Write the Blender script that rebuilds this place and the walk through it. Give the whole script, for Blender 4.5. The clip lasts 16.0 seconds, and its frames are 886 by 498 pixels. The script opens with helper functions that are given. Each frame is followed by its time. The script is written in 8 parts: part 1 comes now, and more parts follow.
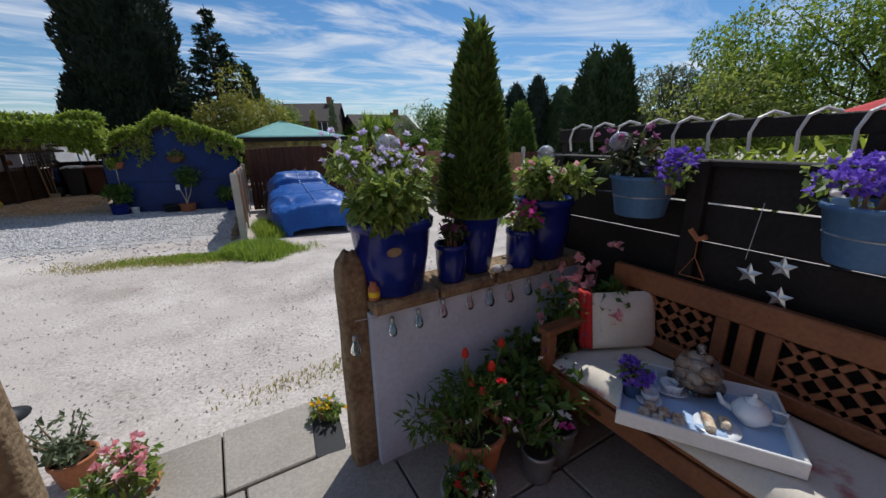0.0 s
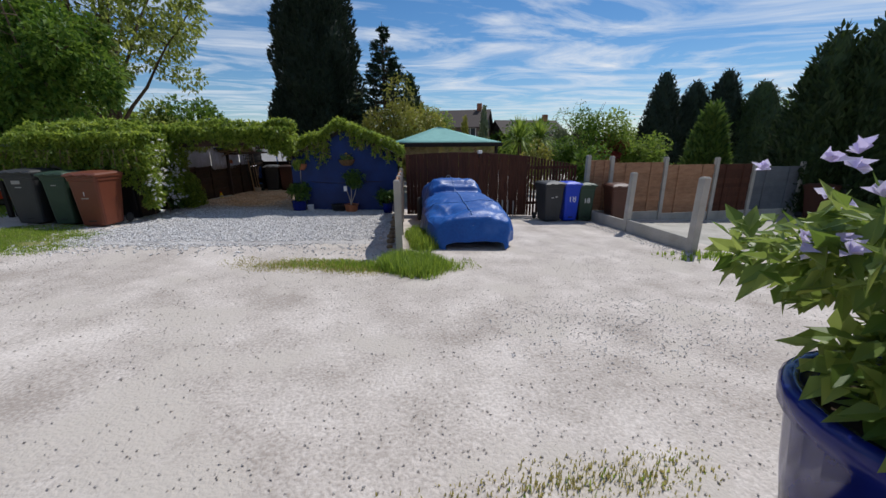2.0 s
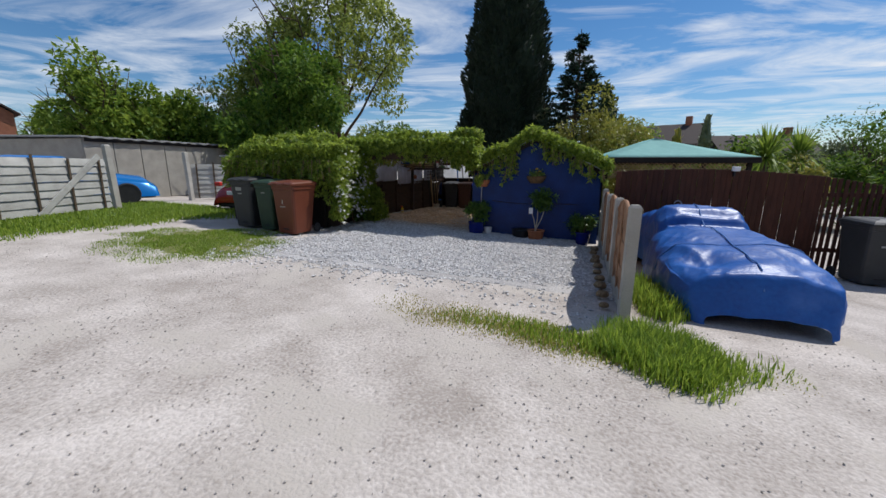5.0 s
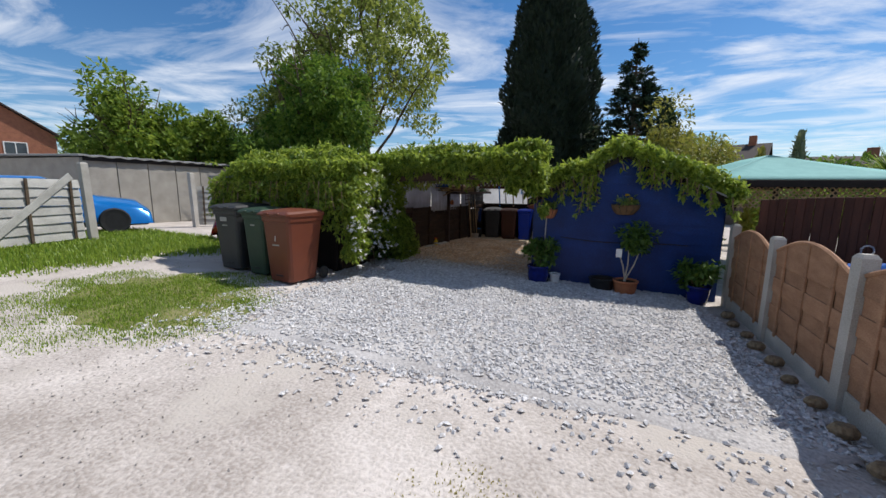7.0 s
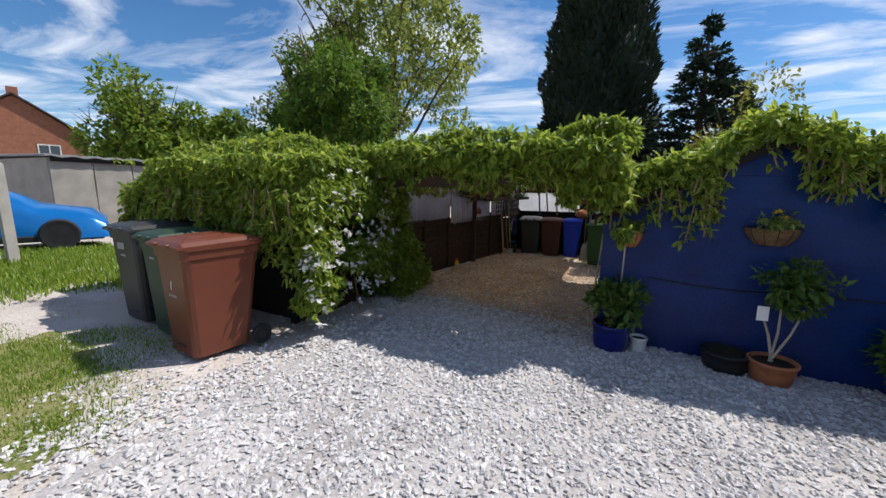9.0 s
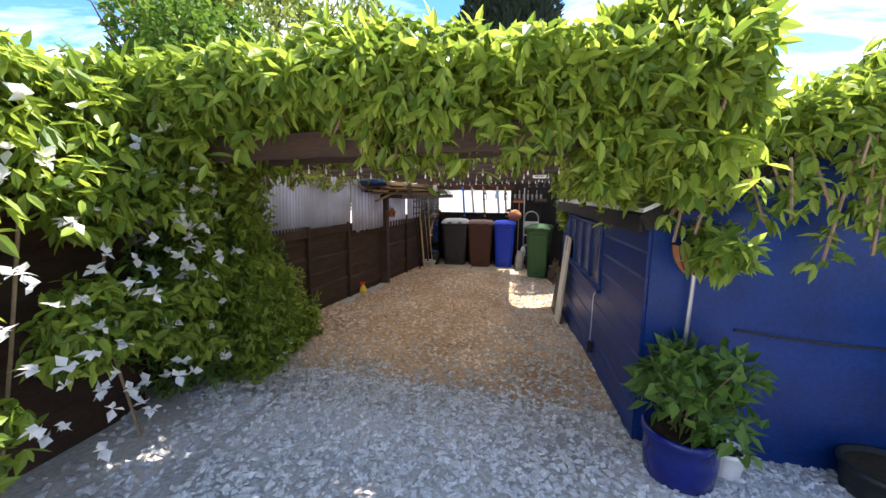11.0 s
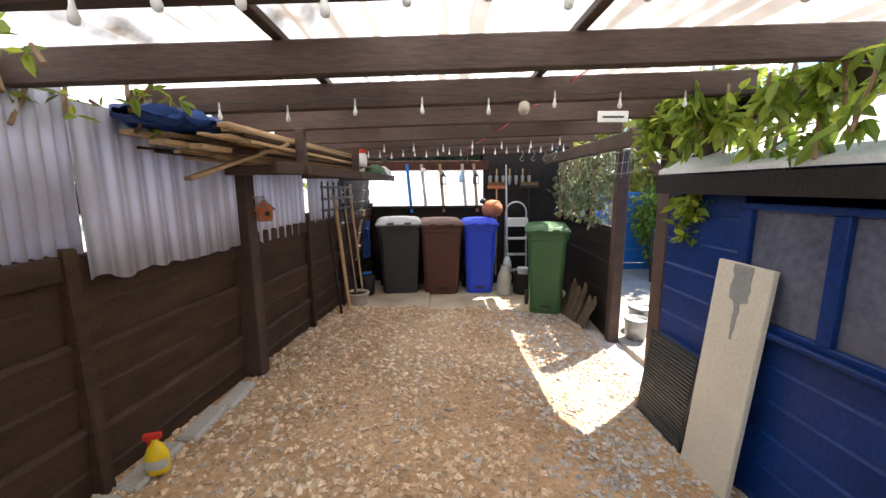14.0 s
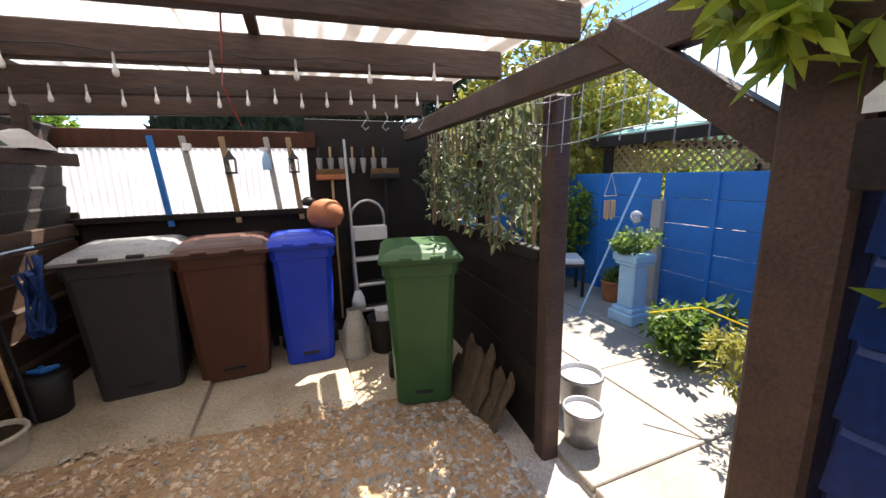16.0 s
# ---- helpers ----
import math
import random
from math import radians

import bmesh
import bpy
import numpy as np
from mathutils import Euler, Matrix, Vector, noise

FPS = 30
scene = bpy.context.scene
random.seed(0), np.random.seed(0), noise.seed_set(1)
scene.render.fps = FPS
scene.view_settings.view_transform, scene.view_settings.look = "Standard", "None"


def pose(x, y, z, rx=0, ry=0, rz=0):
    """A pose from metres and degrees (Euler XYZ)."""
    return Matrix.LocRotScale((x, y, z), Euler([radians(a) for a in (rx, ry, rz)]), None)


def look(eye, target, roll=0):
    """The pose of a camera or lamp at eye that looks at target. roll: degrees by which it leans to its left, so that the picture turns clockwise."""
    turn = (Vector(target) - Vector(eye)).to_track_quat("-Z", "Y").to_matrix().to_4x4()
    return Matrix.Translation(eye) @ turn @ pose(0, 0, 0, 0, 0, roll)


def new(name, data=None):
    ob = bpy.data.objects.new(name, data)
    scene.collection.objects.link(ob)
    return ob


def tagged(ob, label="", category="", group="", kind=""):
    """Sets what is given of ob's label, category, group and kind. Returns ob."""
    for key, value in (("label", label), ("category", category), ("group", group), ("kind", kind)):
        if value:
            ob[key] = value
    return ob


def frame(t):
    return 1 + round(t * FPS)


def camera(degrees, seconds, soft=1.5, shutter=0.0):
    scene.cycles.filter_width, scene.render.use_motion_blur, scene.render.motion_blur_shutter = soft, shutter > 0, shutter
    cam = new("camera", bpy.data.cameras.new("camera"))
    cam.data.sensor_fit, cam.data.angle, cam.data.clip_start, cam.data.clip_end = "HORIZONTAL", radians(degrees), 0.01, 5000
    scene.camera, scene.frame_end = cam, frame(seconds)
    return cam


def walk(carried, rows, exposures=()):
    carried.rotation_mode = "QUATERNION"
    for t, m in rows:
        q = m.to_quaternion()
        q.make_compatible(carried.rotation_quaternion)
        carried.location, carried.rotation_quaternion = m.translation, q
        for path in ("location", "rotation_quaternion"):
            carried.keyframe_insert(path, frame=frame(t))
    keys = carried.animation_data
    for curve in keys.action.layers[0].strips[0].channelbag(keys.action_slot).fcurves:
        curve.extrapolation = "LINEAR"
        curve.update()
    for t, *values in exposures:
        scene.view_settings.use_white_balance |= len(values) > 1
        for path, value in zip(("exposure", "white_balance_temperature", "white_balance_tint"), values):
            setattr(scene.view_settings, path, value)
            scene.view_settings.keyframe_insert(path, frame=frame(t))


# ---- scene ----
cam = camera(99.4, 16.0)
PATH = [
    (0, (3.529, -18.564, 1.862), (4.508, -16.915, 1.295), -1.00),
    (0.5, (3.443, -18.333, 1.881), (4.334, -16.634, 1.318), -1.14),
    (1, (3.358, -18.098, 1.902), (3.943, -16.266, 1.353), -0.08),
    (1.5, (3.352, -17.786, 1.898), (3.740, -15.902, 1.352), -0.31),
    (2, (3.409, -17.433, 1.892), (3.759, -15.537, 1.360), -0.35),
    (2.5, (3.369, -17.096, 1.868), (3.488, -15.169, 1.346), 0.22),
    (3, (3.416, -16.823, 1.841), (3.248, -14.898, 1.324), -0.10),
    (3.5, (3.352, -16.527, 1.830), (3.158, -14.604, 1.314), -0.12),
    (4, (3.198, -16.191, 1.782), (2.943, -14.272, 1.280), 0.05),
    (4.5, (3.065, -15.794, 1.713), (2.713, -13.887, 1.222), -0.01),
    (5, (2.878, -15.378, 1.720), (2.384, -13.488, 1.293), 0.25),
    (5.2, (2.804, -15.174, 1.711), (2.270, -13.289, 1.310), 0.14),
    (7.3, (1.803, -12.742, 1.755), (1.119, -10.889, 1.446), 0.61),
    (7.5, (1.766, -12.451, 1.764), (1.046, -10.611, 1.454), 0.61),
    (8, (1.593, -11.872, 1.805), (0.844, -10.042, 1.501), 0.60),
    (8.5, (1.457, -11.305, 1.838), (0.692, -9.483, 1.531), 0.60),
    (9, (1.273, -10.761, 1.858), (0.468, -8.956, 1.547), 0.49),
    (9.5, (1.116, -10.226, 1.876), (0.301, -8.427, 1.563), 0.59),
    (10, (0.917, -9.698, 1.908), (0.235, -7.846, 1.589), 0.11),
    (10.2, (0.829, -9.478, 1.875), (0.270, -7.584, 1.557), -0.15),
    (12.3, (-0.248, -6.880, 1.557), (-0.493, -4.914, 1.281), 0.52),
    (12.5, (-0.279, -6.677, 1.565), (-0.506, -4.709, 1.290), 0.43),
    (13, (-0.394, -6.157, 1.533), (-0.560, -4.183, 1.258), 0.57),
    (13.5, (-0.443, -5.628, 1.519), (-0.472, -3.651, 1.222), -0.14),
    (14, (-0.359, -5.067, 1.530), (-0.309, -3.094, 1.206), -0.49),
    (14.5, (-0.222, -4.486, 1.553), (0.043, -2.533, 1.214), -1.20),
    (15, (-0.081, -3.917, 1.566), (0.506, -2.041, 1.199), -1.65),
    (15.5, (0.074, -3.411, 1.551), (0.673, -1.540, 1.172), -1.94),
    (16, (0.272, -2.937, 1.518), (0.986, -1.109, 1.134), -1.29),
]
walk(cam, [(t, look(eye, target, roll)) for t, eye, target, roll in PATH], [(0, -0.48, 6150, 10), (5, -0.42, 6150, 10), (7.3, -0.12, 6300, 11), (9, 0.0, 6350, 12), (10.2, 0.55, 6450, 12), (12.3, 3.0, 6500, 10), (13.5, 2.4, 6550, 11), (14.5, 2.0, 6650, 12), (16, 1.65, 6850, 14)])

# ---- world, sun, exposure ----
SUN = Vector((0.51, 0.45, 1.0)).normalized()
world = bpy.data.worlds.new("world")
scene.world = world
world.use_nodes = True
wn, wl = world.node_tree.nodes, world.node_tree.links
wn.clear()
w_out, w_bg = wn.new("ShaderNodeOutputWorld"), wn.new("ShaderNodeBackground")
w_sky = wn.new("ShaderNodeTexSky")
w_sky.sky_type, w_sky.sun_disc = "NISHITA", False
w_sky.sun_elevation = math.asin(SUN.z)
w_sky.sun_rotation = math.atan2(SUN.x, SUN.y)
w_sky.air_density, w_sky.dust_density, w_sky.ozone_density = 1.0, 0.15, 4.0
w_co, w_sep = wn.new("ShaderNodeTexCoord"), wn.new("ShaderNodeSeparateXYZ")
wl.new(w_co.outputs["Generated"], w_sep.inputs[0])
w_h = wn.new("ShaderNodeMath")
w_h.operation = "MAXIMUM"
w_h.inputs[1].default_value = 0.03
wl.new(w_sep.outputs["Z"], w_h.inputs[0])
w_div = wn.new("ShaderNodeVectorMath")
w_div.operation = "DIVIDE"
w_cmb = wn.new("ShaderNodeCombineXYZ")
for k in range(3):
    wl.new(w_h.outputs[0], w_cmb.inputs[k])
wl.new(w_co.outputs["Generated"], w_div.inputs[0])
wl.new(w_cmb.outputs[0], w_div.inputs[1])
w_map = wn.new("ShaderNodeMapping")
w_map.inputs["Rotation"].default_value = (0, 0, radians(35))
w_map.inputs["Scale"].default_value = (0.34, 0.5, 0.0)
wl.new(w_div.outputs[0], w_map.inputs["Vector"])
w_n = wn.new("ShaderNodeTexNoise")
w_n.inputs["Scale"].default_value, w_n.inputs["Detail"].default_value = 1.25, 9
w_n.inputs["Roughness"].default_value, w_n.inputs["Distortion"].default_value = 0.62, 1.6
wl.new(w_map.outputs[0], w_n.inputs["Vector"])
w_r = wn.new("ShaderNodeValToRGB")
w_r.color_ramp.elements[0].position, w_r.color_ramp.elements[1].position = 0.44, 0.74
wl.new(w_n.outputs["Fac"], w_r.inputs[0])
w_mix = wn.new("ShaderNodeMix")
w_mix.data_type = "RGBA"
w_mix.inputs[7].default_value = (10.2, 10.4, 10.7, 1)
wl.new(w_r.outputs[0], w_mix.inputs[0])
w_hs = wn.new("ShaderNodeHueSaturation")
w_hs.inputs["Saturation"].default_value, w_hs.inputs["Value"].default_value = 1.22, 1.12
wl.new(w_sky.outputs[0], w_hs.inputs["Color"])
wl.new(w_hs.outputs[0], w_mix.inputs[6])
wl.new(w_mix.outputs[2], w_bg.inputs["Color"])
w_bg.inputs["Strength"].default_value = 0.105
wl.new(w_bg.outputs[0], w_out.inputs[0])

sun = new("sun", bpy.data.lights.new("sun", "SUN"))
sun.data.energy, sun.data.angle, sun.data.color = 5.0, radians(0.53), (1.0, 0.95, 0.88)
sun.matrix_world = look(SUN * 40, (0, 0, 0))

# ---- materials ----
def mat(name, c1, c2=None, rough=0.7, metal=0.0, scale=6.0, fine=60.0, bump=0.15, vary=0.0, stretch=(1, 1, 1), spec=0.4, wear=None, wear_at=0.62):
    """Two-scale procedural surface: colour between c1 and c2 by coarse and fine noise, bump by the fine one."""
    m = bpy.data.materials.new(name)
    m.use_nodes = True
    n, l = m.node_tree.nodes, m.node_tree.links
    p = n["Principled BSDF"]
    c2 = c2 or tuple(v * 0.7 for v in c1)
    co, mp = n.new("ShaderNodeTexCoord"), n.new("ShaderNodeMapping")
    mp.inputs["Scale"].default_value = stretch
    l.new(co.outputs["Object"], mp.inputs["Vector"])
    a, b = n.new("ShaderNodeTexNoise"), n.new("ShaderNodeTexNoise")
    a.inputs["Scale"].default_value, a.inputs["Detail"].default_value = scale, 5
    b.inputs["Scale"].default_value, b.inputs["Detail"].default_value = fine, 4
    for t in (a, b):
        l.new(mp.outputs[0], t.inputs["Vector"])
    s = n.new("ShaderNodeMath")
    s.operation = "MULTIPLY_ADD"
    s.inputs[1].default_value = 0.5
    l.new(b.outputs["Fac"], s.inputs[0])
    h = n.new("ShaderNodeMath")
    h.operation = "MULTIPLY"
    h.inputs[1].default_value = 0.5
    l.new(a.outputs["Fac"], h.inputs[0])
    l.new(h.outputs[0], s.inputs[2])
    r = n.new("ShaderNodeValToRGB")
    e = r.color_ramp.elements
    e[0].position, e[0].color = 0.36, (*c1, 1)
    e[1].position, e[1].color = 0.64, (*c2, 1)
    l.new(s.outputs[0], r.inputs[0])
    col = r.outputs[0]
    if wear:
        w = n.new("ShaderNodeTexNoise")
        w.inputs["Scale"].default_value, w.inputs["Detail"].default_value = scale * 0.6, 8
        l.new(mp.outputs[0], w.inputs["Vector"])
        wr = n.new("ShaderNodeValToRGB")
        wr.color_ramp.elements[0].position, wr.color_ramp.elements[1].position = wear_at, wear_at + 0.08
        l.new(w.outputs["Fac"], wr.inputs[0])
        mx = n.new("ShaderNodeMix")
        mx.data_type = "RGBA"
        mx.inputs[7].default_value = (*wear, 1)
        l.new(wr.outputs[0], mx.inputs[0])
        l.new(col, mx.inputs[6])
        col = mx.outputs[2]
    if vary:
        oi, gi, ad = n.new("ShaderNodeObjectInfo"), n.new("ShaderNodeNewGeometry"), n.new("ShaderNodeMath")
        ad.operation = "ADD"
        l.new(oi.outputs["Random"], ad.inputs[0])
        l.new(gi.outputs["Random Per Island"], ad.inputs[1])
        mr = n.new("ShaderNodeMapRange")
        mr.inputs["From Max"].default_value = 2.0
        mr.inputs["To Min"].default_value, mr.inputs["To Max"].default_value = 1 - vary, 1 + vary
        l.new(ad.outputs[0], mr.inputs["Value"])
        hs = n.new("ShaderNodeHueSaturation")
        l.new(mr.outputs[0], hs.inputs["Value"])
        l.new(col, hs.inputs["Color"])
        col = hs.outputs[0]
    l.new(col, p.inputs["Base Color"])
    p.inputs["Roughness"].default_value, p.inputs["Metallic"].default_value = rough, metal
    p.inputs["Specular IOR Level"].default_value = spec
    if bump:
        bp = n.new("ShaderNodeBump")
        bp.inputs["Strength"].default_value, bp.inputs["Distance"].default_value = bump, 0.02
        l.new(s.outputs[0], bp.inputs["Height"])
        l.new(bp.outputs[0], p.inputs["Normal"])
    return m


def leaf_mat(name, c1, c2, trans=0.4, rough=0.45, spec=0.4):
    m = bpy.data.materials.new(name)
    m.use_nodes = True
    n, l = m.node_tree.nodes, m.node_tree.links
    p, o = n["Principled BSDF"], n["Material Output"]
    g, r = n.new("ShaderNodeNewGeometry"), n.new("ShaderNodeValToRGB")
    r.color_ramp.elements[0].color, r.color_ramp.elements[1].color = (*c1, 1), (*c2, 1)
    l.new(g.outputs["Random Per Island"], r.inputs[0])
    l.new(r.outputs[0], p.inputs["Base Color"])
    p.inputs["Roughness"].default_value = rough
    p.inputs["Specular IOR Level"].default_value = spec
    t, mx, hs = n.new("ShaderNodeBsdfTranslucent"), n.new("ShaderNodeMixShader"), n.new("ShaderNodeHueSaturation")
    hs.inputs["Value"].default_value = 1.5
    hs.inputs["Hue"].default_value = 0.485
    l.new(r.outputs[0], hs.inputs["Color"])
    l.new(hs.outputs[0], t.inputs["Color"])
    mx.inputs[0].default_value = trans
    l.new(p.outputs[0], mx.inputs[1])
    l.new(t.outputs[0], mx.inputs[2])
    l.new(mx.outputs[0], o.inputs[0])
    return m


def glass_mat(name, tint, rough=0.05):
    m = bpy.data.materials.new(name)
    m.use_nodes = True
    p = m.node_tree.nodes["Principled BSDF"]
    p.inputs["Base Color"].default_value = (*tint, 1)
    p.inputs["Transmission Weight"].default_value = 1.0
    p.inputs["Roughness"].default_value = rough
    return m


def sheet_mat(name, c, dirt_shade, trans, scale=3.0, pitch=0.0, axis="X"):
    """Dirty translucent corrugated plastic; a pitch bands its colour with the ribs' shading."""
    m = bpy.data.materials.new(name)
    m.use_nodes = True
    n, l = m.node_tree.nodes, m.node_tree.links
    p, o = n["Principled BSDF"], n["Material Output"]
    co, a, r = n.new("ShaderNodeTexCoord"), n.new("ShaderNodeTexNoise"), n.new("ShaderNodeValToRGB")
    a.inputs["Scale"].default_value, a.inputs["Detail"].default_value = scale, 8
    l.new(co.outputs["Object"], a.inputs["Vector"])
    r.color_ramp.elements[0].position, r.color_ramp.elements[0].color = 0.42, (*c, 1)
    r.color_ramp.elements[1].position, r.color_ramp.elements[1].color = 0.72, (*dirt_shade, 1)
    l.new(a.outputs["Fac"], r.inputs[0])
    col = r.outputs[0]
    # streaky dark bands at this pitch put the ribs' shading into the colour
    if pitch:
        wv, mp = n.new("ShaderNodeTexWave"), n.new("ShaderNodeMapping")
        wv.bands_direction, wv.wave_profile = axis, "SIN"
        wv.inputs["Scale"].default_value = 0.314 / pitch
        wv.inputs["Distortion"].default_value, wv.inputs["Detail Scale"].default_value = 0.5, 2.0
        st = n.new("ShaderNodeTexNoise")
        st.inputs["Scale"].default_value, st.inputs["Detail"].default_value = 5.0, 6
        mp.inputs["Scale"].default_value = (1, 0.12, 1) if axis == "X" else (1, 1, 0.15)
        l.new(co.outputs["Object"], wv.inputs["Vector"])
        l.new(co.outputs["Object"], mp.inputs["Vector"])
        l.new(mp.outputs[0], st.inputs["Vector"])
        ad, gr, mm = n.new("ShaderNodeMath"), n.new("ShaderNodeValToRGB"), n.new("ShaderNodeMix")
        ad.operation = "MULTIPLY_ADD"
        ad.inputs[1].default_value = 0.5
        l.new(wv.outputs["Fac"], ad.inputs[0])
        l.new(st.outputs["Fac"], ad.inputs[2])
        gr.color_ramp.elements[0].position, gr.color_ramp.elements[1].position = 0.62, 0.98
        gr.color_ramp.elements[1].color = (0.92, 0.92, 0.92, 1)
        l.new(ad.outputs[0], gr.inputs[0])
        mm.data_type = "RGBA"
        mm.inputs[7].default_value = (*dirt_shade, 1)
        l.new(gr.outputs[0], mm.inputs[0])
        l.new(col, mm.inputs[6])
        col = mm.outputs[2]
    l.new(col, p.inputs["Base Color"])
    p.inputs["Roughness"].default_value = 0.4
    t, mx = n.new("ShaderNodeBsdfTranslucent"), n.new("ShaderNodeMixShader")
    l.new(col, t.inputs["Color"])
    mx.inputs[0].default_value = trans
    l.new(p.outputs[0], mx.inputs[1])
    l.new(t.outputs[0], mx.inputs[2])
    l.new(mx.outputs[0], o.inputs[0])
    return m


M_LANESTONE = mat("dark_lane_stone", (0.56, 0.52, 0.47), (0.30, 0.27, 0.24), 0.9, scale=3.0, fine=70, bump=0.3, vary=0.4, spec=0.2)
M_LANE = mat("lane_stone_dust", (0.64, 0.58, 0.525), (0.35, 0.305, 0.265), 0.95, scale=1.7, fine=42, bump=1.0, spec=0.15, wear=(0.50, 0.45, 0.395), wear_at=0.535)
M_SHINGLE = mat("grey_stone_chip", (0.58, 0.55, 0.52), (0.27, 0.25, 0.235), 0.9, scale=1.2, fine=45, bump=0.6, spec=0.2)
M_CHIP = mat("limestone_chip", (0.72, 0.70, 0.68), (0.40, 0.385, 0.375), 0.85, scale=14, fine=90, bump=0.3, vary=0.35, spec=0.25)
M_TURF = mat("thin_turf", (0.30, 0.26, 0.13), (0.12, 0.15, 0.04), 0.95, scale=2.2, fine=45, bump=0.5, spec=0.1)
M_TANCHIP = mat("brown_gravel_bed", (0.52, 0.35, 0.205), (0.26, 0.15, 0.08), 0.95, scale=1.4, fine=40, bump=0.6, spec=0.15)
M_GREYSTONE = mat("grey_brown_stone", (0.60, 0.55, 0.48), (0.33, 0.29, 0.25), 0.9, scale=8, fine=80, bump=0.3, vary=0.4, spec=0.2)
M_TANSTONE = mat("tan_gravel", (0.88, 0.72, 0.53), (0.52, 0.31, 0.165), 0.9, scale=1.2, fine=70, bump=0.3, vary=0.55, spec=0.2)
M_SOIL = mat("soil", (0.06, 0.045, 0.03), (0.03, 0.022, 0.015), 1.0, scale=12, bump=0.8, spec=0.1)
M_CONC = mat("concrete", (0.50, 0.47, 0.42), (0.32, 0.30, 0.26), 0.9, scale=2.5, fine=90, bump=0.25, spec=0.2)
M_TANSLAB = mat("dirty_tan_concrete", (0.62, 0.53, 0.40), (0.34, 0.26, 0.17), 0.9, scale=2.2, fine=70, bump=0.3, vary=0.1, spec=0.2)
M_SLAB = mat("paving_slab", (0.40, 0.365, 0.31), (0.26, 0.235, 0.20), 0.9, scale=2.0, fine=70, bump=0.25, vary=0.15, spec=0.2)
M_SANDSTONE = mat("weathered_stone", (0.34, 0.25, 0.15), (0.15, 0.10, 0.06), 0.95, scale=5, fine=40, bump=0.9, spec=0.15)
M_BROWNFENCE = mat("brown_stained_timber", (0.070, 0.038, 0.022), (0.026, 0.014, 0.009), 0.7, scale=4, fine=60, bump=0.35, vary=0.25, stretch=(1, 1, 4), spec=0.3)
M_GATE = mat("red_brown_timber", (0.10, 0.038, 0.022), (0.05, 0.020, 0.012), 0.75, scale=4, fine=50, bump=0.3, vary=0.3, stretch=(4, 4, 0.6), spec=0.25)
M_BLACKFENCE = mat("black_brown_stain", (0.022, 0.016, 0.014), (0.010, 0.008, 0.007), 0.7, scale=4, fine=60, bump=0.4, vary=0.2, spec=0.3)
M_BEAM = mat("dark_painted_beam", (0.095, 0.060, 0.046), (0.05, 0.032, 0.026), 0.65, scale=3, fine=50, bump=0.35, vary=0.2, stretch=(0.3, 2, 2), spec=0.3)
M_FENCE = mat("larch_panel", (0.42, 0.24, 0.14), (0.26, 0.135, 0.075), 0.8, scale=4, fine=60, bump=0.35, vary=0.2, stretch=(1, 1, 3), spec=0.25)
M_FADED = mat("silver_grey_boards", (0.50, 0.49, 0.45), (0.33, 0.32, 0.29), 0.9, scale=4, fine=60, bump=0.4, vary=0.2, spec=0.15)
M_GREYPAINT = mat("grey_painted_boards", (0.16, 0.17, 0.19), (0.10, 0.11, 0.12), 0.7, scale=4, bump=0.2, vary=0.15)
M_BLUEWOOD = mat("deep_blue_painted_boards", (0.003, 0.032, 0.165), (0.002, 0.017, 0.09), 0.42, scale=3, fine=45, bump=0.2, vary=0.12, spec=0.3)
M_BLUEWALL = mat("bright_blue_painted_panel", (0.02, 0.19, 0.56), (0.013, 0.13, 0.42), 0.6, scale=3, bump=0.2, vary=0.12)
M_PALEBLUE = mat("pale_blue_paint", (0.38, 0.60, 0.80), (0.27, 0.47, 0.70), 0.6, scale=8, bump=0.25)
M_WHITEWALL = mat("white_painted_render", (0.62, 0.70, 0.82), (0.50, 0.57, 0.69), 0.8, scale=4, fine=40, bump=0.3)
# sheets given a pitch carry rib shading in their colour, besides the dirty patches
M_TIN = sheet_mat("weathered_corrugated_sheet", (0.78, 0.80, 0.92), (0.50, 0.50, 0.56), 0.34, 2.5, 0.05, "Y")
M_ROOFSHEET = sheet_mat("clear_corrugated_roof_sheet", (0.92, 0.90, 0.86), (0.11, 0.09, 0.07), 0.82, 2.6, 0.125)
M_BACKSHEET = sheet_mat("white_corrugated_sheet", (0.85, 0.87, 0.90), (0.66, 0.68, 0.72), 0.6, 2.0)
M_FELT = mat("grey_roof_felt", (0.30, 0.30, 0.29), (0.20, 0.20, 0.195), 0.95, scale=3, fine=120, bump=0.3)
M_LIGHTROOF = mat("pale_roof_sheet", (0.66, 0.67, 0.66), (0.50, 0.51, 0.50), 0.7, scale=3, bump=0.2)
M_TARP = mat("blue_tarpaulin", (0.012, 0.10, 0.38), (0.007, 0.065, 0.28), 0.42, scale=2.2, fine=22, bump=0.4, spec=0.4, wear=(0.04, 0.13, 0.42), wear_at=0.6)
M_TARPLIGHT = mat("faded_blue_tarpaulin", (0.11, 0.23, 0.48), (0.05, 0.15, 0.42), 0.38, scale=2.2, fine=22, bump=0.4, spec=0.5)
M_TEAL = mat("teal_canvas", (0.20, 0.42, 0.38), (0.15, 0.34, 0.31), 0.8, scale=5, bump=0.1)
M_GLAZE = mat("cobalt_glaze", (0.010, 0.020, 0.20), (0.007, 0.013, 0.12), 0.18, scale=6, fine=20, bump=0.05, spec=0.4)
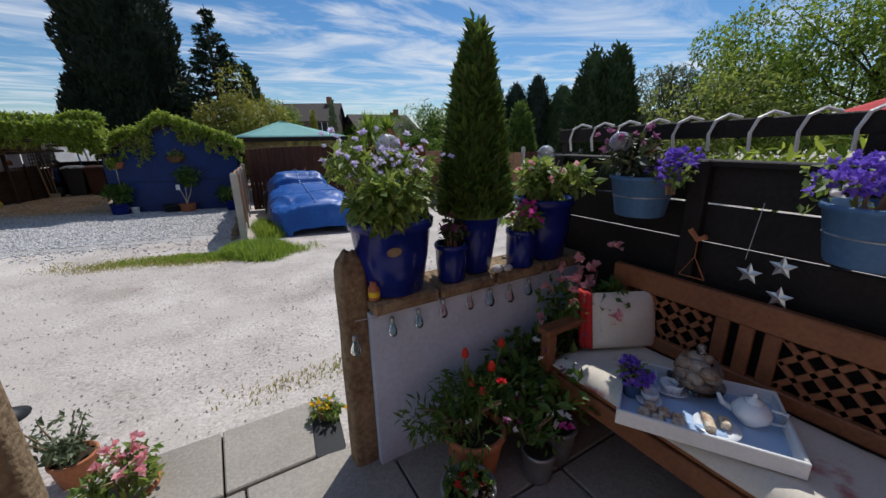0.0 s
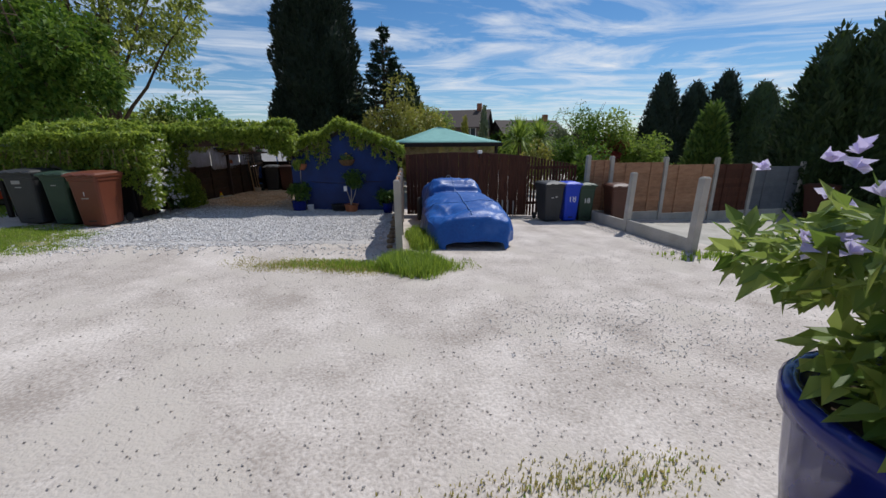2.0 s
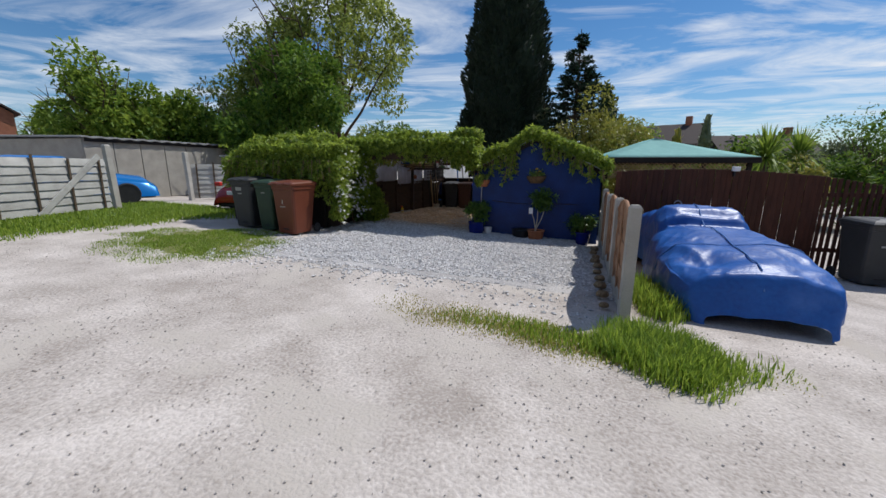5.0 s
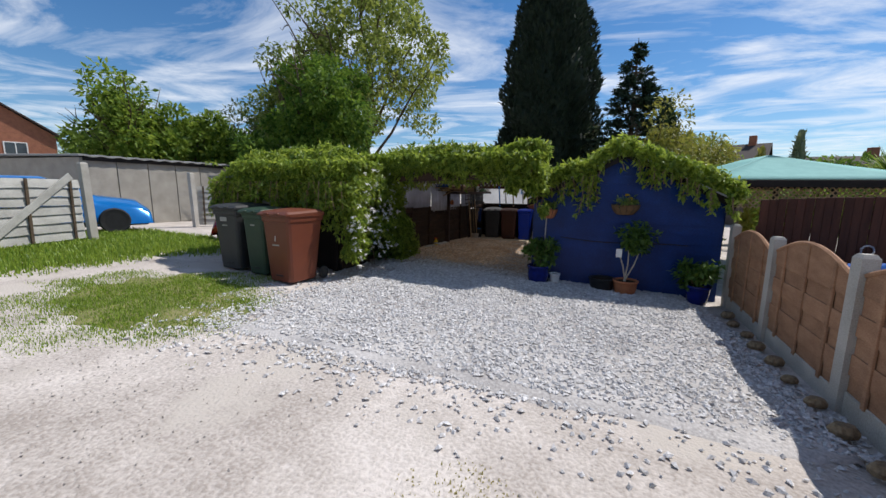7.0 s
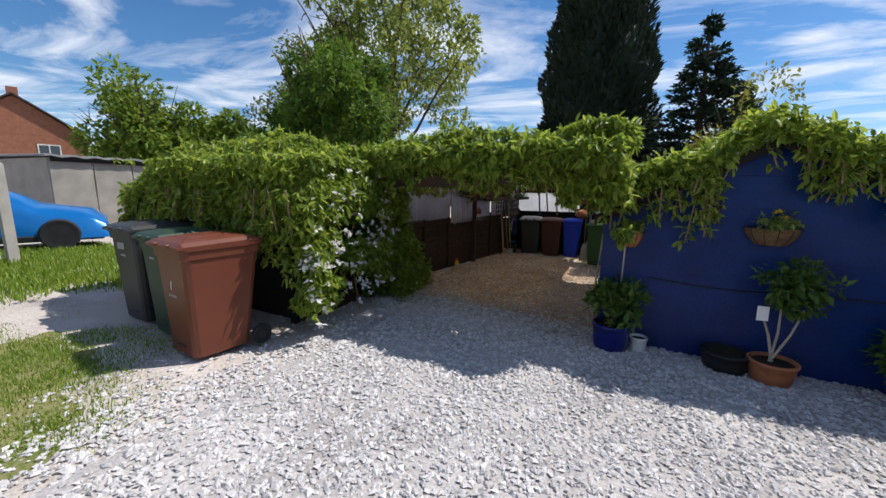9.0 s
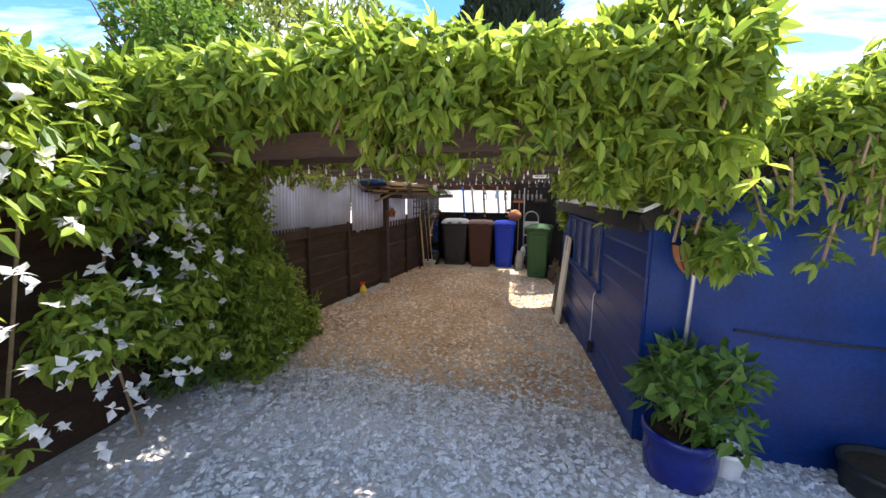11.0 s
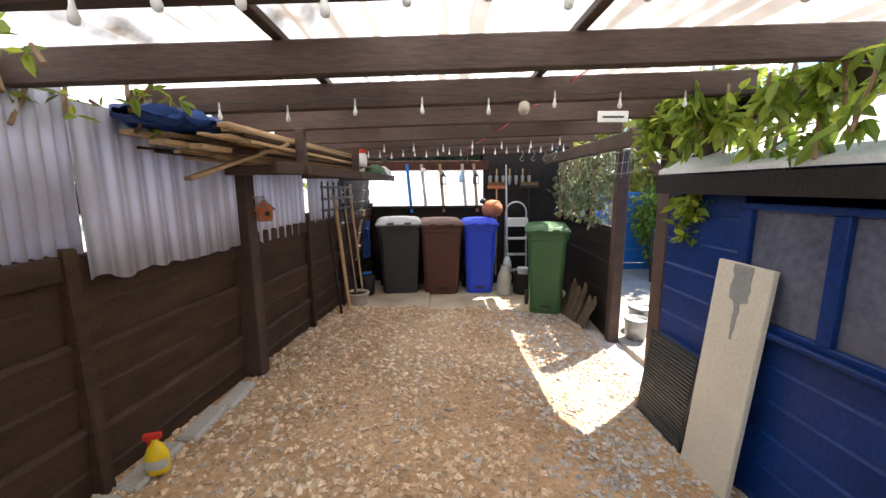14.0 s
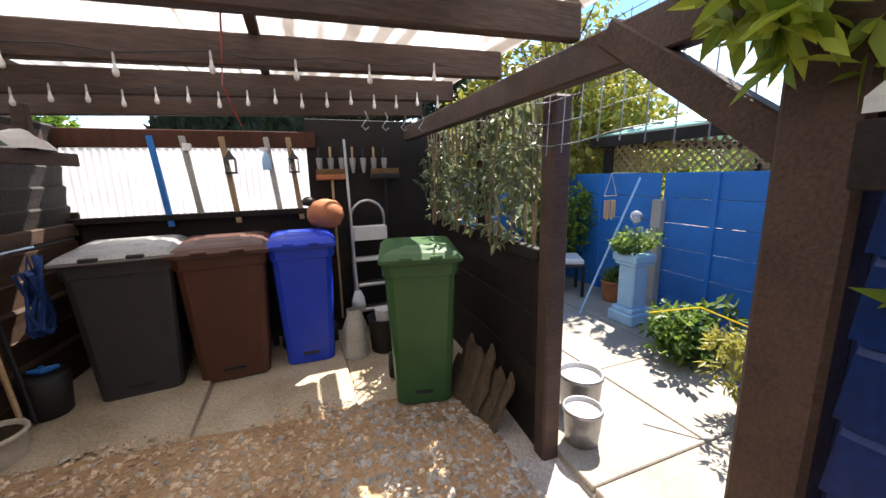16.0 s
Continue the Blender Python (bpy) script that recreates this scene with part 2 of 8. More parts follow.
M_TERRA = mat("terracotta", (0.50, 0.19, 0.085), (0.36, 0.125, 0.055), 0.8, scale=8, bump=0.15)
M_BINBROWN = mat("brown_bin_plastic", (0.165, 0.048, 0.024), (0.13, 0.037, 0.019), 0.42, scale=5, fine=150, bump=0.05)
M_BINDARK = mat("dark_brown_bin_plastic", (0.095, 0.034, 0.020), (0.07, 0.026, 0.016), 0.45, scale=5, fine=150, bump=0.05)
M_BINGREY = mat("dark_grey_bin_plastic", (0.043, 0.044, 0.045), (0.030, 0.031, 0.032), 0.5, scale=5, fine=150, bump=0.05)
M_BINGREEN = mat("green_bin_plastic", (0.040, 0.115, 0.035), (0.030, 0.088, 0.027), 0.42, scale=5, fine=150, bump=0.05)
M_BINDKGREEN = mat("faded_green_bin_plastic", (0.030, 0.062, 0.036), (0.022, 0.046, 0.028), 0.5, scale=5, fine=150, bump=0.05)
M_BINBLUE = mat("blue_bin_plastic", (0.010, 0.055, 0.58), (0.008, 0.042, 0.47), 0.38, scale=5, fine=150, bump=0.05)
M_BLACK = mat("black_plastic", (0.022, 0.022, 0.023), (0.014, 0.014, 0.015), 0.5, scale=8, bump=0.05)
M_RUBBER = mat("tyre_rubber", (0.025, 0.025, 0.026), (0.016, 0.016, 0.016), 0.85, scale=8, bump=0.2)
M_STEEL = mat("dull_steel", (0.50, 0.50, 0.50), (0.36, 0.36, 0.36), 0.4, 0.9, scale=8, bump=0.05)
M_WIRE = mat("pale_wire", (0.55, 0.54, 0.52), (0.40, 0.39, 0.38), 0.5, 0.3, scale=10, bump=0.0)
M_ALU = mat("aluminium", (0.68, 0.68, 0.68), (0.55, 0.55, 0.55), 0.35, 0.85, scale=8, bump=0.02)
M_WHITE = mat("white_plastic", (0.80, 0.80, 0.78), (0.70, 0.70, 0.68), 0.45, scale=8, bump=0.03)
M_CREAM = mat("cream_board", (0.62, 0.56, 0.45), (0.50, 0.45, 0.36), 0.85, scale=3, bump=0.15)
M_TIMBER = mat("bare_timber", (0.52, 0.37, 0.21), (0.36, 0.235, 0.12), 0.75, scale=4, fine=50, bump=0.25, vary=0.4, stretch=(2, 0.3, 2))
M_ORANGEWOOD = mat("orange_brown_bench_stain", (0.30, 0.115, 0.045), (0.19, 0.07, 0.028), 0.55, scale=4, fine=60, bump=0.25, vary=0.2)
M_YELLOW = mat("yellow_plastic", (0.80, 0.58, 0.015), (0.74, 0.50, 0.012), 0.35, scale=8, bump=0.0)
M_RED = mat("red_plastic", (0.62, 0.035, 0.02), (0.52, 0.028, 0.016), 0.4, scale=8, bump=0.0)
M_REDCLOTH = mat("red_canvas", (0.52, 0.03, 0.03), (0.42, 0.022, 0.022), 0.85, scale=8, fine=120, bump=0.15)
M_BARK = mat("bark", (0.13, 0.095, 0.065), (0.06, 0.044, 0.03), 0.95, scale=8, fine=40, bump=0.9, stretch=(2, 2, 0.5), spec=0.15)
M_BRICK = mat("red_brick_wall", (0.36, 0.15, 0.085), (0.25, 0.10, 0.06), 0.9, scale=5, fine=25, bump=0.3)
M_PEBBLE = mat("pebbledash", (0.40, 0.37, 0.32), (0.27, 0.25, 0.215), 0.95, scale=3, fine=130, bump=0.8, spec=0.15)
M_TILEROOF = mat("dark_roof_tile", (0.075, 0.055, 0.048), (0.045, 0.035, 0.031), 0.85, scale=6, bump=0.4, stretch=(1, 1, 6))
M_CLAD = mat("timber_clad_wall", (0.16, 0.12, 0.10), (0.10, 0.075, 0.06), 0.8, scale=4, bump=0.2)
M_WINDOW = mat("dark_window_glass", (0.05, 0.06, 0.075), (0.03, 0.035, 0.045), 0.06, scale=3, bump=0.0, spec=0.8)
M_CARBLUE = mat("metallic_blue_car_paint", (0.01, 0.19, 0.52), (0.008, 0.16, 0.46), 0.2, 0.35, scale=5, bump=0.0, spec=0.7)
M_CARRED = mat("red_car_paint", (0.34, 0.012, 0.014), (0.28, 0.01, 0.012), 0.22, 0.2, scale=5, bump=0.0, spec=0.7)
M_PANE = mat("dusty_window_pane", (0.13, 0.135, 0.18), (0.07, 0.075, 0.105), 0.2, scale=2.5, fine=30, bump=0.03, spec=0.6)
M_PVC = mat("blue_nylon_rope", (0.02, 0.07, 0.28), (0.012, 0.05, 0.2), 0.6, scale=20, bump=0.3)
M_FLORAL = mat("cream_floral_cloth", (0.72, 0.66, 0.56), (0.62, 0.56, 0.46), 0.9, scale=9, fine=120, bump=0.1, wear=(0.42, 0.06, 0.05), wear_at=0.60)
M_CHINA = mat("white_china", (0.80, 0.82, 0.84), (0.70, 0.75, 0.80), 0.18, scale=18, fine=60, bump=0.0, wear=(0.62, 0.35, 0.38), wear_at=0.66)
M_BLUECLOTH = mat("pale_blue_napkin", (0.46, 0.60, 0.80), (0.38, 0.52, 0.74), 0.9, scale=6, fine=100, bump=0.15)
M_CAKE = mat("cake_and_cream", (0.80, 0.72, 0.55), (0.42, 0.20, 0.09), 0.8, scale=22, fine=60, bump=0.4)
M_ZINC = mat("blue_painted_tin", (0.10, 0.20, 0.36), (0.07, 0.145, 0.28), 0.45, 0.2, scale=5, bump=0.1)
M_GALV = mat("galvanised_tin", (0.36, 0.36, 0.36), (0.24, 0.24, 0.24), 0.45, 0.7, scale=6, bump=0.08)
M_ROPE = mat("dry_stem", (0.32, 0.22, 0.13), (0.20, 0.13, 0.075), 0.9, scale=12, bump=0.4)
M_PALESTEM = mat("pale_stem", (0.50, 0.45, 0.36), (0.36, 0.31, 0.24), 0.85, scale=12, bump=0.3)
M_COIR = mat("coir_liner", (0.20, 0.12, 0.06), (0.11, 0.065, 0.032), 0.98, scale=14, fine=70, bump=0.9)
M_BULB = glass_mat("clear_bulb_glass", (0.92, 0.95, 1.0), 0.02)
M_BULBPINK = glass_mat("pink_bulb_glass", (0.98, 0.72, 0.74), 0.05)
M_BULBBLUE = glass_mat("blue_bulb_glass", (0.55, 0.85, 0.95), 0.05)
M_CRACKLE = mat("crackled_glass_globe", (0.80, 0.83, 0.86), (0.45, 0.50, 0.55), 0.12, scale=30, fine=80, bump=0.6, spec=0.8)
M_CRACKLE.node_tree.nodes["Principled BSDF"].inputs["Transmission Weight"].default_value = 0.6
L_VINE = leaf_mat("vine_leaf", (0.085, 0.155, 0.018), (0.34, 0.43, 0.06), 0.46)
L_VINEDARK = leaf_mat("dark_vine_leaf", (0.04, 0.095, 0.016), (0.14, 0.23, 0.04), 0.42)
L_TREEDARK = leaf_mat("dark_tree_leaf", (0.030, 0.085, 0.010), (0.14, 0.23, 0.03), 0.4, 0.55, 0.2)
L_ASH = leaf_mat("ash_leaf", (0.09, 0.14, 0.025), (0.28, 0.33, 0.07), 0.46)
L_CYPRESS = leaf_mat("dark_cypress", (0.008, 0.018, 0.009), (0.018, 0.034, 0.016), 0.1, 0.7)
L_FIR = leaf_mat("fir_needles", (0.016, 0.036, 0.020), (0.034, 0.062, 0.034), 0.12, 0.6)
L_CON = leaf_mat("conifer_green", (0.035, 0.085, 0.016), (0.12, 0.19, 0.03), 0.25, 0.6)
L_CONDARK = leaf_mat("dark_conifer_green", (0.018, 0.038, 0.012), (0.040, 0.070, 0.018), 0.15, 0.6)
L_GOLD = leaf_mat("golden_foliage", (0.16, 0.18, 0.03), (0.30, 0.29, 0.05), 0.35)
L_PALE = leaf_mat("grey_green_foliage", (0.08, 0.11, 0.055), (0.17, 0.20, 0.10), 0.3)
L_WOOD = leaf_mat("woodland_leaf", (0.07, 0.14, 0.018), (0.25, 0.34, 0.05), 0.42, 0.55, 0.25)
L_RED = leaf_mat("copper_leaf", (0.16, 0.03, 0.02), (0.30, 0.06, 0.035), 0.3)
L_GRASS = leaf_mat("grass_blade", (0.10, 0.19, 0.02), (0.30, 0.40, 0.055), 0.45)
L_DRYGRASS = leaf_mat("dry_grass_blade", (0.26, 0.25, 0.07), (0.46, 0.41, 0.15), 0.4)
L_POT = leaf_mat("bedding_leaf", (0.08, 0.15, 0.02), (0.27, 0.34, 0.08), 0.4)
L_BRONZE = leaf_mat("bronze_foliage", (0.03, 0.045, 0.02), (0.07, 0.085, 0.03), 0.25)
F_LILAC = leaf_mat("lilac_petal", (0.52, 0.44, 0.70), (0.74, 0.68, 0.84), 0.3)
F_WHITE = leaf_mat("white_petal", (0.72, 0.70, 0.70), (0.86, 0.84, 0.82), 0.3)
F_PURPLE = leaf_mat("purple_petal", (0.16, 0.07, 0.50), (0.30, 0.16, 0.66), 0.3)
F_MAGENTA = leaf_mat("magenta_petal", (0.50, 0.03, 0.24), (0.66, 0.10, 0.38), 0.3)
F_PINK = leaf_mat("pink_petal", (0.70, 0.26, 0.30), (0.84, 0.48, 0.48), 0.3)
F_YELLOW = leaf_mat("yellow_petal", (0.80, 0.52, 0.01), (0.86, 0.66, 0.03), 0.3)
F_RED = leaf_mat("red_petal", (0.55, 0.02, 0.015), (0.66, 0.06, 0.03), 0.3)
F_MAUVE = leaf_mat("dusky_mauve_petal", (0.24, 0.08, 0.16), (0.38, 0.15, 0.26), 0.3)

# ---- geometry helpers ----
rng = random.Random(7)
nrg = np.random.default_rng(11)


def step01(u):
    u = max(0.0, min(1.0, u))
    return u * u * (3 - 2 * u)


def P(x, y):
    """Height of the gently sloping ground, a little hollow along the carport's open side."""
    dip = step01((x - 0.1) / 1.0) * step01((y + 4.8) / 1.4) * (1 - step01((y + 1.9) / 1.1)) * (1 - step01((x - 4.5) / 3.0))
    return -0.047 * max(-8.5, min(14.0, x)) - 0.026 * max(-20.0, min(8.0, y)) - 0.09 * dip


class Geo:
    """Vertex and face lists of one mesh."""

    def __init__(self):
        self.v, self.f = [], []

    def add(self, verts, faces):
        k = len(self.v)
        self.v.extend(tuple(p) for p in verts)
        self.f.extend(tuple(i + k for i in q) for q in faces)
        return self

    def box(self, lo, hi, bev=0.004, m=None):
        """A box with chamfered edges between two corners, moved by m."""
        lo, hi = Vector(lo), Vector(hi)
        c, h = (lo + hi) / 2, (hi - lo) / 2
        b = min(bev, min(h) * 0.45)
        vs, idx = [], {}
        for sx in (-1, 1):
            for sy in (-1, 1):
                for sz in (-1, 1):
                    for a in range(3):
                        q = [sx * (h.x - b), sy * (h.y - b), sz * (h.z - b)]
                        q[a] = (sx, sy, sz)[a] * h[a]
                        idx[sx, sy, sz, a] = len(vs)
                        p = c + Vector(q)
                        vs.append(m @ p if m else p)
        fs = []
        S = (-1, 1)
        for s in S:
            for a in range(3):
                o = [k for k in range(3) if k != a]
                ring = []
                for u, w in ((-1, -1), (1, -1), (1, 1), (-1, 1)):
                    k = [0, 0, 0]
                    k[a], k[o[0]], k[o[1]] = s, u, w
                    ring.append(idx[(*k, a)])
                fs.append(ring if (s > 0) == (a != 1) else ring[::-1])
        for a in range(3):
            o = [k for k in range(3) if k != a]
            for u in S:
                for w in S:
                    k0, k1 = [0, 0, 0], [0, 0, 0]
                    k0[a], k1[a] = -1, 1
                    k0[o[0]] = k1[o[0]] = u
                    k0[o[1]] = k1[o[1]] = w
                    fs.append([idx[(*k0, o[0])], idx[(*k1, o[0])], idx[(*k1, o[1])], idx[(*k0, o[1])]])
        for sx in S:
            for sy in S:
                for sz in S:
                    fs.append([idx[sx, sy, sz, 0], idx[sx, sy, sz, 1], idx[sx, sy, sz, 2]])
        return self.add(vs, fs)

    def beam(self, a, b, w, h, bev=0.004, up=(0, 0, 1)):
        """A squared timber from a to b, w wide and h high."""
        a, b = Vector(a), Vector(b)
        x = (b - a).normalized()
        y = Vector(up).cross(x).normalized()
        z = x.cross(y)
        m = Matrix((x, y, z)).transposed().to_4x4()
        m.translation = (a + b) / 2
        d = (b - a).length / 2
        return self.box((-d, -w / 2, -h / 2), (d, w / 2, h / 2), bev, m)

    def tube(self, pts, rad, n=8, cap=True):
        """A tube through points with one radius or a list of them."""
        pts = [Vector(p) for p in pts]
        rad = rad if isinstance(rad, (list, tuple)) else [rad] * len(pts)
        k = len(self.v)
        for i, p in enumerate(pts):
            d = (pts[min(i + 1, len(pts) - 1)] - pts[max(i - 1, 0)]).normalized()
            u = d.cross(Vector((0.31, 0.17, 0.93))).normalized()
            if u.length < 0.1:
                u = Vector((1, 0, 0))
            w = d.cross(u)
            for j in range(n):
                a = 2 * math.pi * j / n
                self.v.append(tuple(p + (u * math.cos(a) + w * math.sin(a)) * rad[i]))
        for i in range(len(pts) - 1):
            for j in range(n):
                j2 = (j + 1) % n
                self.f.append((k + i * n + j, k + i * n + j2, k + (i + 1) * n + j2, k + (i + 1) * n + j))
        if cap:
            self.f.append(tuple(k + j for j in reversed(range(n))))
            self.f.append(tuple(k + (len(pts) - 1) * n + j for j in range(n)))
        return self

    def lathe(self, prof, c=(0, 0, 0), n=24, m=None, squash=1.0):
        """A turned shape from (radius, height) pairs."""
        k = len(self.v)
        for r, z in prof:
            for j in range(n):
                a = 2 * math.pi * j / n
                p = Vector((c[0] + r * math.cos(a), c[1] + r * math.sin(a) * squash, c[2] + z))
                self.v.append(tuple(m @ p if m else p))
        for i in range(len(prof) - 1):
            for j in range(n):
                j2 = (j + 1) % n
                self.f.append((k + i * n + j, k + i * n + j2, k + (i + 1) * n + j2, k + (i + 1) * n + j))
        if prof[0][0] > 1e-4:
            self.f.append(tuple(k + j for j in reversed(range(n))))
        if prof[-1][0] > 1e-4:
            self.f.append(tuple(k + (len(prof) - 1) * n + j for j in range(n)))
        return self

    def grid(self, fn, nu, nv, thick=None):
        """A sheet over u, v in 0..1; thick gives it a second skin along a vector."""
        k = len(self.v)
        for i in range(nu + 1):
            for j in range(nv + 1):
                self.v.append(tuple(fn(i / nu, j / nv)))
        w = nv + 1
        q = [(k + i * w + j, k + (i + 1) * w + j, k + (i + 1) * w + j + 1, k + i * w + j + 1) for i in range(nu) for j in range(nv)]
        self.f.extend(q)
        if thick:
            n0 = len(self.v) - k
            t = Vector(thick)
            self.v.extend(tuple(Vector(p) + t) for p in self.v[k:k + n0])
            self.f.extend(tuple(i + n0 for i in reversed(f)) for f in q)
            edge = [k + j for j in range(w)] + [k + i * w + nv for i in range(1, nu + 1)] + [k + nu * w + j for j in range(nv - 1, -1, -1)] + [k + i * w for i in range(nu - 1, 0, -1)]
            for a, b in zip(edge, edge[1:] + edge[:1]):
                self.f.append((a, b, b + n0, a + n0))
        return self

    def mesh(self, name, material, smooth=False):
        me = bpy.data.meshes.new(name)
        me.from_pydata(self.v, [], self.f)
        me.materials.append(material)
        if smooth:
            me.polygons.foreach_set("use_smooth", [True] * len(me.polygons))
        me.update()
        return me


def thing(name, label, category, at=(0, 0, 0), rz=0.0, group="", kind=""):
    """An Empty at the base of a thing; parts are built in its own axes."""
    e = new(name)
    e.empty_display_size = 0.1
    e.matrix_world = pose(*at, 0, 0, rz)
    return tagged(e, label, category, group, kind)


def part(name, g, material, parent=None, label="", smooth=False, m=None):
    ob = new(name, g.mesh(name, material, smooth))
    if m:
        ob.matrix_basis = m
    if parent:
        ob.parent = parent
    return tagged(ob, label)


def solo(name, g, material, label, category, at=None, smooth=False, group="", kind="", rz=0.0):
    ob = new(name, g.mesh(name, material, smooth))
    if at:
        ob.matrix_world = pose(*at, 0, 0, rz)
    return tagged(ob, label, category, group, kind)


def leaves(g, pts, size, droop=0.3, aspect=0.45, seed=1, normals=None, fold=0.25, spread=0.9, nice=False):
    """Many small folded leaves (four corners and a tip) at the points."""
    r = np.random.default_rng(seed)
    pts = np.asarray(pts, float)
    n = len(pts)
    if n == 0:
        return g
    d = r.normal(size=(n, 3)) * spread
    if normals is not None:
        d += np.asarray(normals)
    d[:, 2] -= droop
    d /= np.linalg.norm(d, axis=1)[:, None] + 1e-9
    up = r.normal(size=(n, 3)) * 0.5 + np.array([0, 0, 1.0])
    s = np.cross(d, up)
    s /= np.linalg.norm(s, axis=1)[:, None] + 1e-9
    nn = np.cross(s, d)
    L = (size * r.uniform(0.6, 1.35, n))[:, None]
    w = L * aspect * 0.5
    a = pts
    b = pts + d * L * 0.45 + s * w + nn * w * fold
    c = pts + d * L - nn * L * 0.08
    e = pts + d * L * 0.45 - s * w + nn * w * fold
    if nice:
        b1, e1 = pts + d * L * 0.25 + s * w * 0.85 + nn * w * fold, pts + d * L * 0.25 - s * w * 0.85 + nn * w * fold
        b2, e2 = pts + d * L * 0.62 + s * w * 0.8 + nn * w * fold * 0.7, pts + d * L * 0.62 - s * w * 0.8 + nn * w * fold * 0.7
        V = np.stack([a, b1, b2, c, e2, e1], 1).reshape(-1, 3)
        k = len(g.v)
        g.v.extend(map(tuple, V.tolist()))
        g.f.extend((k + 6 * i, k + 6 * i + p, k + 6 * i + p + 1) for i in range(n) for p in (1, 2, 3, 4))
        return g
    V = np.stack([a, b, c, e], 1).reshape(-1, 3)
    k = len(g.v)
    g.v.extend(map(tuple, V.tolist()))
    g.f.extend(t for i in range(n) for t in ((k + 4 * i, k + 4 * i + 1, k + 4 * i + 2), (k + 4 * i, k + 4 * i + 2, k + 4 * i + 3)))
    return g


def cloud(n, c, r, seed=1, shell=0.55, lumps=14, lump=0.35):
    """Points in an uneven, lumpy volume: mostly near the surface of many overlapping clumps."""
    q = np.random.default_rng(seed)
    c, r = np.array(c, float), np.array(r, float)
    u = q.normal(size=(lumps, 3))
    u /= np.linalg.norm(u, axis=1)[:, None]
    cen = u * q.uniform(0.35, 0.85, (lumps, 1))
    rad = q.uniform(0.6, 1.2, lumps) * lump
    i = q.integers(0, lumps, n)
    d = q.normal(size=(n, 3))
    d /= np.linalg.norm(d, axis=1)[:, None]
    p = cen[i] + d * (rad[i] * q.uniform(shell, 1.0, n) ** 0.7)[:, None]
    return c + p * r, d


def noise1(x, y=0.0, z=0.0):
    return noise.noise(Vector((x, y, z)))

# ---- ground ----
def ground_z(x, y):
    near = 1.0 if abs(x) < 14 and -22 < y < 6 else 0.3
    return P(x, y) + near * (0.018 * noise1(x * 0.7, y * 0.7) + 0.007 * noise1(x * 2.6, y * 2.6, 4.0))


def axis_steps(lo, hi, step, far):
    a = [lo + i * step for i in range(int((hi - lo) / step) + 1)]
    out, d, x = [], step, hi
    while x < far:
        d *= 1.35
        x += d
        out.append(x)
    low, d, x = [], step, lo
    while x > -far:
        d *= 1.35
        x -= d
        low.append(x)
    return low[::-1] + a + out


xs, ys = axis_steps(-9, 11, 0.16, 900), axis_steps(-20, 3, 0.16, 900)
g = Geo()
g.v = [(x, y, ground_z(x, y)) for x in xs for y in ys]
w = len(ys)
g.f = [(i * w + j, (i + 1) * w + j, (i + 1) * w + j + 1, i * w + j + 1) for i in range(len(xs) - 1) for j in range(len(ys) - 1)]
solo("ground", g, M_LANE, "pale dusty stone lane with worn tyre tracks", "ground", smooth=True, kind="structure")


def patch(name, x0, x1, y0, y1, lift, material, label, category, nx=40, ny=40, edge=0.25, seed=0.0):
    """A thin ground covering with an uneven outline, tucked into the ground at its rim."""
    def fn(u, v):
        x, y = x0 + (x1 - x0) * u, y0 + (y1 - y0) * v
        x += edge * noise1(y * 0.9, seed, 1.0) * (1 if u in (0, 1) else 0)
        y += edge * noise1(x * 0.9, seed, 2.0) * (1 if v in (0, 1) else 0)
        rim = min(u, 1 - u, v, 1 - v)
        return x, y, ground_z(x, y) + (lift if rim > 0 else -0.02) + 0.006 * noise1(x * 3, y * 3, seed)
    return solo(name, Geo().grid(fn, nx, ny), material, label, category, smooth=True, kind="structure")


patch("gravel_bed", -1.35, 3.75, -10.5, -5.7, 0.03, M_SHINGLE, "bed of pale grey limestone chippings", "gravel", edge=0.6, seed=3)
patch("carport_floor", -2.05, 1.35, -5.85, -0.5, 0.035, M_TANCHIP, "floor of tan and brown gravel under the carport", "gravel", edge=0.1, seed=5)



def turf(name, cx, cy, rx, ry, rot, label, seed):
    """A thin turf with a ragged rounded outline that sinks into the ground."""
    c, s = math.cos(radians(rot)), math.sin(radians(rot))
    def fn(u, v):
        a = 2 * math.pi * u
        k = v * (0.9 + 0.28 * noise1(math.cos(a) * 1.6, math.sin(a) * 1.6, seed) + 0.16 * noise1(math.cos(a) * 6, math.sin(a) * 6, seed))
        p, q = rx * k * math.cos(a), ry * k * math.sin(a)
        x, y = cx + p * c - q * s, cy + p * s + q * c
        return x, y, ground_z(x, y) + 0.012 - 0.03 * v ** 4 + 0.012 * noise1(x * 4, y * 4, seed)
    return solo(name, Geo().grid(fn, 96, 24), M_TURF, label, "grass", smooth=True, kind="structure")


turf("turf", -2.85, -10.05, 1.75, 1.25, -20, "thin sunlit turf beside the bins", 11)
turf("verge_turf", -7.6, -9.6, 1.75, 3.2, 6, "rough turf verge below the boarded fence", 13)


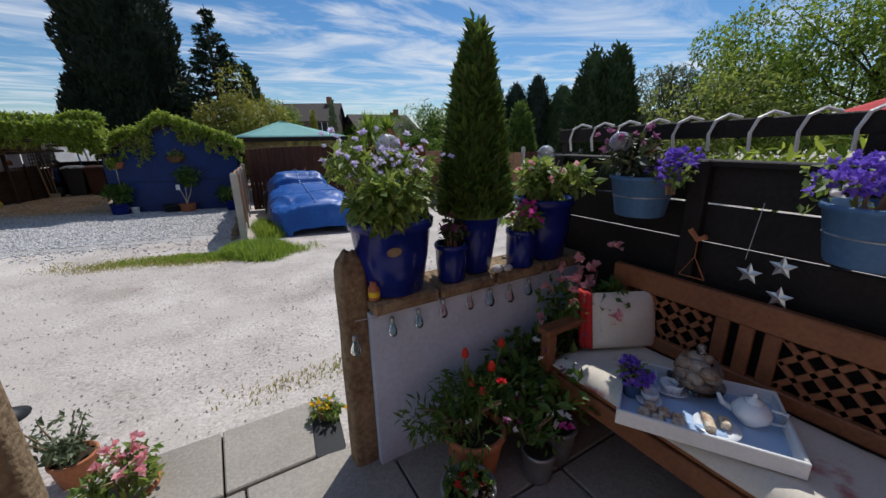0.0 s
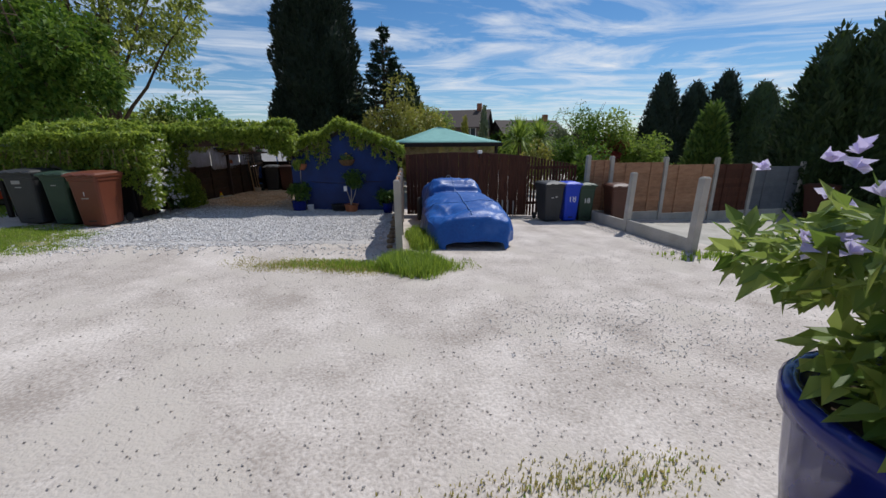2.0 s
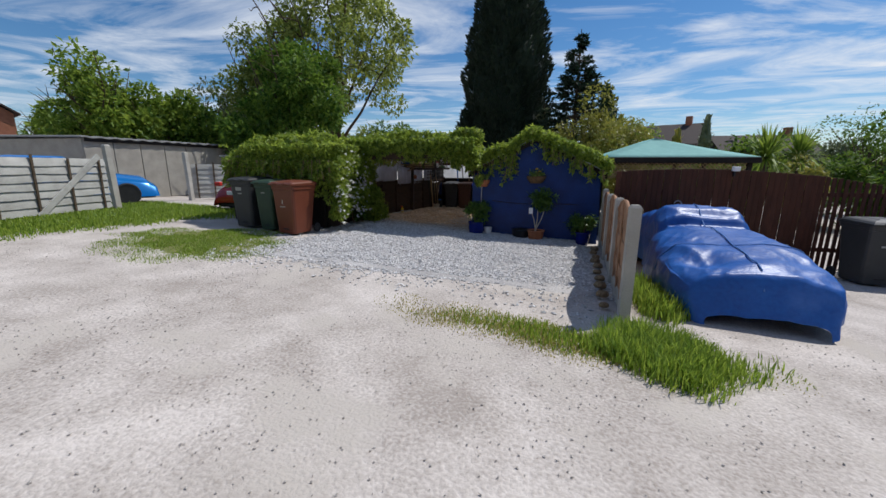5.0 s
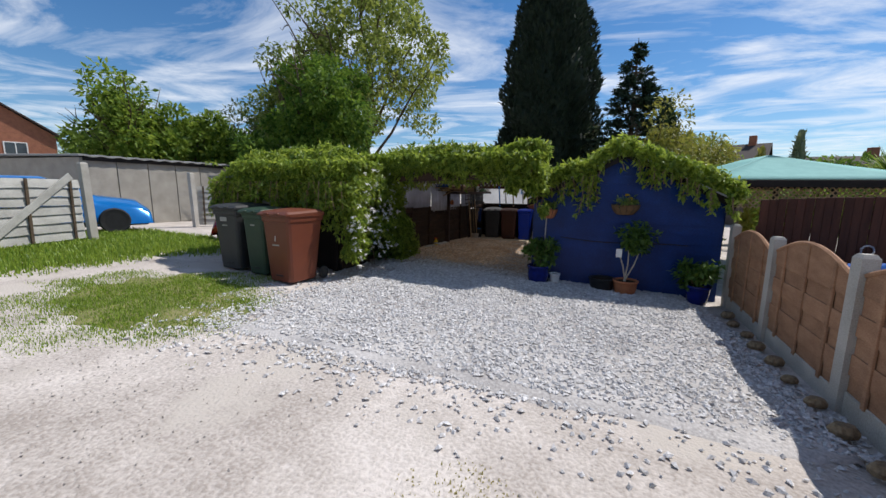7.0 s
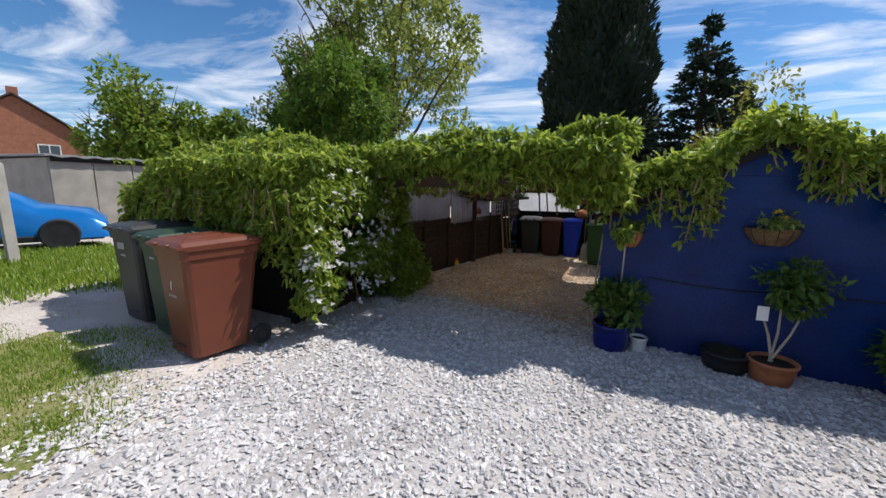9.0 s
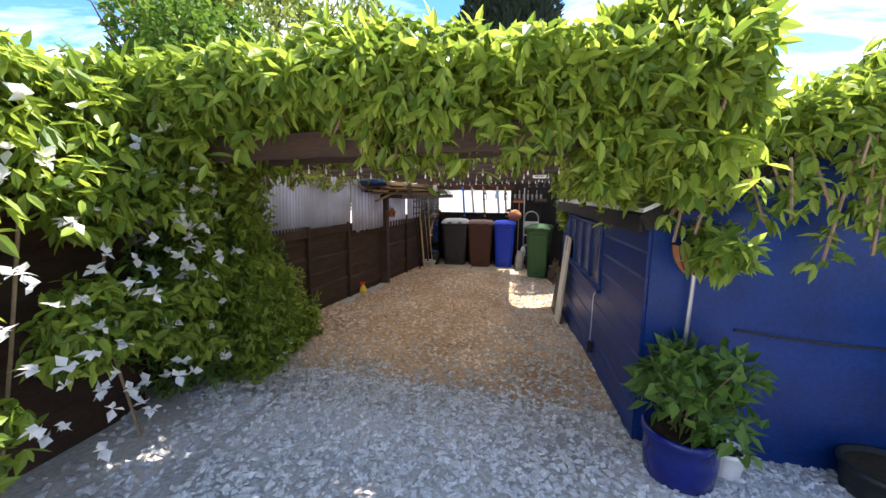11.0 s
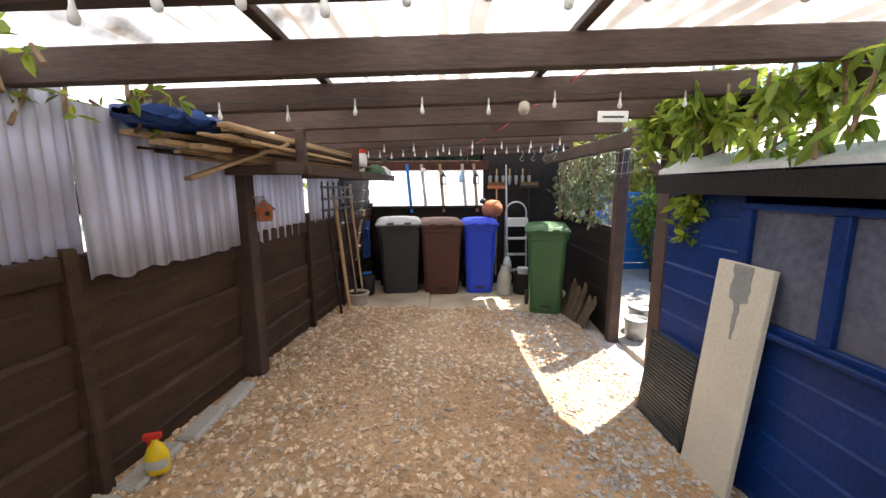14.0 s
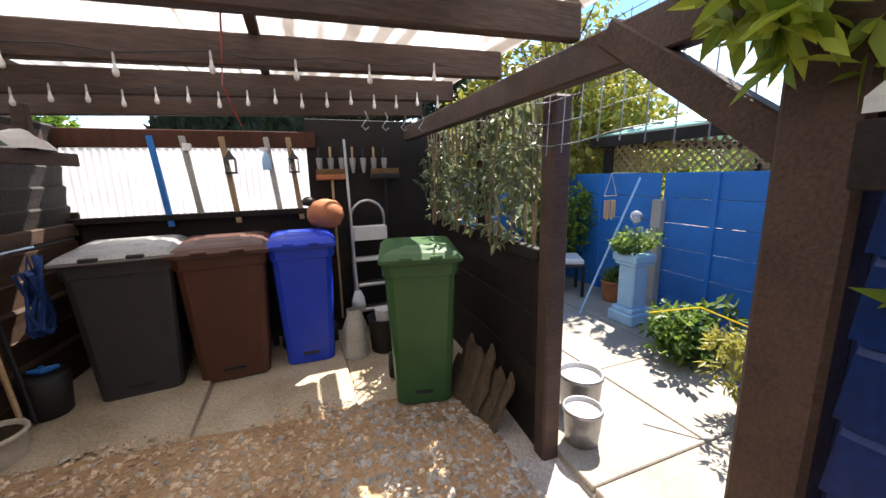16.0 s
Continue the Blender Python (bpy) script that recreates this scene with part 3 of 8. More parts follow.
def stones(name, n, box, size, material, label, seed, keep=None, lift=0.02, zfn=None):
    """Loose angular stones lying on the ground."""
    r = np.random.default_rng(seed)
    g = Geo()
    shape = [(1, 0, 0), (-1, 0, 0), (0, 1, 0), (0, -1, 0), (0, 0, 1), (0, 0, -0.7)]
    tri = [(0, 2, 4), (2, 1, 4), (1, 3, 4), (3, 0, 4), (2, 0, 5), (1, 2, 5), (3, 1, 5), (0, 3, 5)]
    cnt = 0
    while cnt < n:
        x, y = r.uniform(box[0], box[1]), r.uniform(box[2], box[3])
        cnt += 1
        if keep and not keep(x, y, r):
            continue
        s = size * r.uniform(0.45, 1.5)
        q = Euler((r.uniform(-0.5, 0.5), r.uniform(-0.5, 0.5), r.uniform(0, 6.3))).to_matrix()
        sc = (s * r.uniform(0.7, 1.3), s * r.uniform(0.5, 1.0), s * r.uniform(0.35, 0.7))
        c = Vector((x, y, (zfn or ground_z)(x, y) + lift))
        g.add([c + q @ Vector((p[0] * sc[0] + r.uniform(-.25, .25) * s, p[1] * sc[1] + r.uniform(-.25, .25) * s, p[2] * sc[2])) for p in shape], tri)
    return solo(name, g, material, label, "stones", kind="stuff")


def in_gravel(x, y, r):
    e = 0.45 * noise1(x * 0.8, y * 0.8, 3.0)
    d = min(x + 1.75 + e, 3.85 - x, y + 10.7 + e - 0.25 * max(0, 1 - x * 0.0), -5.75 - y)
    return d > 0 or r.random() < max(0.0, 0.22 + d * 0.25)


def grey_part(x, y, r):
    """Where the carport's gravel is grey rather than tan."""
    k = step01((x - 0.15 + 0.25 * noise1(x * 1.5, y * 1.5, 6.0)) / 0.5) * 0.85 + step01((-4.9 - y + 0.5 * noise1(x, y, 8.0)) / 0.9)
    return r.random() < k + 0.08


stones("limestone_chippings", 42000, (-2.4, 3.9, -11.9, -5.4), 0.023, M_CHIP, "loose pale grey limestone chippings", 21, in_gravel, 0.008, lambda x, y: ground_z(x, y) + (0.026 if -1.2 < x < 3.7 and y > -10.35 else 0.0))
stones("tan_stones", 18000, (-1.95, 1.3, -6.2, -0.1), 0.022, M_TANSTONE, "loose tan and rust-brown gravel stones", 22, lambda x, y, r: x > -1.5 + 0.115 * y + 0.05 and y < -0.55 + 0.2 * noise1(x * 2, 0, 0) and not grey_part(x, y, r), 0.036)
stones("grey_stones", 18000, (-1.95, 1.3, -6.2, -0.1), 0.022, M_GREYSTONE, "loose grey stones along the carport's open side", 26, lambda x, y, r: x > -1.5 + 0.115 * y + 0.05 and y < -0.55 + 0.2 * noise1(x * 2, 0, 0) and grey_part(x, y, r), 0.036)
stones("lane_stones", 17000, (-7, 9.5, -16.4, -11.2), 0.0075, M_LANESTONE, "small loose stones scattered on the lane", 23, lambda x, y, r: noise1(x * 0.6, y * 0.6, 9.0) + r.uniform(-0.5, 0.45) > 0, 0.006)
stones("chippings_spill", 4500, (4.0, 8.4, -15.8, -12.9), 0.0085, M_CHIP, "patch of grey chippings spilled on the lane", 24, lambda x, y, r: ((x - 6.0) / 1.7) ** 2 + ((y + 14.3) / 0.9) ** 2 + r.uniform(-0.4, 0.4) < 0.8, 0.008)
stones("edge_chippings", 1800, (8.9, 10.1, -12.0, -7.8), 0.015, M_CHIP, "grey chippings along the low concrete edging", 25, lambda x, y, r: abs(x - 9.25) + r.uniform(0, .3) < 0.45, 0.008)


def blades(name, n, inside, box, h, material, label, seed, lean=0.4, width=0.012):
    r = np.random.default_rng(seed)
    g = Geo()
    for _ in range(n):
        x, y = r.uniform(box[0], box[1]), r.uniform(box[2], box[3])
        k = inside(x, y)
        if r.random() > k:
            continue
        hh = h * r.uniform(0.45, 1.3) * (0.5 + 0.5 * k)
        a, le = r.uniform(0, 6.28), lean * r.uniform(0.1, 1.2) * hh
        dx, dy = math.cos(a), math.sin(a)
        w = width * r.uniform(0.6, 1.3)
        z = ground_z(x, y) - 0.01
        p = [(x - dy * w / 2, y + dx * w / 2, z), (x + dy * w / 2, y - dx * w / 2, z),
             (x + dx * le * 0.4 + dy * w * 0.35, y + dy * le * 0.4 - dx * w * 0.35, z + hh * 0.6),
             (x + dx * le * 0.4 - dy * w * 0.35, y + dy * le * 0.4 + dx * w * 0.35, z + hh * 0.6), (x + dx * le, y + dy * le, z + hh * 0.95)]
        g.add(p, [(0, 1, 2, 3), (3, 2, 4)])
    return solo(name, g, material, label, "grass", kind="stuff")


def ell(cx, cy, rx, ry, soft=0.5, rot=0.0):
    c, s = math.cos(radians(rot)), math.sin(radians(rot))
    def f(x, y):
        u, v = x - cx, y - cy
        u, v = (u * c + v * s) / rx, (v * c - u * s) / ry
        return max(0.0, min(1.0, (1 - math.hypot(u, v) + 0.45 * noise1(x * 1.7, y * 1.7, 2.0)) / soft))
    return f


blades("grass_edge_green", 22000, ell(3.2, -11.95, 1.6, 0.42, 0.8, -8), (1.2, 5.0, -12.7, -11.2), 0.075, L_GRASS, "green blades in the grass edge", 38)
blades("grass_by_bins", 95000, ell(-2.85, -10.05, 1.9, 1.5, 0.6, -20), (-5.0, -0.8, -12.0, -8.2), 0.055, L_GRASS, "short sunlit grass beside the wheelie bins", 31, width=0.009)
blades("grass_verge", 42000, lambda x, y: max(0, min(1, (-5.2 - x + (y + 11.2) * 0.12 + 0.5 * noise1(x, y, 1.0)) * 1.2)) * (1 if x > -9.4 else 0.25), (-9.5, -4.6, -13, -6.3), 0.12, L_GRASS, "overgrown grass verge below the left boarded fence", 32, width=0.022)
blades("grass_tuft", 26000, ell(4.02, -11.95, 0.72, 0.72, 0.5), (3.0, 5.4, -12.9, -11.0), 0.19, L_GRASS, "tall bright grass tuft around the fence post", 33, 0.6)
blades("grass_edge", 52000, ell(2.95, -11.95, 1.9, 0.5, 0.8, -9), (0.6, 5.0, -12.9, -11.2), 0.042, L_DRYGRASS, "yellowing grass edge of the chippings", 34)
blades("lane_edge_grass", 6000, ell(4.2, -16.05, 1.0, 0.22, 0.9, 3), (3.0, 5.4, -16.5, -15.7), 0.055, L_DRYGRASS, "sparse dry grass along the garden wall", 35)
blades("lane_edge_green", 900, ell(4.4, -16.05, 0.8, 0.14, 0.9, 3), (3.5, 5.3, -16.4, -15.8), 0.06, L_GRASS, "green tufts along the garden wall", 36)
blades("fence_weeds", 7000, ell(4.25, -10.3, 0.28, 1.0, 0.6), (3.9, 4.7, -11.5, -9.2), 0.26, L_GRASS, "tall weeds between the fence and the covered car", 39, 0.5, 0.016)
blades("grass_far_edge", 1800, ell(9.6, -11.9, 1.2, 0.45, 0.9, -12), (8.3, 11.2, -12.6, -11.2), 0.16, L_GRASS, "weeds at the foot of the concrete post", 37, width=0.03)

# ---- carport ----
def lw(y):
    """x of the carport's left fence at y."""
    return -1.46 + 0.115 * y


def roof(x):
    """Height of the underside of the roof beams."""
    return ROOF0 + ROOF1 * x


ROOF0, ROOF1 = 1.94, 0.03
BEAMS = (-5.3, -4.75, -4.2, -3.65, -3.1, -2.5, -1.75, -1.2, -0.6, 0.02)
FRONT = -6.35

def lapped(p0, p1, z0, z1, seed):
    """A feather-edged fence board whose uneven top edge stands proud as a narrow ledge."""
    d = Vector((p1[0] - p0[0], p1[1] - p0[1], 0))
    q = Vector((d.y, -d.x, 0)).normalized()
    def fn(u, v):
        k = (0.0, 0.4, 1.0, 0.25)[round(v * 3)]
        zz = z0 + (z1 - z0) * (0.0, 0.5, 0.9, 1.0)[round(v * 3)] + 0.008 * noise1(u * 2.5, seed * 3.1) + 0.003 * noise1(u * 14, seed)
        return Vector((p0[0], p0[1], zz)) + d * u + q * (0.003 + (0.022 + 0.006 * noise1(u * 3, seed)) * k)
    return Geo().grid(fn, 14, 3, q * -0.022)


wl_thing = thing("wall_left", "dark brown boarded fence panels between timber posts", "fence", kind="structure")
joints = [-6.6, -5.4, -4.45, -3.55, -2.42, -1.4, -0.55, 0.85]
for a, b in zip(joints, joints[1:]):
    zt = 1.22 if a < -2.5 else 1.17
    n = 6
    for i in range(n):
        z0 = min(P(lw(a), a), P(lw(b), b)) - 0.03 + (zt - 0.1) * i / n
        z1 = z0 + (zt - 0.1) / n + 0.012
        off = 0.012 * (i % 2)
        part("board", lapped((lw(a) + off, a + 0.02), (lw(b) + off, b - 0.02), z0, z1, i + a), M_BROWNFENCE, wl_thing)
    part("rail", Geo().beam((lw(a) + 0.02, a + 0.03, zt + 0.0), (lw(b) + 0.02, b - 0.03, zt - 0.0), 0.07, 0.1, 0.008), M_BROWNFENCE, wl_thing)
for y in joints[1:]:
    big = y in (-2.42,)
    w = 0.13 if big else 0.06
    x = lw(y) + (0.06 if big else 0.035)
    part("post", Geo().box((x - w / 2, y - w / 2, P(x, y) - 0.05), (x + w / 2, y + w / 2, roof(x) - 0.002 if big else 1.3), 0.008), M_BEAM if big else M_BROWNFENCE, wl_thing)


def corrugated(p0, p1, z0, z1, pitch, depth, material, tilt=0.0, name="", label="", category="sheet", flow="up", parent=None, rag=0.0):
    """Corrugated sheet standing from p0 to p1 (plan), ribs upright."""
    p0, p1 = Vector((*p0, 0)), Vector((*p1, 0))
    d = p1 - p0
    nrm = Vector((-d.y, d.x, 0)).normalized()
    nu = max(8, int(d.length / pitch * 6))
    def fn(u, v):
        q = p0 + d * u + nrm * (depth * math.sin(2 * math.pi * u * d.length / pitch) + tilt * v)
        zz = z0 + (z1 - z0) * v
        if v == 0 and rag:
            zz += rag * noise1(u * 9, z0)
        return q.x, q.y, zz
    g = Geo().grid(fn, nu, 2, None if material == M_BACKSHEET else nrm * 0.003)
    if parent:
        return part(name, g, material, parent, label, smooth=True)
    return solo(name, g, material, label, category, smooth=True)


corrugated((lw(-6.5) + 0.03, -6.5), (lw(-3.47) + 0.03, -3.47), 1.27, 2.0, 0.05, 0.012, M_TIN, -0.02, "corrugated_sheet", "pale lilac-grey corrugated plastic sheet fixed above the fence", rag=0.02)
corrugated((lw(-3.5) + 0.075, -3.5), (lw(-2.47) + 0.075, -2.47), 1.15, 1.88, 0.10, 0.009, M_TIN, 0.0, "corrugated_sheet", "weathered grey corrugated sheet with a ragged lower edge", rag=0.04)
corrugated((lw(-2.3) + 0.05, -2.3), (lw(-1.43) + 0.05, -1.43), 1.13, 1.75, 0.12, 0.008, M_TIN, 0.0, "corrugated_sheet", "weathered pale corrugated sheet beside the timber post", rag=0.03)
corrugated((lw(-1.37) + 0.05, -1.37), (lw(-0.55) + 0.05, -0.55), 1.2, 1.72, 0.076, 0.008, M_TIN, 0.0, "corrugated_sheet", "blue-grey corrugated sheet above the fence panel", rag=0.02)

for i in range(5):
    z0 = 1.2 + i * 0.15
    part("board", lapped((lw(-0.52) + 0.01, -0.52), (lw(0.82) + 0.01, 0.82), z0, z0 + 0.155, 40 + i), M_BLACKFENCE, wl_thing)

# roof: beams, side plates, clear sheets
rf = thing("carport_roof", "dark painted timber carport frame with clear corrugated roofing", "carport", kind="structure")
XR = 1.25
for y in BEAMS:
    a, b = lw(y) - 0.02, XR + 0.02
    part("rafter", Geo().beam((a, y, roof(a) + 0.06), (b, y, roof(b) + 0.06), 0.05, 0.12, 0.006), M_BEAM, rf)
part("wall_plate", Geo().beam((lw(-6.4), -6.4, roof(lw(-6.4)) - 0.05), (lw(0.7), 0.7, roof(lw(0.7)) - 0.05), 0.06, 0.1, 0.006), M_BEAM, rf)
part("side_beam", Geo().beam((XR, -6.4, roof(XR) - 0.06), (XR + 0.1, 0.7, roof(XR) - 0.06), 0.07, 0.13, 0.006), M_BEAM, rf)
part("front_beam", Geo().beam((lw(FRONT) - 0.05, FRONT, roof(lw(FRONT)) + 0.06), (XR + 0.1, FRONT, roof(XR) + 0.06), 0.06, 0.15, 0.006), M_BEAM, rf)
part("front_beam", Geo().beam((lw(-5.85) - 0.05, -5.85, roof(lw(FRONT)) + 0.06), (XR + 0.1, -5.85, roof(XR) + 0.06), 0.06, 0.12, 0.006), M_BEAM, rf)
for x in (-0.9, 0.15):
    part("batten", Geo().beam((x, -5.4, roof(x) + 0.135), (x + 0.05, 0.3, roof(x) + 0.135), 0.04, 0.03, 0.004), M_BEAM, rf)


def roof_sheet(y0, y1, lift):
    def fn(u, v):
        x = -2.35 + 3.75 * v
        y = y0 + (y1 - y0) * u
        return x, y, roof(x) + 0.155 + lift + 0.02 * math.sin(2 * math.pi * x / 0.125)
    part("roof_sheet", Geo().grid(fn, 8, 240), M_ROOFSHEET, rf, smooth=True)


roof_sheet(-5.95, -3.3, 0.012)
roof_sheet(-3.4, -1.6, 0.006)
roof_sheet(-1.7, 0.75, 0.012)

# posts on the open side
PA, PB = (1.5, -1.36), (1.30, -2.50)
for nm, (x, y), w, d, lab in (("carport_post", PB, 0.15, 0.15, "thick dark timber post split with long cracks"), ("carport_post", PA, 0.11, 0.10, "dark timber post at the end of the low fence")):
    t = thing(nm, lab, "post", (x, y, P(x, y)))
    h = roof(x) - 0.13 - P(x, y) if (x, y) == PB else roof(x) - P(x, y) - 0.1
    part("shaft", Geo().box((-w / 2, -d / 2, -0.05), (w / 2, d / 2, h), 0.012), M_BEAM, t)
    if (x, y) == PB:
        for k in range(3):
            z = 0.25 + k * 0.55
            g = Geo()
            for i in range(6):
                g.box((-0.012 + 0.012 * noise1(k, i) + k * 0.012, -d / 2 - 0.0015, z + i * 0.08), (-0.007 + 0.012 * noise1(k, i) + k * 0.012, -d / 2 + 0.001, z + i * 0.08 + 0.085), 0.0008)
            part("crack", g, M_BLACK, t)
        part("brace", Geo().beam((0, 0.05, h - 0.3), (0.0, 0.62, h + 0.12), 0.06, 0.09, 0.006), M_BEAM, t)
        part("brace", Geo().beam((0, -0.05, h - 0.3), (0.0, -0.55, h + 0.1), 0.06, 0.09, 0.006), M_BEAM, t)

# low divider fence from post A to the back
dv = thing("divider_fence", "low black-brown boarded fence along the carport's open side", "fence", kind="structure")
A0, A1 = Vector((1.48, -1.31, 0)), Vector((1.62, 0.75, 0))
for i in range(7):
    z0 = -0.1 + i * 0.165
    part("board", Geo().beam((A0.x + 0.01 * (i % 2), A0.y, z0 + 0.085), (A1.x + 0.01 * (i % 2), A1.y, z0 + 0.085), 0.028, 0.178, 0.006), M_BLACKFENCE, dv)
part("top_rail", Geo().beam((A0.x - 0.02, A0.y, 1.09), (A1.x - 0.02, A1.y, 1.09), 0.05, 0.07, 0.006), M_BLACKFENCE, dv)
for k, y in enumerate((-0.4, 0.6)):
    x = A0.x + (A1.x - A0.x) * (y - A0.y) / (A1.y - A0.y) + 0.06
    part("post", Geo().box((x - 0.04, y - 0.04, -0.1), (x + 0.04, y + 0.04, roof(x) - 0.05), 0.006), M_BLACKFENCE, dv)

# back wall
bw = thing("wall_back", "dark boarded back wall with a strip of corrugated glazing", "wall", kind="structure")
YB = 0.82
for i in range(8):
    z0 = -0.1 + i * 0.165
    part("board", Geo().box((-1.6, YB, z0), (1.75, YB + 0.03, z0 + 0.17), 0.005), M_BLACKFENCE, bw)
for i in range(5):
    z0 = 1.22 + i * 0.165
    part("board", Geo().box((0.42, YB, z0), (1.75, YB + 0.03, z0 + 0.17), 0.005), M_BLACKFENCE, bw)
part("lintel", Geo().box((-1.6, YB - 0.03, 1.79), (0.5, YB + 0.03, 1.93), 0.006), M_GATE, bw)
part("sill", Geo().box((-1.6, YB - 0.05, 1.2), (0.5, YB + 0.02, 1.25), 0.006), M_BLACKFENCE, bw)
for x, m in ((-0.72, M_BLUEWALL), (-0.22, M_TIMBER), (0.30, M_TIMBER), (-1.4, M_TIMBER), (-0.5, M_FADED), (0.12, M_FADED)):
    part("stud", Geo().beam((x - 0.03, YB - 0.03, 1.88), (x + 0.03, YB - 0.03, 1.15 if m != M_FADED else 1.24), 0.045, 0.03, 0.004, (0, 1, 0)), m, bw)
corrugated((-1.5, YB + 0.02), (0.45, YB + 0.02), 1.2, 1.82, 0.05, 0.006, M_BACKSHEET, 0.0, "glazing_sheet", "white corrugated sheet", parent=bw)

# ---- blue shed ----
SX0, SX1, SY0, SY1 = 1.22, 4.15, -6.08, -2.62
EAVE, APEX = 1.62, 2.36
shed = thing("shed", "blue painted timber shed with a felt roof and dusty side windows", "shed")
sm = (SX0 + SX1) / 2
nb = 15
top = APEX
for i in range(nb):
    z0, z1 = -0.12 + i * 0.165, -0.12 + (i + 1) * 0.165 + 0.012
    def half(z):
        return (SX1 - SX0) / 2 if z < EAVE else (SX1 - SX0) / 2 * (APEX - z) / (APEX - EAVE)
    h0, h1 = half(z0), half(min(z1, APEX - 0.01))
    if z0 > APEX - 0.03:
        break
    zz = min(z1, APEX - 0.01)
    for y, s, f in ((SY0, -1, 1), (SY1, 1, 1)):
        g = Geo().add([(sm - h0, y, z0), (sm + h0, y, z0), (sm + h1, y, zz), (sm - h1, y, zz),
                       (sm - h0, y + s * 0.022, z0), (sm + h0, y + s * 0.022, z0), (sm + h1, y + s * 0.006, zz), (sm - h1, y + s * 0.006, zz)],
                      [(0, 1, 2, 3), (4, 7, 6, 5), (0, 4, 5, 1), (1, 5, 6, 2), (2, 6, 7, 3), (3, 7, 4, 0)])
        part("cladding_board", g, M_BLUEWOOD, shed)
WZ0, WZ1 = 0.89, 1.41
for i in range(11):
    z0, z1 = -0.12 + i * 0.165, min(-0.12 + (i + 1) * 0.165 + 0.01, EAVE)
    spans = [(SY0, SY1)] if z1 < WZ0 + 0.02 or z0 > WZ1 - 0.02 else [(SY0, -5.02), (-3.22, SY1)]
    for a, b in spans:
        for x, s in ((SX0, -1), (SX1, 1)):
            if s > 0 and (a, b) != (SY0, SY1):
                a, b = SY0, SY1
            zc = z1 - 0.028
            g = Geo().add([(x, a, z0), (x, b, z0), (x, b, z1), (x, a, z1), (x + s * 0.019, a, z0), (x + s * 0.019, b, z0), (x + s * 0.021, b, zc), (x + s * 0.021, a, zc), (x + s * 0.003, b, z1), (x + s * 0.003, a, z1)],
                          [(0, 3, 2, 1), (4, 5, 6, 7), (7, 6, 8, 9), (0, 1, 5, 4), (1, 2, 8, 6, 5), (2, 3, 9, 8), (3, 0, 4, 7, 9)])
            part("cladding_board", g, M_BLUEWOOD, shed)
win = part("window", Geo().box((SX0 - 0.03, -5.04, WZ0 - 0.03), (SX0 + 0.02, -3.2, WZ0), 0.004).box((SX0 - 0.03, -5.04, WZ1), (SX0 + 0.02, -3.2, WZ1 + 0.03), 0.004), M_BLUEWOOD, shed)
for i in range(5):
    y = -5.0 + i * 0.4375
    part("mullion", Geo().box((SX0 - 0.034, y - 0.03, WZ0), (SX0 + 0.02, y + 0.03, WZ1), 0.004), M_BLUEWOOD, win)
    if i < 4:
        part("pane", Geo().box((SX0 - 0.006, y + 0.03, WZ0), (SX0 + 0.0, y + 0.4075, WZ1), 0.001), M_PANE, win)
part("sill", Geo().box((SX0 - 0.06, -5.06, WZ0 - 0.055), (SX0 + 0.0, -3.18, WZ0 - 0.03), 0.004), M_BLUEWOOD, shed)
for s in (-1, 1):
    ex = sm + s * ((SX1 - SX0) / 2 + 0.1)
    ez = EAVE - (APEX - EAVE) * 0.1 / ((SX1 - SX0) / 2)
    g = Geo().grid(lambda u, v: (sm + (ex - sm) * u, SY0 - 0.12 + (SY1 - SY0 + 0.14) * v, APEX + 0.03 + (ez - APEX) * u + 0.006 * noise1(u * 6, v * 9)), 10, 14, (0, 0, 0.025))
    part("roof", g, M_LIGHTROOF, shed, "pale weathered roofing")
    part("barge_board", Geo().beam((sm, SY0 - 0.11, APEX - 0.03), (ex, SY0 - 0.11, ez - 0.03), 0.02, 0.1, 0.004), M_BLACKFENCE, shed)
    part("fascia", Geo().box((ex - 0.012, SY0 - 0.1, ez - 0.09), (ex + 0.012, SY1 + 0.02, ez + 0.02), 0.004), M_BLACKFENCE, shed)

# ---- gates, fences, garage, houses ----
def conc_post(x, y, h, lab, w=0.11, lean=(0, 0)):
    t = Geo()
    t.add([(-w / 2, -w / 2, -0.1), (w / 2, -w / 2, -0.1), (w / 2, w / 2, -0.1), (-w / 2, w / 2, -0.1),
           (-w / 2 + lean[0], -w / 2 + lean[1], h - 0.03), (w / 2 + lean[0], -w / 2 + lean[1], h - 0.03), (w / 2 + lean[0], w / 2 + lean[1], h - 0.03), (-w / 2 + lean[0], w / 2 + lean[1], h - 0.03),
           (-w / 3 + lean[0], -w / 3 + lean[1], h), (w / 3 + lean[0], -w / 3 + lean[1], h), (w / 3 + lean[0], w / 3 + lean[1], h), (-w / 3 + lean[0], w / 3 + lean[1], h)],
          [(0, 1, 5, 4), (1, 2, 6, 5), (2, 3, 7, 6), (3, 0, 4, 7), (4, 5, 9, 8), (5, 6, 10, 9), (6, 7, 11, 10), (7, 4, 8, 11), (8, 9, 10, 11), (3, 2, 1, 0)])
    return solo("fence_post", t, M_CONC, lab, "post", (x, y, P(x, y)), group="concrete fence posts")


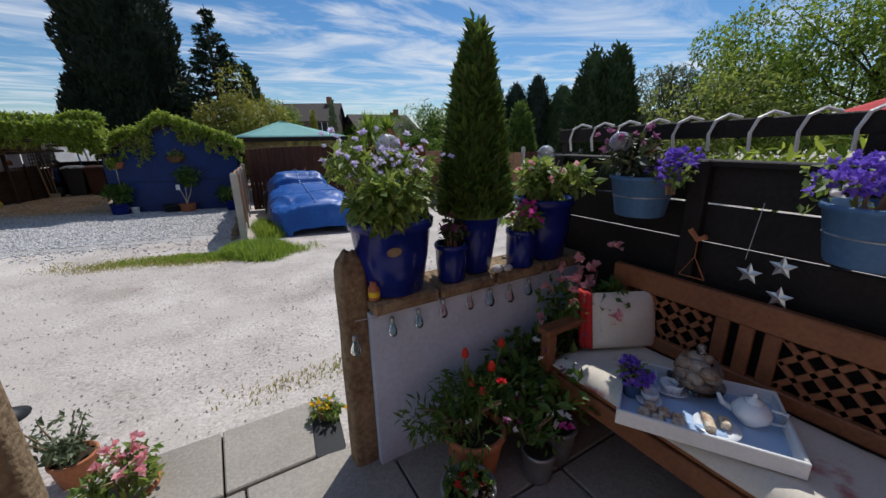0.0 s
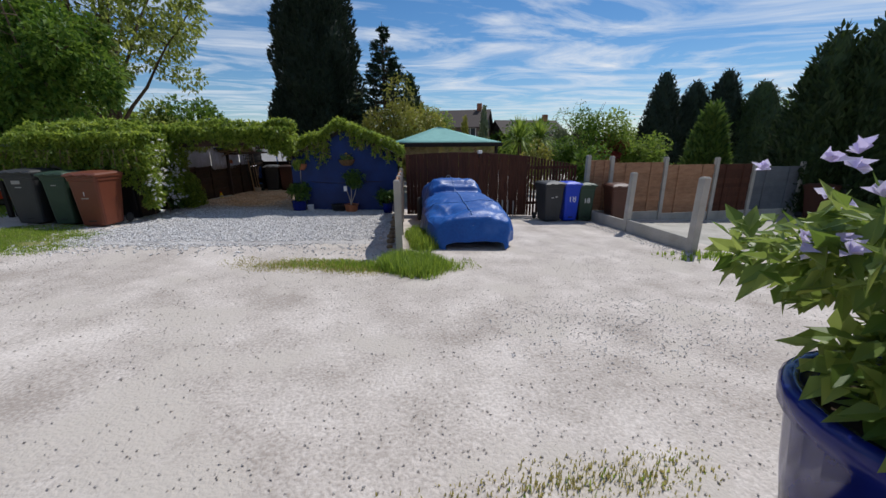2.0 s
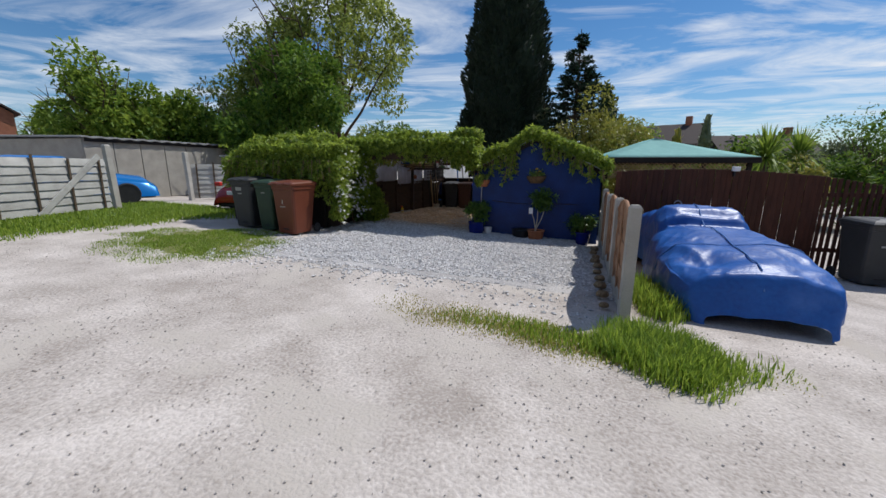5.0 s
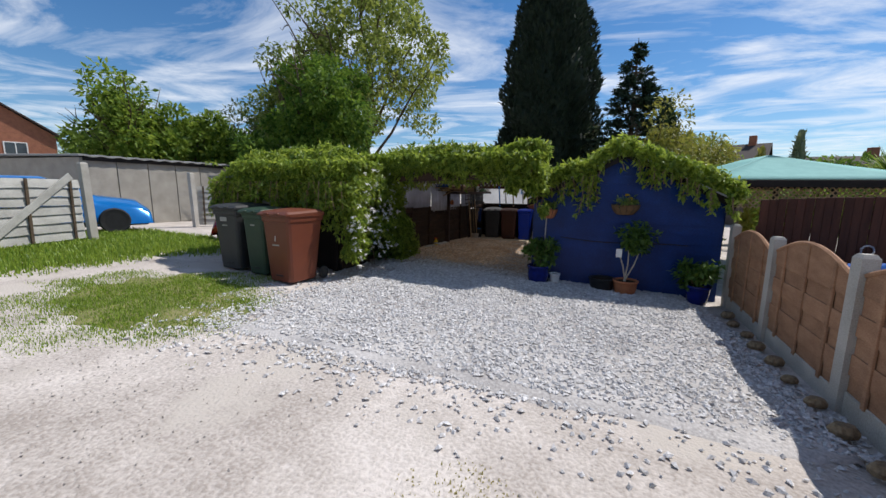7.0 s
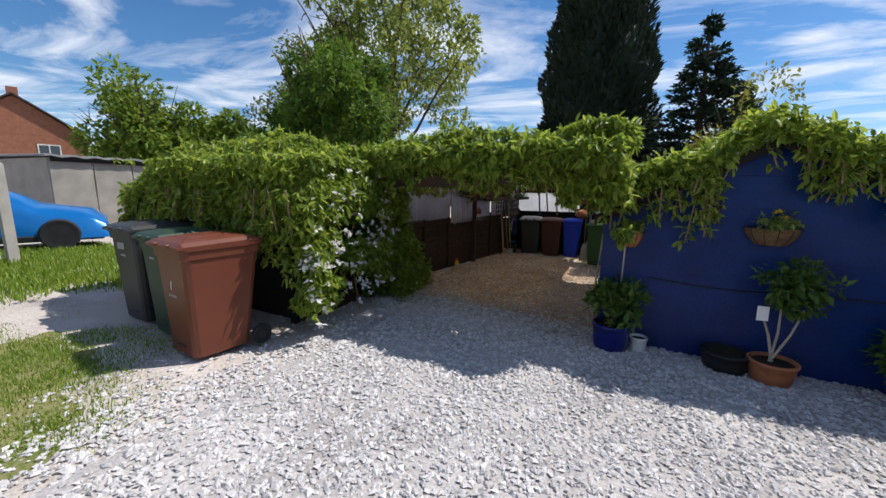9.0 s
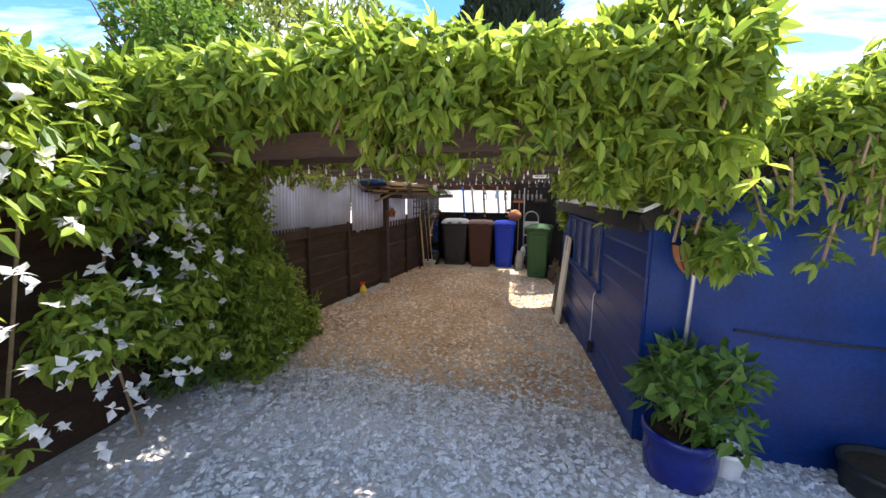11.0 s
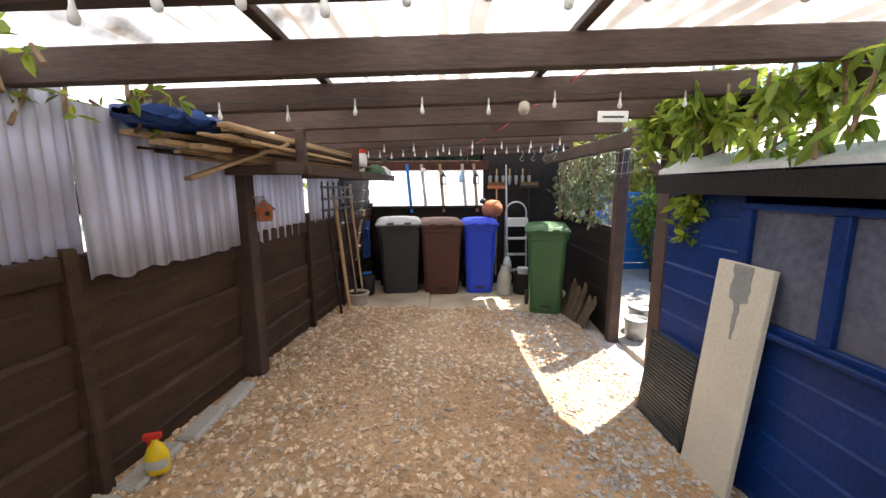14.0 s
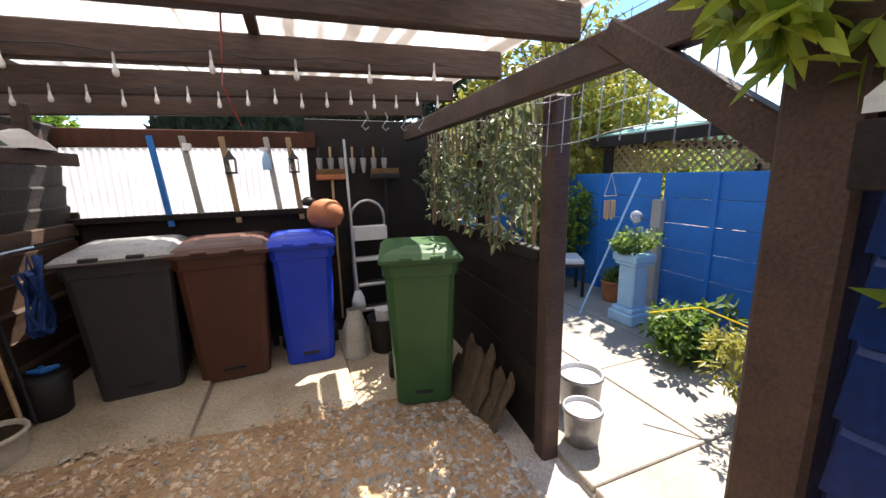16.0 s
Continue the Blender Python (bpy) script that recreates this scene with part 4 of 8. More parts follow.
def panel(p0, p1, h, z, material, lab, board=0.14, arch=0.0, battens=3, lap=0.012, dip=0.0):
    """A lapped fence panel between two posts, boards laid level, with upright battens and a top that may bow."""
    p0, p1 = Vector((*p0, 0)), Vector((*p1, 0))
    d = p1 - p0
    t = thing("garden_fence", lab, "fence panel", (p0.x, p0.y, z))
    n = max(3, int(h / board))
    q = Vector((-d.y, d.x, 0)).normalized()
    for i in range(n):
        z0, z1 = h * i / n, h * (i + 1) / n + 0.012
        o = q * (lap * (i % 2))
        part("board", Geo().beam(o + Vector((0, 0, (z0 + z1) / 2)), d + o + Vector((0, 0, (z0 + z1) / 2)), 0.014, z1 - z0, 0.003), material, t)
    if arch:
        def fn(u, v):
            b = d * u + Vector((0, 0, h + v * arch * math.sin(math.pi * u)))
            return b
        part("arched_top", Geo().grid(fn, 14, 1, q * 0.02), material, t)
        part("arch_rail", Geo().tube([d * u + q * 0.01 + Vector((0, 0, h + arch * math.sin(math.pi * u))) for u in [i / 14 for i in range(15)]], 0.022, 6), material, t)
    for i in range(battens):
        u = (i + 0.5) / battens if battens > 1 else 0.5
        for s in (-1, 1):
            o = q * s * 0.022
            part("batten", Geo().beam(d * u + o, d * u + o + Vector((0, 0, h + (arch * math.sin(math.pi * u) if arch else 0))), 0.045, 0.02, 0.003, (q.x, q.y, 0)), material, t)
    return t


# fence beside the covered car
def fx(y):
    """x of the fence beside the covered car at y."""
    return 3.80 + 0.09 * (y + 11.2)


for y, h in ((-11.2, 1.24), (-9.58, 1.24), (-7.96, 1.24), (-6.34, 1.3)):
    conc_post(fx(y), y, h, "weathered square concrete fence post with a chamfered top")
for a, b in ((-11.2, -9.58), (-9.58, -7.96), (-7.96, -6.34)):
    panel((fx(a), a + 0.06), (fx(b), b - 0.06), 0.92, P(fx(b), b) + 0.17, M_FENCE, "low brown lapped fence panel with an arched top", arch=0.17, battens=3)
    solo("gravel_board", Geo().beam((fx(a), a + 0.06, P(fx(a), (a + b) / 2) + 0.07), (fx(b), b - 0.06, P(fx(b), (a + b) / 2) + 0.07), 0.04, 0.2, 0.006), M_CONC, "concrete gravel board under a fence panel", "gravel board")

# tall red-brown palisade and gates behind the covered car
GY = -6.75
gt = thing("fence_north", "tall red-brown close-boarded fence with a picket gate", "fence", kind="structure")
x = 4.35
k = 0
while x < 9.5:
    w = 0.1
    u = (x - 4.0) / 5.5
    zt = 1.62 - 0.05 * u + 0.10 * math.sin(math.pi * min(1, max(0, (x - 4.0) / 3.8)))
    if x > 7.9:
        zt = 1.58 - 0.28 * (x - 7.9) / 1.6
    gap = 0.004 if x < 7.9 else 0.035
    part("picket", Geo().box((x, GY + 0.006 * (k % 3), P(x, GY) + 0.02), (x + w - gap, GY + 0.02 + 0.006 * (k % 3), zt + 0.01 * noise1(k * 1.7)), 0.004), M_GATE, gt)
    x += w
    k += 1
for z in (0.15, 1.2):
    part("rail", Geo().box((4.35, GY + 0.03, z), (9.5, GY + 0.075, z + 0.08), 0.004), M_GATE, gt)
# low white-tipped pickets standing before the gate
lp = thing("low_picket_fence", "low row of narrow pale-tipped pickets before the gate", "picket fence")
for i in range(16):
    x = 6.3 + i * 0.085
    part("picket", Geo().box((x, GY - 0.08, P(x, GY)), (x + 0.035, GY - 0.06, P(x, GY) + 0.52 - i * 0.004), 0.004), M_FADED if i % 2 == 0 else M_GATE, lp)

# right-hand fence line
for x, h in ((9.55, 1.86), (10.3, 1.86), (12.1, 1.9), (13.9, 1.95), (15.3, 1.8), (17.2, 1.8), (19.1, 1.8)):
    conc_post(x, -7.3, h, "tall pale concrete fence post")
for a, b, m in ((9.55, 10.3, M_FENCE), (10.3, 12.1, M_FENCE), (12.1, 13.9, M_FENCE), (13.9, 15.3, M_GATE), (15.3, 17.2, M_GREYPAINT), (17.2, 19.1, M_GREYPAINT), (19.1, 21.0, M_GREYPAINT)):
    z = P(b, -7.3)
    solo("gravel_board", Geo().box((a + 0.06, -7.32, z - 0.05), (b - 0.06, -7.28, z + 0.28), 0.006), M_CONC, "concrete gravel board under a fence panel", "gravel board")
    panel((a + 0.06, -7.3), (b - 0.06, -7.3), 1.45 if m != M_GREYPAINT else 1.35, z + 0.285, m, "brown lapped garden fence panel" if m != M_GREYPAINT else "slate-grey painted garden fence panel", battens=2)
# low boundary with concrete posts on the right of the drive
conc_post(9.55, -9.25, 1.45, "leaning concrete post of the low boundary", 0.12, (0.05, 0.0))
conc_post(9.42, -11.4, 1.45, "rough concrete post at the corner of the drive", 0.14, (0.04, 0.0))
for (xa, ya), (xb, yb) in (((9.6, -7.4), (9.55, -9.25)), ((9.55, -9.25), (9.42, -11.4))):
    z = P(9.5, (ya + yb) / 2)
    solo("edging_board", Geo().beam((xa, ya, z + 0.12), (xb, yb, z + 0.14), 0.05, 0.32, 0.008), M_CONC, "low concrete edging board between posts", "edging")
patch("neighbour_drive", 10.1, 20.0, -11.8, -7.6, 0.03, M_CONC, "smooth pale concrete drive next door", "pavement", 12, 8, 0.1, 8)

# left side: boarded fence, garage
def rough_panel(p0, p1, h, z, lab, seed):
    """A weathered waney-lap panel: wavy boards with dark gaps between, nailed to thin uprights."""
    p0, p1 = Vector((*p0, 0)), Vector((*p1, 0))
    d = p1 - p0
    q = Vector((d.y, -d.x, 0)).normalized()
    t = thing("garden_fence", lab, "fence panel", (p0.x, p0.y, z))
    n = 7
    for i in range(n):
        z0, z1 = h * i / n, h * (i + 1) / n - 0.004
        def fn(u, v):
            w = 0.018 * noise1(u * 3.5 + i * 7, seed) + 0.008 * noise1(u * 13, i + seed)
            o = (0.026, 0.014, -0.004)[round(v * 2)] + 0.01 * noise1(u * 4, i * 3.0, seed)
            return d * u + q * o + Vector((0, 0, (z0 + w) * (1 - v) + (z1 + 0.3 * w) * v))
        part("board", Geo().grid(fn, 26, 2, q * -0.012), M_FADED, t)
    for i in range(4):
        u = 0.08 + 0.28 * i
        part("batten", Geo().beam(d * u + q * 0.045, d * (u + 0.012) + q * 0.045 + Vector((0, 0, h + 0.06 * (i % 2))), 0.05, 0.022, 0.003, (q.x, q.y, 0)), M_BARK, t)
    return t


for x, y, h in ((-7.8, -8.05, 1.66), (-9.1, -4.7, 1.66), (-7.15, -10.9, 1.6)):
    conc_post(x, y, h, "tall concrete fence post in the verge", 0.13, (-0.05, 0.0))
for (a, b) in (((-7.2, -10.8), (-7.78, -8.2)), ((-9.15, -4.55), (-8.1, -3.0))):
    rough_panel(a, b, 1.2, P(*a) + 0.06, "silver-grey weathered boarded fence panel", 2.0 + a[1])
rough_panel((-7.1, -10.95), (-6.5, -13.6), 1.2, P(-7, -12) + 0.06, "silver-grey weathered boarded fence panel", 4.0)
solo("brace_plank", Geo().beam((-7.35, -9.9, 0.65), (-7.7, -8.35, 1.95), 0.03, 0.13, 0.004), M_FADED, "weathered plank leaning diagonally on the fence", "plank")

gar = thing("garage", "long low pebbledashed concrete garage with a flat roof", "garage")
G0, G1, GD = Vector((-12.0, -5.9, 0)), Vector((-11.6, 0.4, 0)), Vector((-6.0, -0.4, 0))
gd = (G1 - G0)
for i in range(7):
    a, b = G0 + gd * (i / 7), G0 + gd * ((i + 1) / 7)
    part("wall_panel", Geo().beam(a + Vector((0, 0, 1.55)), b + Vector((0, 0, 1.55)) - gd * 0.004, 0.06, 2.1, 0.008), M_PEBBLE, gar)
part("side_wall", Geo().beam(G0 + Vector((0, 0, 1.55)), G0 + GD + Vector((0, 0, 1.55)), 0.06, 2.1, 0.006), M_PEBBLE, gar)
part("side_wall", Geo().beam(G1 + Vector((0, 0, 1.55)), G1 + GD + Vector((0, 0, 1.55)), 0.06, 2.1, 0.006), M_PEBBLE, gar)
part("roof", Geo().grid(lambda u, v: G0 - gd * 0.02 - GD * 0.03 + gd * 1.04 * u + GD * 1.06 * v + Vector((0, 0, 2.62 + 0.02 * math.sin(u * 90) + 0.1 * v)), 60, 4, (0, 0, 0.05)), M_FELT, gar)
part("fascia", Geo().beam(G0 - GD.normalized() * 0.1 + Vector((0, 0, 2.57)), G1 - GD.normalized() * 0.1 + Vector((0, 0, 2.57)), 0.03, 0.14, 0.004), M_BLACKFENCE, gar)

# ---- wheelie bins ----
def text_mesh(body, size, material, parent, m, name="number"):
    cu = bpy.data.curves.new(name, "FONT")
    cu.body, cu.size, cu.align_x, cu.align_y, cu.extrude = body, size, "CENTER", "CENTER", 0.001
    tmp = bpy.data.objects.new(name, cu)
    scene.collection.objects.link(tmp)
    me = bpy.data.meshes.new_from_object(tmp)
    bpy.data.objects.remove(tmp)
    me.materials.append(material)
    ob = new(name, me)
    ob.matrix_basis = m
    ob.parent = parent
    return ob


def bin_thing(x, y, rz, material, lab, w=0.57, d=0.60, h=1.0, number="", z=None, dusty=None, marks=()):
    """A two-wheeled refuse bin; its front looks along its own -y."""
    b = thing("wheelie_bin", lab, "bin", (x, y, P(x, y) + 0.02 if z is None else z), rz, group="wheelie bins")
    wb, db = w * 0.80, d * 0.72
    def ring(zz, k, inset=0.0):
        ww, dd = (wb + (w - wb) * k) / 2 - inset, (db + (d - db) * k)
        y0 = -d / 2 + (1 - k) * 0.05 + inset
        y1 = y0 + dd - 2 * inset
        c = 0.05
        pts = []
        for sx, yy, sy in ((-1, y0, 1), (1, y0, 1), (1, y1, -1), (-1, y1, -1)):
            a = (sx * ww, yy + sy * c), (sx * (ww - c), yy)
            if (sx, yy) in ((-1, y0), (1, y1)):
                pts += [a[0], (sx * (ww - c * 0.3), yy + sy * c * 0.3), a[1]]
            else:
                pts += [a[1], (sx * (ww - c * 0.3), yy + sy * c * 0.3), a[0]]
        return [(px, py, zz) for px, py in pts]
    g = Geo()
    lev = [(0.015, 0.0, 0.012), (0.03, 0.02, 0), (0.2, 0.2, 0), (h * 0.55, 0.55, 0), (h * 0.86, 0.86, 0), (h * 0.865, 0.9, -0.012), (h * 0.93, 0.97, -0.012), (h * 0.935, 1.0, -0.024), (h * 0.965, 1.0, -0.026)]
    n = 12
    for zz, k, ins in lev:
        g.v.extend(ring(zz, k, ins))
    for i in range(len(lev) - 1):
        for j in range(n):
            j2 = (j + 1) % n
            g.f.append((i * n + j, i * n + j2, (i + 1) * n + j2, (i + 1) * n + j))
    g.f.append(tuple(reversed(range(n))))
    g.f.append(tuple((len(lev) - 1) * n + j for j in range(n)))
    part("body", g, material, b)
    # lid: shallow dome with an overhanging front lip and a raised centre panel
    def lid(u, v):
        px = (u - 0.5) * (w + 0.05)
        py = -d / 2 - 0.045 + v * (d + 0.02)
        e = min(1.0, 6 * min(u, 1 - u, v, 1 - v))
        zz = h * 0.97 + 0.05 * e ** 0.5 + 0.02 * v + (0.012 if 0.25 < u < 0.75 and 0.2 < v < 0.75 else 0)
        return px, py, zz
    li = part("lid", Geo().grid(lid, 16, 16, (0, 0, -0.02)), material if not dusty else dusty, b)
    for s in (-0.2, 0.2):
        part("lid_grip", Geo().box((w * (s - 0.08), -d / 2 - 0.065, h * 0.965), (w * (s + 0.08), -d / 2 - 0.03, h * 0.99), 0.006), material, li)
    yb = d / 2 + 0.035
    part("handle", Geo().tube([(-w * 0.4, yb - 0.05, h * 0.93), (-w * 0.4, yb + 0.02, h * 0.965), (w * 0.4, yb + 0.02, h * 0.965), (w * 0.4, yb - 0.05, h * 0.93)], 0.014, 8), material, b)
    part("axle", Geo().tube([(-w / 2, d / 2 - 0.04, 0.11), (w / 2, d / 2 - 0.04, 0.11)], 0.012, 8), M_STEEL, b)
    for s in (-1, 1):
        m = Matrix.Translation((s * (w / 2 - 0.015), d / 2 - 0.04, 0.085)) @ Matrix.Rotation(radians(90), 4, "Y")
        wh = part("wheel", Geo().lathe([(0.05, -0.022), (0.085, -0.025), (0.1, -0.012), (0.1, 0.012), (0.085, 0.025), (0.05, 0.022)], n=20, m=m), M_RUBBER, b, smooth=False)
        part("hub", Geo().lathe([(0.0, -0.026), (0.03, -0.027), (0.048, -0.023), (0.048, 0.023), (0.03, 0.027), (0.0, 0.026)], n=14, m=m), M_BLACK, wh)
    part("front_grip", Geo().box((-w * 0.13, -d / 2 + 0.035, 0.10), (w * 0.13, -d / 2 + 0.05, 0.125), 0.004), M_BLACK, b)
    sl = math.atan2(0.0, 1)
    for i, (tx, tz, s) in enumerate(marks or (((0.0, 0.66, 0.13),) if number else ())):
        yy = -d / 2 + 0.05 * (1 - tz / h * 1.0) - 0.004
        text_mesh(number, s, M_WHITE, b, Matrix.Translation((tx, yy - 0.002, tz)) @ Matrix.Rotation(radians(90 - 2.9), 4, "X"))
    return b


def scuff(b, w, d, h, bars):
    """Small pale unreadable marks on a bin's front."""
    for i, (bx, bz, bl, bh) in enumerate(bars):
        yy = -d / 2 + 0.05 * (1 - bz / h) - 0.004
        part("mark", Geo().box((bx - bl / 2, yy - 0.003, bz - bh / 2), (bx + bl / 2, yy + 0.002, bz + bh / 2), 0.001), M_FADED, b)


b1 = bin_thing(-2.15, -8.48, -9, M_BINBROWN, "rust-brown wheelie bin with a white number on grass", 0.58, 0.68, 1.06, "1", marks=((-0.02, 0.66, 0.12),))
scuff(b1, 0.58, 0.68, 1.06, [(-0.02, 0.57, 0.14, 0.02)])
b2 = bin_thing(-2.80, -8.34, -7, M_BINDKGREEN, "faded dark green wheelie bin between two others", 0.48, 0.55, 1.04)
scuff(b2, 0.48, 0.55, 1.04, [(0, 0.8, 0.1, 0.02)])
b3 = bin_thing(-3.44, -8.20, -6, M_BINGREY, "dark grey wheelie bin with a glossy lid", 0.58, 0.68, 1.06)
scuff(b3, 0.58, 0.68, 1.06, [(-0.04, 0.84, 0.16, 0.07), (-0.02, 0.74, 0.12, 0.02)])
# bins by the palisade
k1 = bin_thing(8.28, -7.55, 4, M_BINGREY, "dark grey wheelie bin with faint markings", 0.58, 0.66, 1.06)
scuff(k1, 0.58, 0.66, 1.06, [(-0.06, 0.66, 0.07, 0.03), (0.05, 0.68, 0.06, 0.04)])
bin_thing(8.86, -7.55, 0, M_BINBLUE, "bright blue wheelie bin numbered 18 in white", 0.48, 0.55, 1.06, "18", marks=((0, 0.62, 0.24),))
bin_thing(9.36, -7.5, -4, M_BINDKGREEN, "dark green wheelie bin numbered 18 in white", 0.48, 0.55, 1.04, "18", marks=((0, 0.58, 0.2),))
bin_thing(10.2, -7.85, -10, M_BINDARK, "brown wheelie bin behind the low concrete boundary", 0.58, 0.66, 1.06)
nb1 = bin_thing(17.3, -7.9, 5, M_BINDARK, "dark brown wheelie bin on the neighbour's drive", 0.58, 0.66, 1.06)
scuff(nb1, 0.58, 0.66, 1.06, [(0, 0.62, 0.12, 0.1)])
bin_thing(18.0, -7.9, 0, M_BINGREY, "grey wheelie bin on the neighbour's drive", 0.58, 0.66, 1.06)
# bins at the back of the carport
bin_thing(-0.85, 0.33, 5, M_BINGREY, "dark grey wheelie bin with a dusty pale lid", 0.58, 0.66, 1.05, z=0.03, dusty=M_GALV)
bin_thing(-0.26, 0.36, 2, M_BINDARK, "dark brown wheelie bin on the concrete slab", 0.58, 0.66, 1.04, z=0.02)
bin_thing(0.30, 0.34, -2, M_BINBLUE, "bright blue slim wheelie bin", 0.46, 0.52, 1.05, z=0.01)
bin_thing(1.02, -0.55, -14, M_BINGREEN, "mid-green wheelie bin by the divider fence", 0.46, 0.54, 1.06, z=0.0)

# ---- trees, hedges, vines ----
def limb(g, a, b, r0, r1, bend=0.15, seed=0, n=6):
    a, b = Vector(a), Vector(b)
    pts, rad = [], []
    for i in range(n + 1):
        u = i / n
        o = Vector((noise1(seed + u * 2, 1.0), noise1(seed + u * 2, 5.0), noise1(seed + u * 2, 9.0))) * bend * (b - a).length * math.sin(math.pi * u)
        pts.append(a.lerp(b, u) + o)
        rad.append(r0 + (r1 - r0) * u)
    g.tube(pts, rad, 7)
    return pts


def broadleaf(x, y, h, r, lab, material, n=9000, size=0.14, trunk=0.25, seed=1, base=0.25, lumps=22, lump=0.34, squash=1.0, cat="tree", aspect=0.5):
    t = thing("tree", lab, cat, (x, y, P(x, y)), group="trees")
    q = random.Random(seed)
    g = Geo()
    top = limb(g, (0, 0, -0.2), (0.2, 0.1, h * 0.55), trunk, trunk * 0.5, 0.06, seed)
    for i in range(14):
        a, u = q.uniform(0, 6.28), q.uniform(0.35, 0.95)
        st = top[min(6, int(u * 6))]
        e = Vector((math.cos(a) * r * q.uniform(0.4, 0.85), math.sin(a) * r * q.uniform(0.4, 0.85), h * q.uniform(0.5, 0.95)))
        mid = limb(g, st, e, trunk * 0.35, trunk * 0.06, 0.12, seed + i)
        for j in range(3):
            f = mid[3 + j] + Vector((q.uniform(-1, 1), q.uniform(-1, 1), q.uniform(-0.2, 0.9))) * r * 0.28
            limb(g, mid[3 + j], f, trunk * 0.12, trunk * 0.03, 0.1, seed + i * 3 + j, 4)
    part("trunk", g, M_BARK, t, smooth=True)
    cz = h * (base + (1 - base) / 2)
    p, d = cloud(n, (0, 0, cz), (r, r * squash, h * (1 - base) / 2), seed, 0.45, lumps, lump)
    part("crown", leaves(Geo(), p, size, 0.35, aspect, seed, d * 0.8), material, t)
    return t


def cone_tree(x, y, h, r, lab, material, n=9000, size=0.16, seed=1, base=0.02, power=0.8, rag=0.2, droop=-0.2, cat="conifer", z=None, blunt=0.0, trunk=None):
    """A dense conifer: upright sprays on an uneven cone."""
    t = thing("conifer", lab, cat, (x, y, P(x, y) if z is None else z), group="trees")
    q = np.random.default_rng(seed)
    part("trunk", Geo().tube([(0, 0, -0.1), (0.02, 0, h * 0.5), (0, 0.02, h * 0.93)], [trunk or r * 0.12, (trunk or r * 0.12) * 0.7, 0.01], 8), M_BARK, t)
    u = 1 - np.sqrt(q.uniform(0, 1, n)) if blunt == 0 else q.uniform(0, 1, n) ** 1.15
    a = q.uniform(0, 2 * math.pi, n)
    prof = (1 - u) ** power if blunt == 0 else np.minimum(1, ((1 - u) / blunt)) ** 0.55 * np.minimum(1, 0.75 + u * 1.2)
    rr = r * prof * np.array([1 + rag * noise1(math.cos(A) * 2.2, math.sin(A) * 2.2, U * h / max(r, 0.2) * 1.6 + seed) for A, U in zip(a, u)]) * (1 - 0.35 * q.uniform(0, 1, n) ** 2.5)
    p = np.stack([rr * np.cos(a), rr * np.sin(a), h * (base + (1 - base) * u)], 1)
    nn = np.stack([np.cos(a) * 0.7, np.sin(a) * 0.7, np.full(n, 0.9)], 1)
    def core(u, v):
        A, U = 2 * math.pi * u, 0.98 * v
        k = (1 - U) ** power if blunt == 0 else min(1, (1 - U) / blunt) ** 0.55 * min(1, 0.75 + U * 1.2)
        k = r * k * (1 + rag * noise1(math.cos(A) * 2.2, math.sin(A) * 2.2, U * h / max(r, 0.2) * 1.6 + seed)) * 0.86
        k *= 1 + 0.12 * noise1(math.cos(A) * 9, math.sin(A) * 9, U * h / max(r, 0.2) * 7)
        return k * math.cos(A), k * math.sin(A), h * (base + (1 - base) * U)
    part("inner_foliage", Geo().grid(core, 36, 40), material, t)
    part("crown", leaves(Geo(), p, size, droop, 0.42, seed, nn * 1.3, spread=0.45), material, t)
    return t


def fir(x, y, h, r, lab, material, seed=1, tiers=26, size=0.16):
    """A spruce with drooping tiers and gaps between them."""
    t = thing("fir_tree", lab, "conifer", (x, y, P(x, y)), group="trees")
    q = random.Random(seed)
    g, pts, nn = Geo(), [], []
    g.tube([(0, 0, -0.1), (0, 0, h * 0.6), (0, 0, h)], [0.2, 0.11, 0.015], 8)
    for i in range(tiers):
        u = i / tiers
        z = h * (0.1 + 0.88 * u)
        L = r * (1 - u) ** 0.85 * q.uniform(0.75, 1.15) + 0.12
        for k in range(13 if u < 0.8 else 7):
            a = q.uniform(0, 6.28)
            Lk = L * q.uniform(0.65, 1.1)
            tip = Vector((math.cos(a) * Lk, math.sin(a) * Lk, z + Lk * q.uniform(-0.12, 0.22)))
            g.tube([(0, 0, z), tip * 0.55 + Vector((0, 0, z * 0.45 - 0.03)), tip], [0.025, 0.015, 0.006], 5)
            for j in range(int(14 + 26 * Lk)):
                f = q.uniform(0.25, 1.03) ** 0.8
                w = (1.05 - f) * 0.5 * Lk * q.uniform(-0.6, 0.6)
                pts.append((tip.x * f - math.sin(a) * w, tip.y * f + math.cos(a) * w, z + (tip.z - z) * f + q.uniform(-0.05, 0.03)))
                nn.append((math.cos(a) * 0.9, math.sin(a) * 0.9, 0.25))
    part("trunk", g, M_BARK, t)
    part("crown", leaves(Geo(), pts, size, 0.15, 0.4, seed, np.array(nn) * 1.2, spread=0.5), material, t)
    return t


